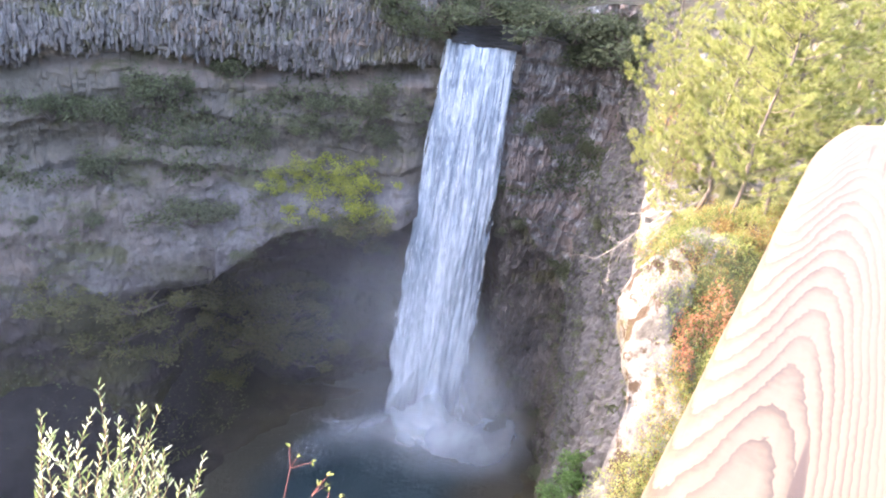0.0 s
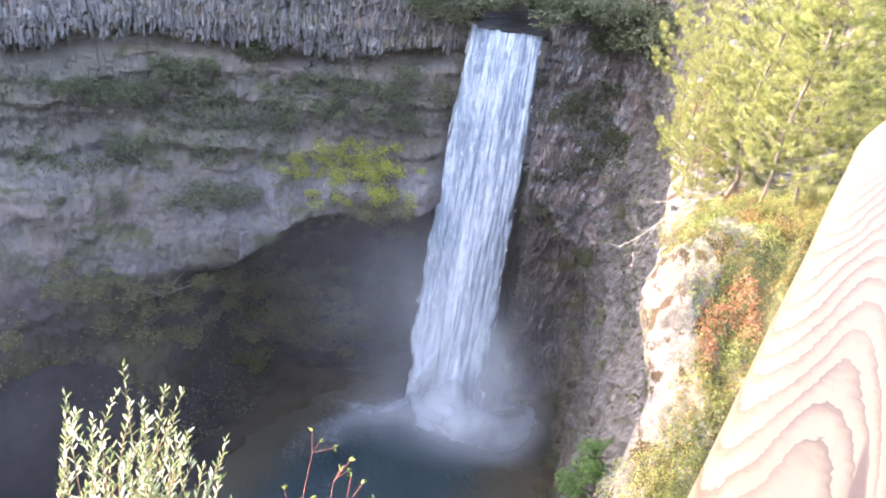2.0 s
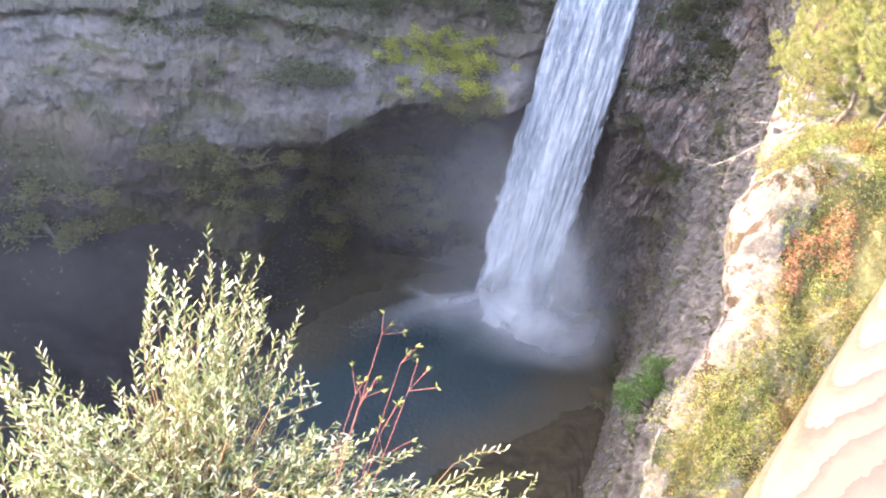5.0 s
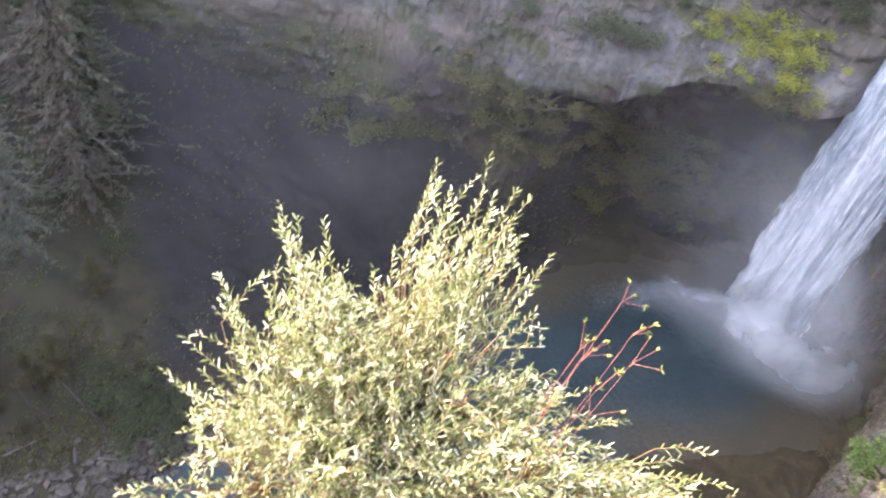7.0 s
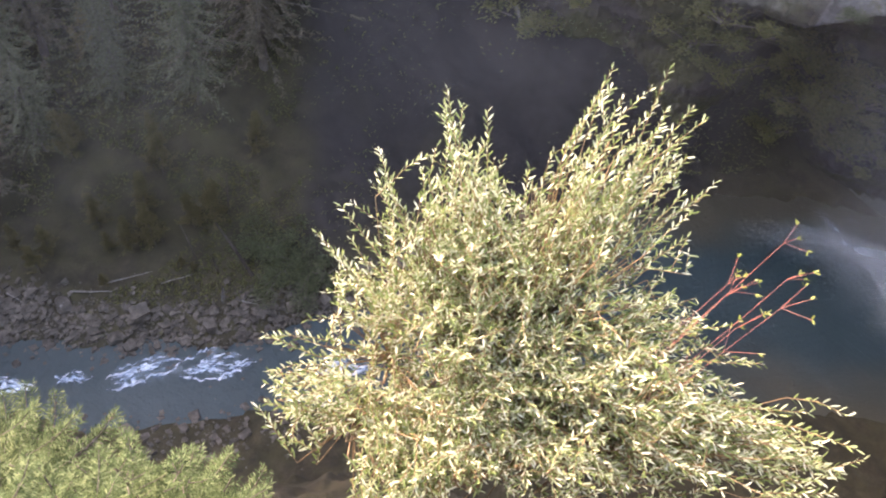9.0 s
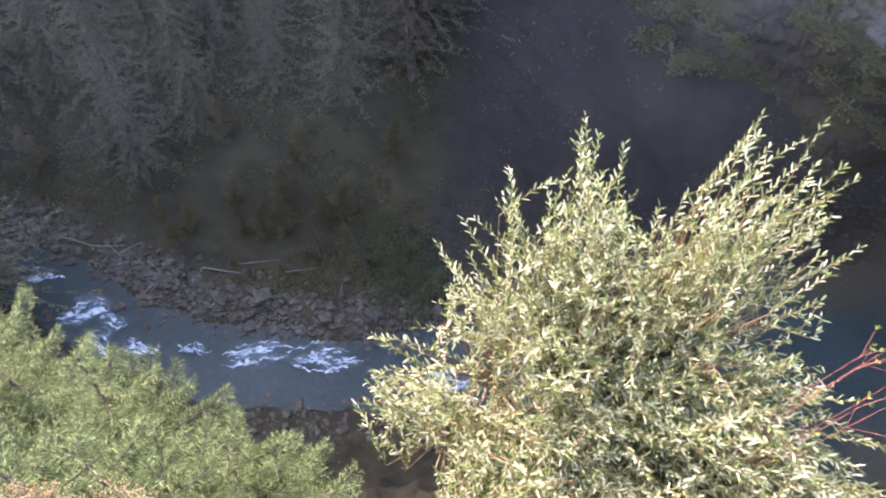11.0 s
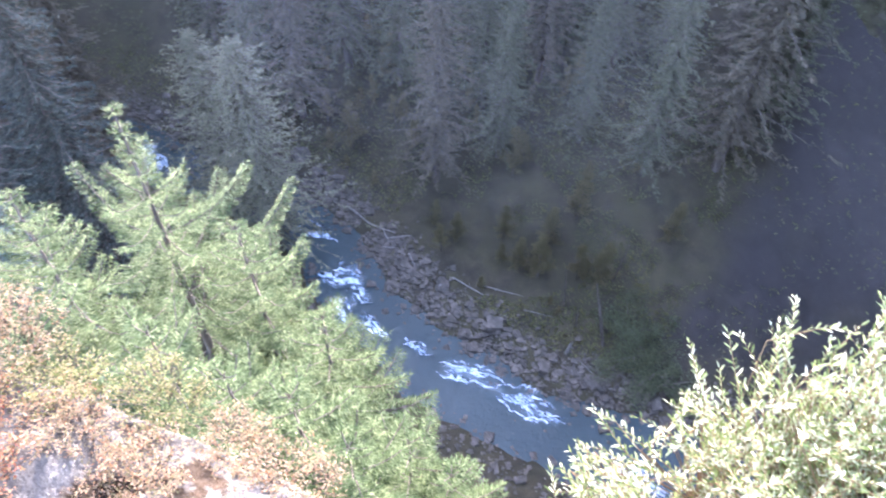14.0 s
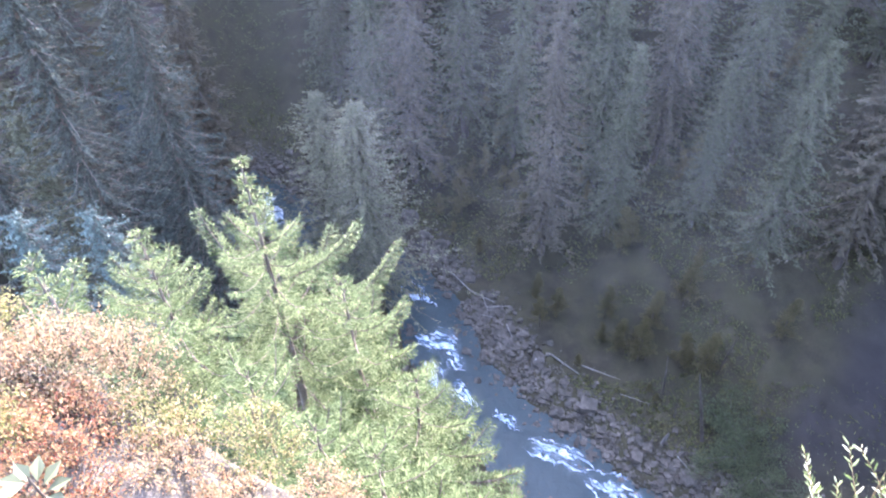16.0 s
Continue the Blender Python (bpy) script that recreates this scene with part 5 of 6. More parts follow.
plant(b_src, [(Vector((x, y, float(floor_z(np.array(x), np.array(y))))), rng.uniform(0, 6.3), s_) for x, y, s_ in
              [(-57.0, 27.6, 2.3), (-54.5, 26.6, 1.9), (-55.0, 29.2, 2.3), (-52.5, 29.4, 2.0), (-58.5, 26.2, 1.8), (-50.6, 30.6, 1.7)]])


# ================ the near side: crag, pines, ledge, bushes, rail ================
def rel(x, y, z):
    return Vector((x, y, EYE_Z + z))


# ---------------- sunlit crag with its slope ----------------
m, nt, b = material("lichened_rock", 0.85)
v = coords(nt)
n1 = noise_node(nt, coords(nt, (1, 1, 0.6)), 1.3, 8, 0.65, 0.5)
n2 = noise_node(nt, v, 9, 7, 0.7)
c = ramp(nt, n1, [(0.33, (0.024, 0.02, 0.016)), (0.43, (0.11, 0.106, 0.101)), (0.66, (0.19, 0.185, 0.177))])
c = mix(nt, 0.6, c, ramp(nt, n2, [(0.34, (0.22, 0.19, 0.17)), (0.48, (0.9, 0.88, 0.86)), (0.7, (1.05, 1.03, 1.0))]), "MULTIPLY")
n3 = noise_node(nt, v, 1.9, 7, 0.65, 0.4)
c = mix(nt, ramp(nt, n3, [(0.54, (0, 0, 0)), (0.58, (1, 1, 1))]), c, mix(nt, n2, (0.008, 0.0045, 0.002), (0.06, 0.032, 0.01)))
n4 = noise_node(nt, coords(nt, (1, 1.1, 1)), 0.7, 6, 0.65, 0.3)
c = mix(nt, ramp(nt, n4, [(0.55, (0, 0, 0)), (0.64, (1, 1, 1))]), c, mix(nt, n2, (0.03, 0.033, 0.008), (0.11, 0.105, 0.034)))
nt.links.new(c, b.inputs["Base Color"])
bump(nt, b, mix(nt, 0.5, n1, n2), 1.0, 0.2)
M_CRAG = m
M_TURF = rock_material("dry_turf", (0.034, 0.042, 0.012), (0.07, 0.08, 0.024), (0.115, 0.112, 0.048), 1.2, (1, 1, 1), (0.095, 0.092, 0.036), 0.58, fine=14, dist=0.06)

EDGE_Y = np.array([5.5, 7, 8.7, 9.6, 10.2, 10.65, 11.2, 11.8, 12.6, 13.3, 13.9, 15.2, 18, 24, 32])
EDGE_X = np.array([2.95, 2.95, 2.95, 3.0, 3.25, 3.5, 3.32, 3.36, 3.5, 3.75, 4.0, 4.3, 4.8, 6.2, 8.2])


def crag_top(x, y):
    ex = np.interp(y, EDGE_Y, EDGE_X)
    z = -6.3 + 0.22 * (x - ex) - 0.32 * np.clip(y - 12.2, 0, 5) - 1.36 * np.clip(11.9 - y, 0, 9) + 0.16 * np.clip(x - ex - 2, 0, 12)
    z = z + (fbm(x * 1.1, y * 1.1, 4, 111) - 0.5) * 1.1 + (fbm(x * 3.4, y * 3.4, 4, 113) - 0.5) * 0.6
    return z - 0.5 * np.exp(-((x - ex) / 0.35) ** 2)


yy = np.linspace(5.5, 32, 260) ** 1.0
uu = np.concatenate([np.linspace(-1, -0.02, 70), np.linspace(0, 1, 110) ** 1.4])
YY, UU = np.meshgrid(yy, uu, indexing="ij")
ex = np.interp(YY, EDGE_Y, EDGE_X)
XX = ex + np.clip(UU, 0, 1) * 12
ZT = crag_top(XX, YY)
down = np.clip(-UU, 0, 1) * 26
ZZc = np.where(UU < 0, crag_top(ex, YY) - down, ZT)
bulge = (fbm(YY * 0.9, ZZc * 0.9, 4, 121) - 0.5) * 1.1 + (fbm(YY * 2.6, ZZc * 2.6, 4, 123) - 0.5) * 0.65 - 0.28 * step(0.55, 0.66, fbm(YY * 1.9 + 5, ZZc * 1.9, 4, 125))
XX = np.where(UU < 0, ex - bulge * np.clip(down * 1.5, 0, 1) + 0.06 * down + 0.42 * np.clip(down - 0.9, 0, 9) * step(7.0, 9.5, YY) + 0.04, XX)
crag = part("crag", fast_mesh("crag", np.stack([XX, YY, EYE_Z + ZZc], -1).reshape(-1, 3), grid_quads(260, 180), True), M_CRAG)
crag.data.materials.append(M_TURF)
corner = grid_quads(260, 180)[:, 0]
turf = (UU.ravel()[corner] > 0.02 + 0.16 * fbm(XX.ravel()[corner] * 2.5, YY.ravel()[corner] * 2.5, 4, 119)) & (fbm(XX.ravel()[corner] * 0.9, YY.ravel()[corner] * 0.9, 4, 117) > 0.42) & (YY.ravel()[corner] > 8.4)
crag.data.polygons.foreach_set("material_index", turf.astype(np.int32))
tagged(crag, "sunlit pale crag with orange lichen and moss", "crag", kind="structure")


def mat_plant(name, mat, spots, seed, leaf, dens, label, category, group):
    """Low mats of small leaves hugging the crag, one thing for each spot (x, y, radius, height)."""
    rg = np.random.default_rng(seed)
    for x0, y0, rad, hgt in spots:
        n = int(dens * rad * rad)
        a, q = rg.uniform(0, 6.283, n), rad * rg.random(n) ** 0.6
        x, y = x0 + q * np.cos(a), y0 + q * np.sin(a)
        z = crag_top(x, y)
        lift = hgt * rg.random(n) * (1 - (q / rad) ** 2) * (0.4 + 1.2 * fbm(x * 3, y * 3, 2, seed))
        P = np.stack([x - x0, y - y0, z + lift - float(crag_top(np.array(x0), np.array(y0)))], -1)
        ob = thing(name, rel(x0, y0, float(crag_top(np.array(x0), np.array(y0)))), label, category, group)
        V, F = blades(P, sphere_dirs(rg, n) + [-0.2, -0.2, 0.5], sphere_dirs(rg, n) + [0, 0, 1], rg.uniform(0.6, 1.3, n) * leaf, rg.uniform(0.35, 0.6, n) * leaf)
        part("foliage", fast_mesh("leaves", V, F), mat, ob)
        k = max(6, n // 60)
        V, F = sticks(P[:k] - [0, 0, 0.15], P[:k], 0.008, 0.004, 4)
        tagged(part("stemwork", fast_mesh("stemwork", V, F), M_BARK, ob), kind="stuff")


M_MAT = leaf_material("sunlit_mat_leaves", [(0.085, 0.115, 0.024), (0.15, 0.185, 0.042), (0.215, 0.235, 0.07), (0.27, 0.26, 0.12)], 0.6, 0.45)
rng = np.random.default_rng(41)
mats = []
for k in range(120):
    y0 = rng.uniform(7.6, 15.5)
    x0 = float(np.interp(y0, EDGE_Y, EDGE_X)) + rng.uniform(0.15 if y0 > 8.6 else 0.6, 3.6) * (1.0 if y0 < 12 else 0.8)
    if 10.7 < y0 < 12.2 and x0 < 4.0:
        continue
    mats.append((x0, y0, rng.uniform(0.3, 0.65), rng.uniform(0.15, 0.45)))
for k in range(70):
    y0 = rng.uniform(5.6, 8.4)
    mats.append((float(np.interp(y0, EDGE_Y, EDGE_X)) + rng.uniform(1.7, 3.2), y0, rng.uniform(0.22, 0.5), rng.uniform(0.1, 0.3)))
for k in range(70):
    y0 = rng.uniform(6.6, 10.9)
    mats.append((float(np.interp(y0, EDGE_Y, EDGE_X)) + rng.uniform(0.2 if y0 > 8.6 else 0.6, 2.8), y0, rng.uniform(0.22, 0.5), rng.uniform(0.1, 0.3)))
M_MAT_GREEN = leaf_material("green_mat_leaves", [(0.03, 0.05, 0.01), (0.065, 0.095, 0.02), (0.12, 0.15, 0.04)], 0.6, 0.4)
M_MAT_GOLD = leaf_material("rusty_gold_mat_leaves", [(0.085, 0.05, 0.015), (0.17, 0.105, 0.028), (0.24, 0.175, 0.06)], 0.6, 0.4)
mat_plant("low_shrub", M_MAT, mats[0::2], 51, 0.044, 4000, "low sunlit yellow-green shrub matting the crag", "shrub", "low shrubs on the crag")
mat_plant("low_shrub", M_MAT_GREEN, mats[1::4], 53, 0.044, 4200, "low deep green shrub matting the crag", "shrub", "low shrubs on the crag")
mat_plant("low_shrub", M_MAT_GOLD, mats[3::4], 54, 0.044, 4000, "low rusty gold shrub matting the crag", "shrub", "low shrubs on the crag")
mat_plant("red_shrub", M_RED, [(4.45, 11.25, 0.3, 0.3), (4.7, 11.35, 0.28, 0.3), (4.2, 11.1, 0.26, 0.28), (4.25, 10.85, 0.22, 0.25), (4.85, 11.1, 0.24, 0.26), (6.55, 24.2, 0.5, 0.9), (6.3, 21.2, 0.45, 0.8), (5.9, 19.6, 0.35, 0.6)], 52, 0.05, 5600,
          "rust-red autumn shrub on the sunlit crag", "shrub", "rust-red shrubs")


# ---------------- pines on the crag's slope ----------------
def pine(seed, height, label):
    rg = np.random.default_rng(seed)
    ob = thing("pine", (0, 0, 0), label, "pine", "pines on the slope")
    zs = np.linspace(0, height, 8)
    cx = np.cumsum(rg.normal(0, 0.012, 8)) * height
    pts = np.stack([cx, -cx * 0.6, zs], -1)
    rr_ = 0.0062 * height * (1 - zs / height) + 0.01
    part("trunk", fast_mesh("trunk", *sticks(pts[:-1], pts[1:], rr_[:-1], rr_[1:], 8), True), M_BARK, ob)
    A, B, P, D = [], [], [], []

    def brush(p, d, ln, n):
        """A shoot set all round with long needles, densest at its end."""
        A.append(p[None]), B.append((p + d * ln)[None])
        u = rg.random((n, 1)) ** 0.8
        P.append(p + d * ln * u)
        D.append(d * rg.uniform(0.35, 1.1, (n, 1)) + sphere_dirs(rg, n) * 0.8)

    for i in range(15):
        z = height * (0.12 + 0.85 * i / 15)
        o = np.array([np.interp(z, zs, cx), -0.6 * np.interp(z, zs, cx), z])
        for k in range(5):
            if rg.random() < 0.12:
                continue
            a = k * 1.257 + i * 0.9 + rg.normal(0, 0.3)
            ln = (0.25 + 1.5 * (1 - z / height) ** 0.75) * rg.uniform(0.55, 1.15)
            d = np.array([math.cos(a), math.sin(a), rg.uniform(0.0, 0.35)])
            rise = np.array([0, 0, 0.4 * ln])
            s = np.linspace(0, 1, 5)[:, None]
            Q = o + d * s * ln + rise * s ** 2
            A.append(Q[:-1])
            B.append(Q[1:])
            brush(Q[-1], unit(d + [0, 0, 0.7]), rg.uniform(0.16, 0.28), 190)
            for u in np.arange(0.42, 0.96, 0.3 / max(ln, 0.5)):
                p = o + d * u * ln + rise * u * u
                for sg in (-1, 1):
                    tw = unit(d * 0.7 + sg * np.array([-d[1], d[0], 0]) * rg.uniform(0.5, 1.0) + [0, 0, rg.uniform(0.2, 0.7)])
                    ln2 = rg.uniform(0.1, 0.22) * (1.5 - u * 0.6)
                    A.append(p[None]), B.append((p + tw * ln2)[None])
                    brush(p + tw * ln2, unit(tw + [0, 0, 0.3]), rg.uniform(0.12, 0.22), 140)
    brush(np.array([cx[-1], -0.6 * cx[-1], height]), np.array([0, 0, 1.0]), 0.35, 160)
    tagged(part("branchwork", fast_mesh("branchwork", *sticks(np.concatenate(A), np.concatenate(B), 0.011, 0.006, 4)), M_BARK, ob), kind="stuff")
    P, D = np.concatenate(P), np.concatenate(D)
    V, F = blades(P, D, sphere_dirs(rg, len(P)), rg.uniform(0.1, 0.19, len(P)), 0.0095, 0.1)
    part("crown", fast_mesh("needles", V, F), M_PINE, ob)
    return ob


pl = "young pine with long bright yellow-green needles"
PINES = [pine(61, 8.0, pl), pine(62, 7.0, pl), pine(63, 9.0, pl)]
spots = [(5.35, 13.9, 0.72), (6.35, 14.4, 0.8), (5.6, 17.0, 0.85), (7.6, 16.2, 1.0), (6.6, 19.4, 0.95), (9.0, 18.4, 1.0), (7.6, 23.0, 1.05), (10.6, 21.0, 1.1), (8.5, 14.2, 0.7), (10.2, 16.4, 0.9),
         (12.0, 18.6, 1.0), (9.2, 25.0, 1.1), (5.5, 20.5, 0.8), (5.1, 18.2, 0.7), (6.5, 25.5, 1.0), (4.9, 16.4, 0.5), (7.4, 13.2, 0.4), (9.9, 13.4, 0.7), (8.3, 20.5, 0.9)]
rng = np.random.default_rng(43)
for i, (x, y, s_) in enumerate(spots):
    z = float(crag_top(np.array(x), np.array(y))) - 0.1
    m = Matrix.Translation(rel(x, y, z)) @ Matrix.Rotation(rng.uniform(0, 6.3), 4, "Z") @ Matrix.Diagonal((s_, s_, s_, 1))
    if i < 3:
        PINES[i].matrix_basis = m
    else:
        copy_thing(PINES[i % 3], m)

# bare bleached branch leaning out over the canyon
rg = np.random.default_rng(74)
A, B, RA, RB = [], [], [], []


def fork(p, d, ln, r, depth):
    k = 4
    for _ in range(k):
        d = unit(d + rg.normal(0, 0.16, 3))
        q = p + d * ln / k
        A.append(p), B.append(q), RA.append(r), RB.append(r * 0.82)
        p, r = q, r * 0.82
        if depth > 0 and rg.random() < 0.8:
            fork(p, unit(d + rg.normal(0, 0.55, 3)), ln * rg.uniform(0.35, 0.6), r * 0.65, depth - 1)


fork(np.array([0.0, 0, 0]), unit(np.array([-1.1, -0.1, -1.15])), 1.75, 0.032, 3)
fork(np.array([0.0, 0, 0]), unit(np.array([-0.8, 0.0, -1.4])), 1.5, 0.026, 3)
fork(np.array([0.0, 0, 0]), unit(np.array([-0.9, 0.3, -0.2])), 0.9, 0.02, 2)
fork(np.array([0.0, 0, 0]), unit(np.array([-0.5, 0.2, 0.4])), 0.6, 0.018, 2)
snag_b = part("dead_branch", fast_mesh("dead_branch", *sticks(A, B, np.array(RA) * 0.5, np.array(RB) * 0.5, 5), True), M_DEADWOOD)
snag_b.location = rel(4.3, 14.0, -6.4)
tagged(snag_b, "bare bleached dead branch forking over the drop", "branch")

# leafy bushes on the shaded foot of the crag
M_GREEN = leaf_material("fresh_green_leaves", [(0.03, 0.075, 0.014), (0.06, 0.14, 0.03), (0.12, 0.2, 0.06)], 0.5, 0.35)
gb = shrub("bush", M_GREEN, 81, 1500, 0.11, "fresh green leafy bush at the foot of the crag", "bush", "bushes below the crag")
plant(gb, [(wall_spot(19.0, -43.0), 0.3, 1.7), (wall_spot(19.4, -44.6), 1.3, 1.7), (wall_spot(18.6, -45.6), 2.3, 1.7), (wall_spot(19.8, -42.0), 5.0, 1.3)])

# ---------------- ledge below the rail ----------------


def ledge_z(x, y):
    low = -3.05 + 0.3 * np.clip(-y - 0.1, 0, 3.0) + 0.1 * (x + 1.2) - 0.65 * step(-0.5, 0.05, y)
    high = -1.62
    f = step(-0.5, -0.16, x - 0.5 * np.clip(y, 0, 9))
    z = low * (1 - f) + high * f
    return z + (fbm(x * 2.2, y * 2.2, 4, 131) - 0.5) * 0.34 + (fbm(x * 8, y * 8, 3, 133) - 0.5) * 0.08


def ledge_edge(y):
    return np.interp(y, [-6, -3, -1.85, -1.0, -0.25, 0.1, 0.3, 0.6, 3.0], [-2.3, -1.75, -1.52, -1.36, -1.08, -0.8, -0.1, 0.36, 1.75])


yl = np.linspace(-6, 3.0, 170)
ul = np.concatenate([np.linspace(-1, -0.03, 30), np.linspace(0, 1, 90)])
YL, UL = np.meshgrid(yl, ul, indexing="ij")
el_ = ledge_edge(YL)
XL = el_ + np.clip(UL, 0, 1) * (3.4 - el_)
drop = np.clip(-UL, 0, 1) ** 1.2 * 7
ZL = ledge_z(XL, YL) - 0.12 * np.exp(-np.clip(UL, 0, 1) * 30) - drop
XL = np.where(UL < 0, el_ - 0.1 * drop - (fbm(YL * 1.5, ZL * 1.5, 4, 137) - 0.5) * 0.35 * np.clip(drop * 2, 0, 1), XL)
ledge = part("ledge", fast_mesh("ledge", np.stack([XL, YL, EYE_Z + ZL], -1).reshape(-1, 3), grid_quads(170, 120), True), M_CRAG)
tagged(ledge, "pale sunlit rock ledge under the lookout", "ledge", kind="structure")

M_HUCK = leaf_material("autumn_heath_leaves", [(0.12, 0.12, 0.055), (0.2, 0.175, 0.095), (0.29, 0.23, 0.15), (0.33, 0.24, 0.17), (0.31, 0.16, 0.08)], 0.6, 0.4)
M_HUCK_GREEN = leaf_material("olive_heath_leaves", [(0.08, 0.1, 0.03), (0.16, 0.18, 0.06), (0.26, 0.25, 0.12), (0.36, 0.28, 0.16)], 0.6, 0.45)
M_HUCK_RED = leaf_material("autumn_scarlet_leaves", [(0.2, 0.05, 0.038), (0.26, 0.12, 0.07), (0.28, 0.18, 0.1), (0.25, 0.2, 0.1)], 0.5, 0.35)


def heath(x0, y0, rad, hgt, n, mat, leaf, seed, label, group):
    rg = np.random.default_rng(seed)
    z0 = float(ledge_z(np.array(x0), np.array(y0)))
    ob = thing("heath_shrub", rel(x0, y0, z0), label, "shrub", group)
    k = n // 14
    a, q = rg.uniform(0, 6.283, k), rad * rg.random(k) ** 0.55
    R = np.stack([q * np.cos(a) * 0.6, q * np.sin(a) * 0.6, np.zeros(k)], -1)
    R[:, 2] = ledge_z(x0 + R[:, 0], y0 + R[:, 1]) - z0
    tips = R + np.stack([q * np.cos(a) * 0.4, q * np.sin(a) * 0.4, hgt * rg.uniform(0.35, 1.0, k) * (1 - 0.5 * (q / rad) ** 2)], -1)
    tagged(part("stemwork", fast_mesh("stemwork", *sticks(R - [0, 0, 0.03], tips, 0.0022, 0.001, 4)), M_BARK, ob), kind="stuff")
    u = rg.uniform(0.3, 1.05, (k, 14, 1))
    P = (R[:, None] * (1 - u) + tips[:, None] * u).reshape(-1, 3) + rg.normal(0, 0.012, (k * 14, 3))
    m_ = len(P)
    V, F = blades(P, sphere_dirs(rg, m_) + [0, 0, 0.45], sphere_dirs(rg, m_) + [0, 0, 1.0], rg.uniform(0.6, 1.25, m_) * leaf, rg.uniform(0.45, 0.65, m_) * leaf)
    part("foliage", fast_mesh("leaves", V, F), mat, ob)
    return ob


rng = np.random.default_rng(45)
i = 0
for y0 in np.arange(-3.3, -0.4, 0.27):
    for x_off in (-0.02, 0.2, 0.45, 0.75):
        x0 = float(ledge_edge(y0)) + x_off + rng.uniform(-0.06, 0.06)
        if y0 > -1.08 and x_off > 0.1:
            continue
        if math.hypot(x0 + 0.92, y0 + 1.5) < 0.12:
            continue
        red = rng.random() < 0.3 and x_off > 0.1
        heath(x0, y0 + rng.uniform(-0.08, 0.08), rng.uniform(0.2, 0.3) * (0.75 if y0 > -1.6 else 1), rng.uniform(0.1, 0.2) * (0.35 if y0 > -1.6 else 0.75 if y0 > -2.3 else 1), 1900 if y0 > -1.6 else 3200, M_HUCK_RED if red else (M_HUCK, M_HUCK_GREEN, M_HUCK)[i % 3], 0.015 if red else 0.0135, 300 + i,
              "knee-low heath shrub turning scarlet and orange" if red else "pale sun-bleached heath shrub with small leaves", "heath shrubs on the ledge")
        i += 1
M_BROAD = leaf_material("pale_broad_leaves", [(0.06, 0.08, 0.035), (0.1, 0.118, 0.06), (0.14, 0.152, 0.09)], 0.45, 0.3)
rg = np.random.default_rng(91)
broad = thing("broadleaf_plant", rel(-0.92, -1.5, -2.42), "pale green broad-leaved plant on the ledge", "plant")
for k in range(9):
    a = k * 0.7
    d = np.array([[math.cos(a), math.sin(a), 0.35]])
    V, F = blades(np.array([[0.02 * math.cos(a), 0.02 * math.sin(a), 0.1 + 0.015 * k]]), d, np.array([[0, 0, 1.0]]), 0.085, 0.05, 0.12, 0.5)
    part("leaf", fast_mesh("leaf", V, F), M_BROAD, broad)
part("stem", fast_mesh("stem", *sticks([[0, 0, -0.2]], [[0, 0, 0.24]], 0.006, 0.004)), M_BARK, broad)


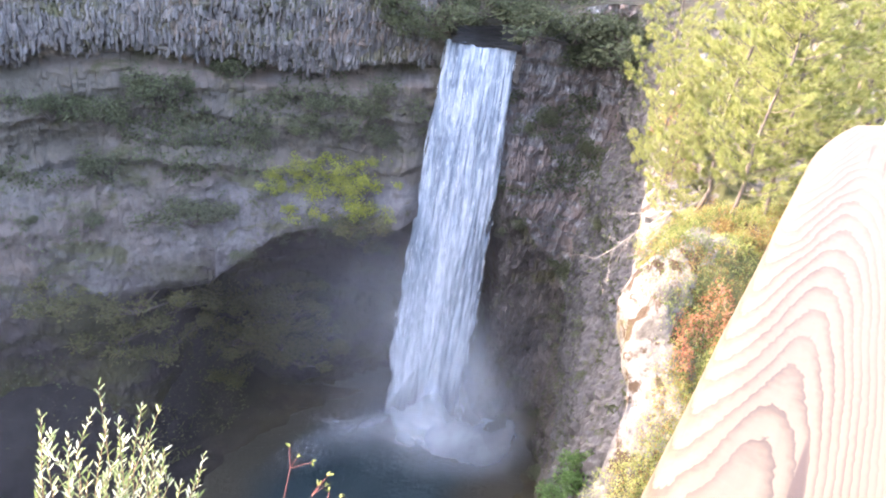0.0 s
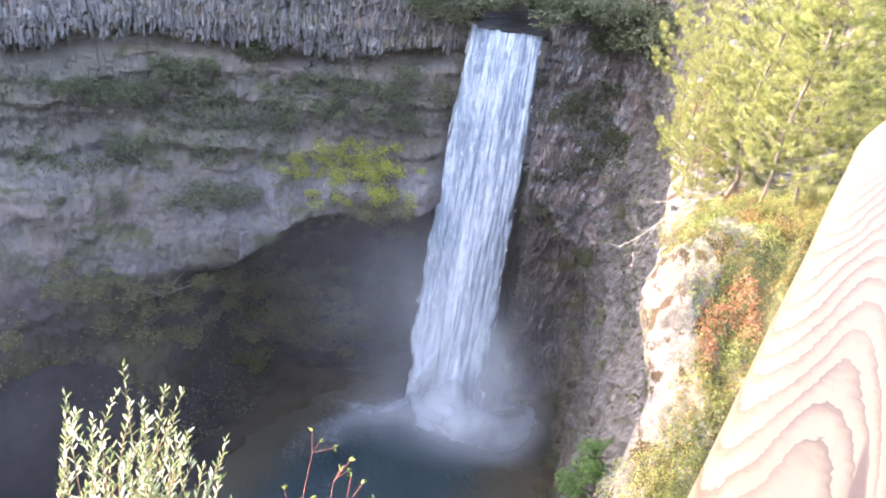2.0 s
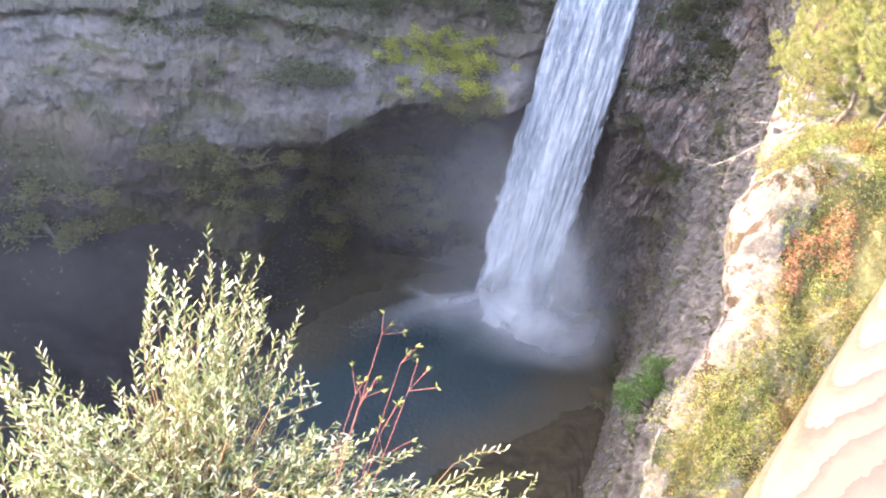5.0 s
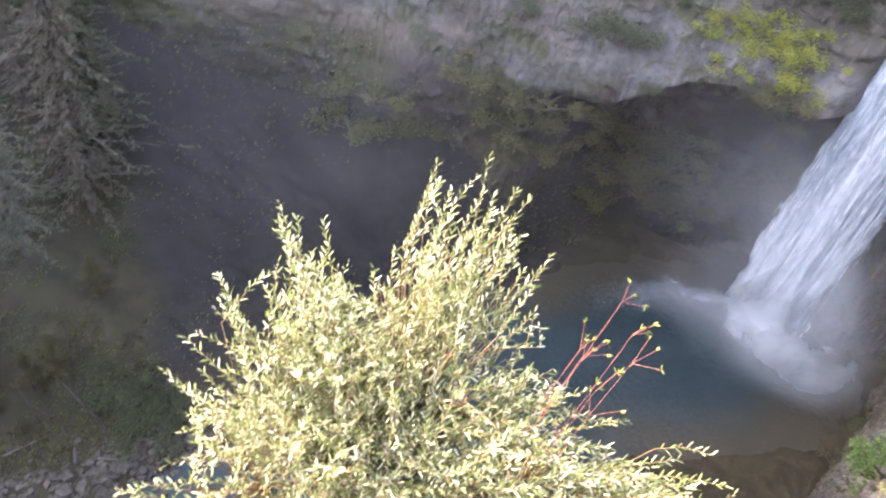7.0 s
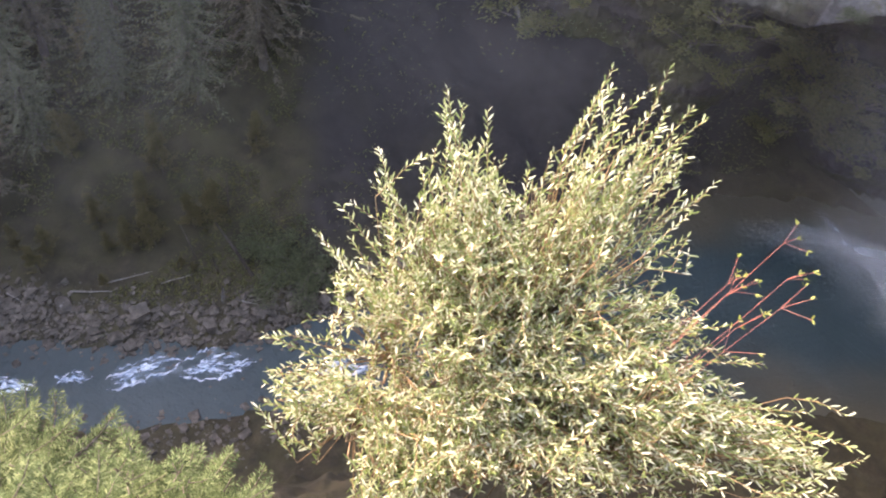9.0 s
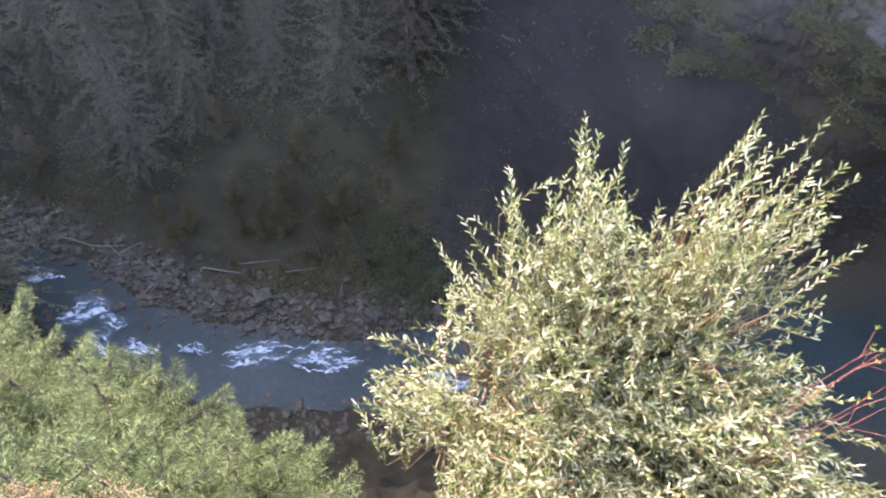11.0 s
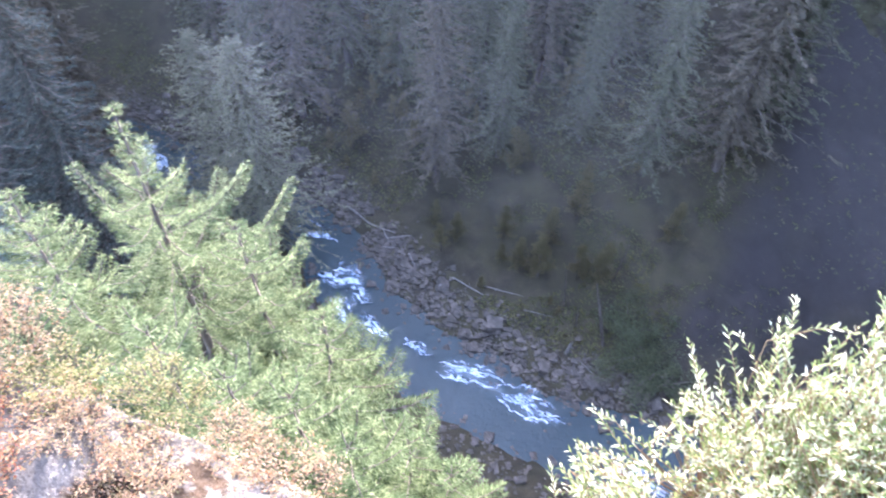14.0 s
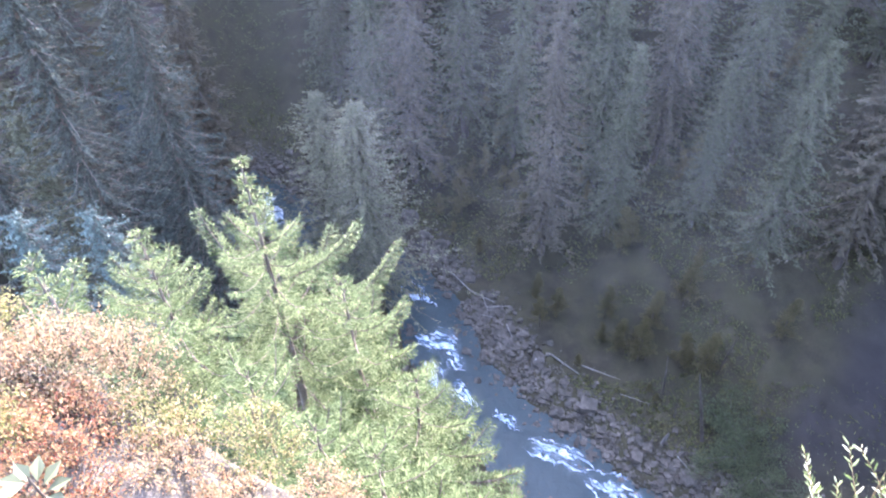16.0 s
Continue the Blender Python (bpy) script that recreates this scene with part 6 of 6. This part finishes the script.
# ---------------- sunlit firs on the slope ----------------
def near_fir(name, seed, height, dense, reach, mat, label, group):
    """A young fir seen close: upswept boughs with herringbone twigs and needle tips. reach: radius against depth below the tip."""
    rg = np.random.default_rng(seed)
    ob = thing(name, (0, 0, 0), label, "fir", group)
    zs = np.linspace(0, height, 9)
    rr_ = 0.011 * height * (1 - zs / height) + 0.012
    cx = np.cumsum(rg.normal(0, 0.004, 9)) * height
    cx -= cx[-1]
    pts = np.stack([cx, cx * 0.4, zs], -1)
    part("trunk", fast_mesh("trunk", *sticks(pts[:-1], pts[1:], rr_[:-1], rr_[1:], 8), True), M_BARK, ob)
    A, B, P, D, N, L = [], [], [], [], [], []
    depth = 0.08
    while depth < dense:
        z = height - depth
        rad = np.interp(depth, *reach)
        for k in range(5):
            a = k * 1.257 + depth * 3.1 + rg.normal(0, 0.16)
            ln = rad * rg.uniform(0.42, 1.3)
            d = np.array([math.cos(a), math.sin(a), 0.0])
            side = np.array([-d[1], d[0], 0.0])
            s = np.linspace(0, 1, 6)
            lift = (0.25 - 0.3 * min(depth / 4, 1)) * ln * s + 0.5 * ln * s ** 3
            Q = np.stack([d[0] * s * ln, d[1] * s * ln, z + lift], -1) + [np.interp(z, zs, cx), np.interp(z, zs, cx) * 0.4, 0]
            A.append(Q[:-1]), B.append(Q[1:])
            step_ = 0.06 if ln < 1.5 else 0.08
            for u in np.arange(0.18, 1.0, step_ / ln):
                for sg in (-1, 1):
                    p = np.array([np.interp(u, s, Q[:, q_]) for q_ in range(3)])
                    tl = (0.1 + 0.42 * min(ln, 2.2) / 2.2 * (1 - u) ** 0.7) * rg.uniform(0.7, 1.2)
                    td = unit(d * 0.8 + side * sg * 0.85 + np.array([0, 0, rg.uniform(-0.12, 0.08)]))
                    k_ = max(2, int(tl / 0.048))
                    w = np.linspace(0.15, 1.0, k_)[:, None]
                    P.append(np.repeat(p + td * tl * w, 2, 0))
                    cross = np.cross(td, [0, 0, 1.0])
                    D.append((td * 0.8 + np.stack([cross, -cross] * k_) * 0.5 + rg.normal(0, 0.1, (2 * k_, 3)) + [0, 0, 0.12]))
                    L.append(np.full(2 * k_, 0.125))
            w = np.linspace(0.75, 1.0, 4)[:, None]
            P.append(Q[-1] * w + Q[-2] * (1 - w))
            D.append(np.tile(d + [0, 0, 0.4], (4, 1)) + rg.normal(0, 0.3, (4, 3)))
            L.append(np.full(4, 0.1))
        depth += 0.5 + 0.05 * depth
    A.append(pts[-2:-1]), B.append(pts[-1:])
    tagged(part("branchwork", fast_mesh("branchwork", *sticks(np.concatenate(A), np.concatenate(B), 0.011, 0.006, 4)), M_BARK, ob), kind="stuff")
    P, D, L = np.concatenate(P), np.concatenate(D), np.concatenate(L)
    V, F = blades(P, D, np.tile([0, 0, 1.0], (len(P), 1)) + rg.normal(0, 0.2, (len(P), 3)), L * rg.uniform(0.75, 1.3, len(P)), 0.029, 0.15)
    part("crown", fast_mesh("needles", V, F), mat, ob)
    return ob


REACH = ([0, 0.8, 1.8, 2.3, 3.0, 4.2, 7.0, 12.0], [0.03, 0.14, 0.28, 0.8, 1.3, 2.0, 2.9, 3.6])
fl = "bushy young fir with sunlit pale green needles"
f1 = near_fir("fir", 201, 24.0, 10.0, REACH, M_FIR, fl, "sunlit firs below the ledge")
f1.location = rel(-10.15, -5.72, -33.4)
REACH2 = ([0, 0.6, 1.5, 3.0, 6.0], [0.1, 0.3, 0.8, 1.5, 2.1])
f2 = near_fir("fir", 202, 16.0, 6.0, REACH2, M_FIR, fl, "sunlit firs below the ledge")
f2.location = rel(-8.1, -2.2, -28.6)
copy_thing(f2, Matrix.Translation(rel(-8.94, -7.46, -26.4)) @ Matrix.Rotation(3.1, 4, "Z"))
copy_thing(f2, Matrix.Translation(rel(-6.78, -7.75, -24.9)) @ Matrix.Rotation(4.4, 4, "Z"))
copy_thing(f2, Matrix.Translation(rel(-9.4, -3.9, -27.6)) @ Matrix.Rotation(5.4, 4, "Z"))


REACH3 = ([0, 0.5, 1.2, 2.5, 4.5], [0.12, 0.45, 0.85, 1.25, 1.6])
f3 = near_fir("fir", 203, 8.0, 4.6, REACH3, M_FIR, "low spreading young fir with fresh green needles", "sunlit firs below the ledge")
f3.location = rel(-5.9, -3.3, -18.9)
for x, y, z, turn in ((-5.7, -2.3, -19.1, 1.0), (-6.4, -4.5, -18.5, 3.0), (-4.9, -3.0, -19.0, 5.0), (-5.2, -1.4, -19.8, 2.2), (-5.7, 0.3, -22.1, 4.1), (-6.1, -0.5, -21.6, 0.4)):
    copy_thing(f3, Matrix.Translation(rel(x, y, z)) @ Matrix.Rotation(turn, 4, "Z"))

# ---------------- willow bush in front of the lookout ----------------
M_WILLOW = leaf_material("willow_leaves", [(0.075, 0.11, 0.036), (0.17, 0.222, 0.085), (0.32, 0.37, 0.21), (0.6, 0.63, 0.51)], 0.26, 0.5)
M_TWIG = rock_material("willow_twig", (0.1, 0.06, 0.03), (0.18, 0.115, 0.055), (0.27, 0.19, 0.1), 6, (1, 1, 0.3), None, fine=30, dist=0.004)
M_REDTWIG = rock_material("red_twig", (0.16, 0.045, 0.035), (0.27, 0.09, 0.065), (0.36, 0.17, 0.12), 6, (1, 1, 0.3), None, fine=30, dist=0.004)
willow = thing("willow_bush", rel(-0.85, 1.05, -4.1), "dense sunlit willow bush with narrow silvery-green leaves", "bush")
W0 = np.array([-0.85, 1.05, -4.1])
# long shoots that stand out of the crown, and the crown's lobes (centre, radius, number of shoots)
SHOOTS = [(-1.51, 1.39, -1.97), (-1.43, 1.4, -1.99), (-1.2, 1.86, -1.85), (-1.08, 2.01, -1.84), (-0.93, 1.99, -1.89), (-0.88, 2.02, -1.91), (-0.98, 1.92, -1.9), (-0.74, 1.81, -2.03),
          (-1.09, 1.81, -1.88), (-0.64, 1.75, -2.14), (-1.47, 0.93, -2.27), (-1.28, 0.62, -2.6), (-1.3, 0.5, -2.5), (-1.52, 1.12, -2.14), (-0.2, 1.72, -2.3), (0.02, 1.72, -2.28),
          (0.18, 1.72, -2.25), (-0.35, 1.7, -2.25), (-1.4, 1.5, -2.05), (-0.85, 1.9, -2.02), (-1.46, 1.05, -2.21)]
CROWN = np.array([-0.95, 1.2, -3.0])
LOBES = [((-1.08, 1.4, -2.5), (0.36, 0.38, 0.38), 250), ((-1.25, 1.02, -2.62), (0.24, 0.3, 0.28), 120), ((-0.92, 1.6, -2.35), (0.22, 0.24, 0.3), 110), ((-0.55, 1.38, -2.7), (0.32, 0.28, 0.25), 120),
         ((-0.18, 1.55, -2.55), (0.28, 0.2, 0.16), 70), ((-1.12, 0.55, -2.8), (0.16, 0.22, 0.2), 60), ((-0.85, 0.95, -2.95), (0.35, 0.35, 0.3), 130), ((-1.3, 1.3, -2.3), (0.2, 0.22, 0.22), 80), ((-0.5, 1.62, -2.36), (0.16, 0.14, 0.14), 60), ((0.05, 1.66, -2.42), (0.2, 0.12, 0.1), 50), ((-0.8, 1.1, -2.5), (0.26, 0.26, 0.13), 130), ((-0.55, 1.35, -2.48), (0.25, 0.2, 0.12), 90), ((-0.3, 1.5, -2.42), (0.22, 0.15, 0.1), 60), ((-1.0, 1.75, -2.18), (0.2, 0.14, 0.18), 55),
         ((-0.78, 0.72, -2.7), (0.22, 0.2, 0.12), 90), ((-0.58, 0.92, -2.64), (0.2, 0.2, 0.12), 90), ((-0.34, 1.12, -2.62), (0.22, 0.2, 0.12), 90), ((-0.62, 0.6, -2.72), (0.22, 0.18, 0.12), 80), ((-0.14, 1.4, -2.54), (0.2, 0.16, 0.1), 60)]
rg = np.random.default_rng(93)
tips, starts = [], []
for tp in [np.array(q) + rg.normal(0, 0.06, 3) * [1, 1, 0.6] - [0, 0, 0.1 * k] for q in SHOOTS for k in (0.7, 1.5, 2.3, 3.1)]:
    tips.append(tp)
    starts.append(tp + unit(CROWN - tp + rg.normal(0, 0.22, 3)) * rg.uniform(0.16, 0.3))
for tp in SHOOTS:
    tp = np.array(tp)
    tips.append(tp)
    starts.append(tp + unit(CROWN - tp) * rg.uniform(0.4, 0.52))
for c0, r0, k in LOBES:
    k = int(k * 0.8)
    c0, r0 = np.array(c0), np.array(r0)
    p = c0 + sphere_dirs(rg, k) * r0 * (rg.random((k, 1)) ** 0.4)
    tips += list(p)
    starts += list(p + unit(CROWN - p + rg.normal(0, 0.35, (k, 3))) * rg.uniform(0.18, 0.34, (k, 1)))
tips, starts = np.array(tips), np.array(starts)
n_s = len(tips)
mids = (tips + starts) / 2 + rg.normal(0, 0.03, (n_s, 3))
hubs = np.array([(-1.05, 1.3, -3.0), (-1.2, 1.0, -3.1), (-0.9, 1.45, -2.9), (-0.6, 1.3, -3.1), (-0.4, 1.4, -3.0), (-1.1, 0.75, -3.2), (-0.85, 1.0, -3.3)])
near = np.argmin(np.linalg.norm(starts[:, None] - hubs[None], axis=2), 1)


def shoot_leaves(i):
    ln = np.linalg.norm(tips[i] - starts[i])
    k = max(8, int(ln / 0.0105))
    u = np.linspace(0.05, 1.0, k)[:, None]
    q = np.where(u < 0.5, starts[i] * (1 - 2 * u) + mids[i] * 2 * u, mids[i] * (2 - 2 * u) + tips[i] * (2 * u - 1))
    ax = unit(tips[i] - starts[i])
    e1 = unit(np.cross(ax, [0.3, 0.2, 1.0]))
    e2 = np.cross(ax, e1)
    ph = np.arange(k) * 2.4 + rg.uniform(0, 6)
    D = ax * 0.95 + e1 * np.cos(ph)[:, None] * 0.8 + e2 * np.sin(ph)[:, None] * 0.8 + rg.normal(0, 0.15, (k, 3)) + [0, 0, 0.15]
    size = rg.uniform(0.024, 0.046, k) * (1.0 - 0.15 * u[:, 0])
    return ovals(q - W0, D, np.tile([0, 0, 1.0], (k, 1)) + rg.normal(0, 0.45, (k, 3)), size, size * rg.uniform(0.17, 0.25, k), 0.3)


for h_ in hubs:
    part("stem", fast_mesh("stem", *sticks([[0, 0, 0.0]], [h_ - W0], 0.018, 0.011, 7), True), M_TWIG, willow)
main = set(range(len(SHOOTS) * 4, len(SHOOTS) * 5))
for i in main:
    A = np.array([hubs[near[i]], starts[i], mids[i]]) - W0
    B = np.array([starts[i], mids[i], tips[i]]) - W0
    sh = part("shoot", fast_mesh("shoot", *sticks(A, B, [0.0036, 0.0026, 0.002], [0.0026, 0.002, 0.001], 5)), M_TWIG, willow)
    part("foliage", fast_mesh("foliage", *shoot_leaves(i)), M_WILLOW, sh)
rest = np.array([i for i in range(n_s) if i not in main])
A = np.concatenate([hubs[near[rest]], starts[rest], mids[rest]]) - W0
B = np.concatenate([starts[rest], mids[rest], tips[rest]]) - W0
k = len(rest)
tagged(part("side_shoot", fast_mesh("side_shoot", *sticks(A, B, np.repeat([0.0024, 0.002, 0.0016], k), np.repeat([0.002, 0.0016, 0.0008], k), 4)), M_TWIG, willow), "thin leafy side shoots", kind="stuff")
tagged(part("foliage", fast_mesh("foliage", *join(*[shoot_leaves(i) for i in rest])), M_WILLOW, willow), kind="stuff")

# red-stemmed twigs with a few yellow-green leaves
twigs = thing("red_twig_shrub", rel(-0.42, 1.25, -3.2), "bare red-stemmed twigs with sparse yellow-green leaves", "shrub")
W1 = np.array([-0.42, 1.25, -3.2])
rg = np.random.default_rng(95)
stem_tips = [(-0.38, 1.86, -1.97), (-0.34, 1.84, -2.01), (-0.26, 1.78, -2.05), (-0.41, 1.7, -2.1), (-0.3, 1.68, -2.17), (-0.43, 1.76, -2.1)]
for tp in stem_tips:
    tp = np.array(tp)
    A, B, P, D = [], [], [], []
    k = 7
    s = np.linspace(0, 1, k)[:, None]
    q = W1 * (1 - s) + tp * s + np.array([0.0, -0.12, 0.04]) * np.sin(s * 3.1) + np.cumsum(rg.normal(0, 0.006, (k, 3)), 0)
    A.append(q[:-1]), B.append(q[1:])
    for u in (3, 4, 5, 6):
        for _ in range(2 if u < 6 else 3):
            d = unit(unit(q[u] - q[u - 1]) + rg.normal(0, 0.5, 3))
            t2 = q[u] + d * rg.uniform(0.03, 0.11)
            A.append(q[u][None]), B.append(t2[None])
            for _ in range(3):
                P.append(t2), D.append(d + rg.normal(0, 0.6, 3))
    tw = part("twig", fast_mesh("twig", *sticks(np.concatenate(A) - W1, np.concatenate(B) - W1, 0.0009, 0.0006, 5)), M_REDTWIG, twigs)
    P, D = np.array(P) - W1, np.array(D)
    V, F = ovals(P, D, np.tile([0, 0, 1.0], (len(P), 1)) + rg.normal(0, 0.5, (len(P), 3)), rg.uniform(0.014, 0.026, len(P)), rg.uniform(0.004, 0.008, len(P)))
    part("foliage", fast_mesh("foliage", V, F), M_PINE, tw, "sparse yellow-green leaves")

# ---------------- wooden rail ----------------
m, nt, b = material("weathered_timber", 0.65)
t = nt.nodes.new("ShaderNodeTexCoord")
mp = nt.nodes.new("ShaderNodeMapping")
mp.inputs["Location"].default_value = (0.012, 0.0, 0.07)
mp.inputs["Rotation"].default_value = (0.05, 0.0, 0.03)
nt.links.new(t.outputs["Object"], mp.inputs["Vector"])
wob = nt.nodes.new("ShaderNodeTexNoise")
wob.inputs["Scale"].default_value = 1.0
wob.inputs["Detail"].default_value = 3.5
nt.links.new(coords(nt, (6.0, 1.7, 6.0)), wob.inputs["Vector"])
add = nt.nodes.new("ShaderNodeVectorMath")
add.operation = "MULTIPLY_ADD"
nt.links.new(wob.outputs["Color"], add.inputs[0])
add.inputs[1].default_value = (0.026, 0.0, 0.015)
nt.links.new(mp.outputs["Vector"], add.inputs[2])
wave = nt.nodes.new("ShaderNodeTexWave")
wave.wave_type, wave.rings_direction, wave.wave_profile = "RINGS", "Y", "SAW"
wave.inputs["Scale"].default_value = 92.0
wave.inputs["Distortion"].default_value = 1.6
wave.inputs["Detail"].default_value = 3.0
nt.links.new(add.outputs[0], wave.inputs["Vector"])
c = ramp(nt, wave.outputs["Fac"], [(0.0, (0.088, 0.069, 0.047)), (0.5, (0.08, 0.061, 0.04)), (0.75, (0.058, 0.041, 0.0255)), (0.92, (0.036, 0.0235, 0.0135)), (0.97, (0.03, 0.019, 0.0105)), (1.0, (0.084, 0.065, 0.043))])
pale = noise_node(nt, coords(nt, (14, 2.2, 14)), 1.0, 4, 0.55)
c = mix(nt, ramp(nt, pale, [(0.4, (0, 0, 0)), (0.68, (0.8, 0.8, 0.8))]), c, (0.084, 0.065, 0.044))
fibre = noise_node(nt, coords(nt, (90, 4, 90)), 1.0, 5, 0.6)
c = mix(nt, 0.45, c, ramp(nt, fibre, [(0.3, (0.72, 0.7, 0.68)), (0.7, (1.08, 1.06, 1.04))]), "MULTIPLY")
crack = noise_node(nt, coords(nt, (26, 0.9, 26)), 1.0, 2, 0.4)
c = mix(nt, ramp(nt, crack, [(0.295, (1, 1, 1)), (0.315, (0, 0, 0))]), c, (0.03, 0.018, 0.011))
nt.links.new(c, b.inputs["Base Color"])
bump(nt, b, mix(nt, 0.5, wave.outputs["Fac"], fibre), 0.35, 0.004)
M_TIMBER = m

railing = thing("railing", rel(0.2, 0.5, -1.62), "thick weathered pale timber rail of the lookout fence", "railing")
r_len, r_w, r_t = 1.95, 0.22, 0.1
prof = []
for cx_, cz_, a0, rx_, rz_ in ((1, 1, 0, 0.02, 0.02), (-1, 1, 90, 0.05, 0.03), (-1, -1, 180, 0.03, 0.03), (1, -1, 270, 0.02, 0.02)):
    arc_ = [(cx_ * (r_w / 2 - rx_) + rx_ * math.cos(radians(a)), cz_ * (r_t / 2 - rz_) + rz_ * math.sin(radians(a))) for a in np.linspace(a0, a0 + 90, 12)]
    prof += arc_
    e_ = (-math.sin(radians(a0 + 90)), math.cos(radians(a0 + 90)))
    prof.append((arc_[-1][0] + e_[0] * 0.006, arc_[-1][1] + e_[1] * 0.006))
prof = np.array(prof)
ends = np.linspace(0, 90, 6)
ys = [(-r_len / 2 + 0.03 * (1 - math.sin(radians(a))), 1 - 0.25 * (1 - math.cos(radians(90 - a)))) for a in ends]
ys += [(y_, 1.0) for y_ in np.linspace(-r_len / 2 + 0.04, r_len / 2 - 0.04, 40)] + [(-y_, k_) for y_, k_ in ys[::-1]]
V = [(x_ * k_ + 0.0025 * noise.noise((x_ * 9, y_ * 5, z_ * 9)), y_, z_ * k_ + 0.002 * noise.noise((x_ * 30, y_ * 8, 3))) for y_, k_ in ys for x_, z_ in prof]
# the far corner on the canyon side is cut off at a slant
cut = [min(1.0, max(0.0, (x_ + r_w / 2) / 0.1)) ** 0.75 for x_, _, _ in V]
V = [(x_, y_ if y_ < r_len / 2 - 0.46 else r_len / 2 - 0.46 + (y_ - r_len / 2 + 0.46) * (0.08 + 0.38 * k_) / 0.46, z_) for (x_, y_, z_), k_ in zip(V, cut)]
n_p = len(prof)
F = [(r_ * n_p + q_, r_ * n_p + (q_ + 1) % n_p, (r_ + 1) * n_p + (q_ + 1) % n_p, (r_ + 1) * n_p + q_) for r_ in range(len(ys) - 1) for q_ in range(n_p)]
F += [tuple(range(n_p)), tuple(range(len(V) - 1, len(V) - n_p - 1, -1))]
me = mesh_of("rail", V, F, True)
rail = part("rail", me, M_TIMBER, railing)
along, across = Vector((0.4516, 0.8922, 0)), Vector((0.8922, -0.4516, 0))
mid = Vector((0.174, 0.451, -0.45 - r_t / 2)) + across * (r_w / 2) + along * (1.36 - r_len / 2)
rail.location = mid - Vector((0.2, 0.5, -1.62))
rail.rotation_euler = (0, 0, -math.atan2(0.4516, 0.8922))
for s_ in (-0.8, 0.75):
    bm = bmesh.new()
    bmesh.ops.create_cube(bm, size=1.0)
    for v_ in bm.verts:
        v_.co = Vector((v_.co.x * 0.12, v_.co.y * 0.12, v_.co.z * 1.3))
    bmesh.ops.bevel(bm, geom=bm.edges[:], offset=0.012, segments=2, affect="EDGES")
    me = bpy.data.meshes.new("post")
    bm.to_mesh(me)
    bm.free()
    post = part("post", me, M_TIMBER, railing)
    c0 = mid + along * s_ - Vector((0.2, 0.5, -1.62))
    post.location = (c0.x + across.x * 0.02, c0.y + across.y * 0.02, c0.z - 0.7)
    post.rotation_euler = rail.rotation_euler
# grey-green pipe bend of the next fence bay
m, nt, b = material("painted_pipe", 0.45, 0.3)
nt.links.new(ramp(nt, noise_node(nt, coords(nt), 8, 5, 0.6), [(0.3, (0.2, 0.22, 0.2)), (0.7, (0.34, 0.36, 0.33))]), b.inputs["Base Color"])
ang = np.linspace(math.pi / 2, math.pi, 12)
arcp = np.stack([0.14 * np.cos(ang) + 0.14, np.zeros(12), 0.14 * np.sin(ang)], -1)
arcp = np.concatenate([[[0.6, 0, 0.14]], arcp, [[0, 0, -1.5]]])
pipe = part("pipe_railing", fast_mesh("pipe_railing", *sticks(arcp[:-1], arcp[1:], 0.03, 0.03, 14), True), m)
pipe.location = rel(0.93, 1.66, -0.42)
pipe.rotation_euler = (0, 0, -0.4)
tagged(pipe, "grey-green painted pipe bend of the fence", "pipe railing")
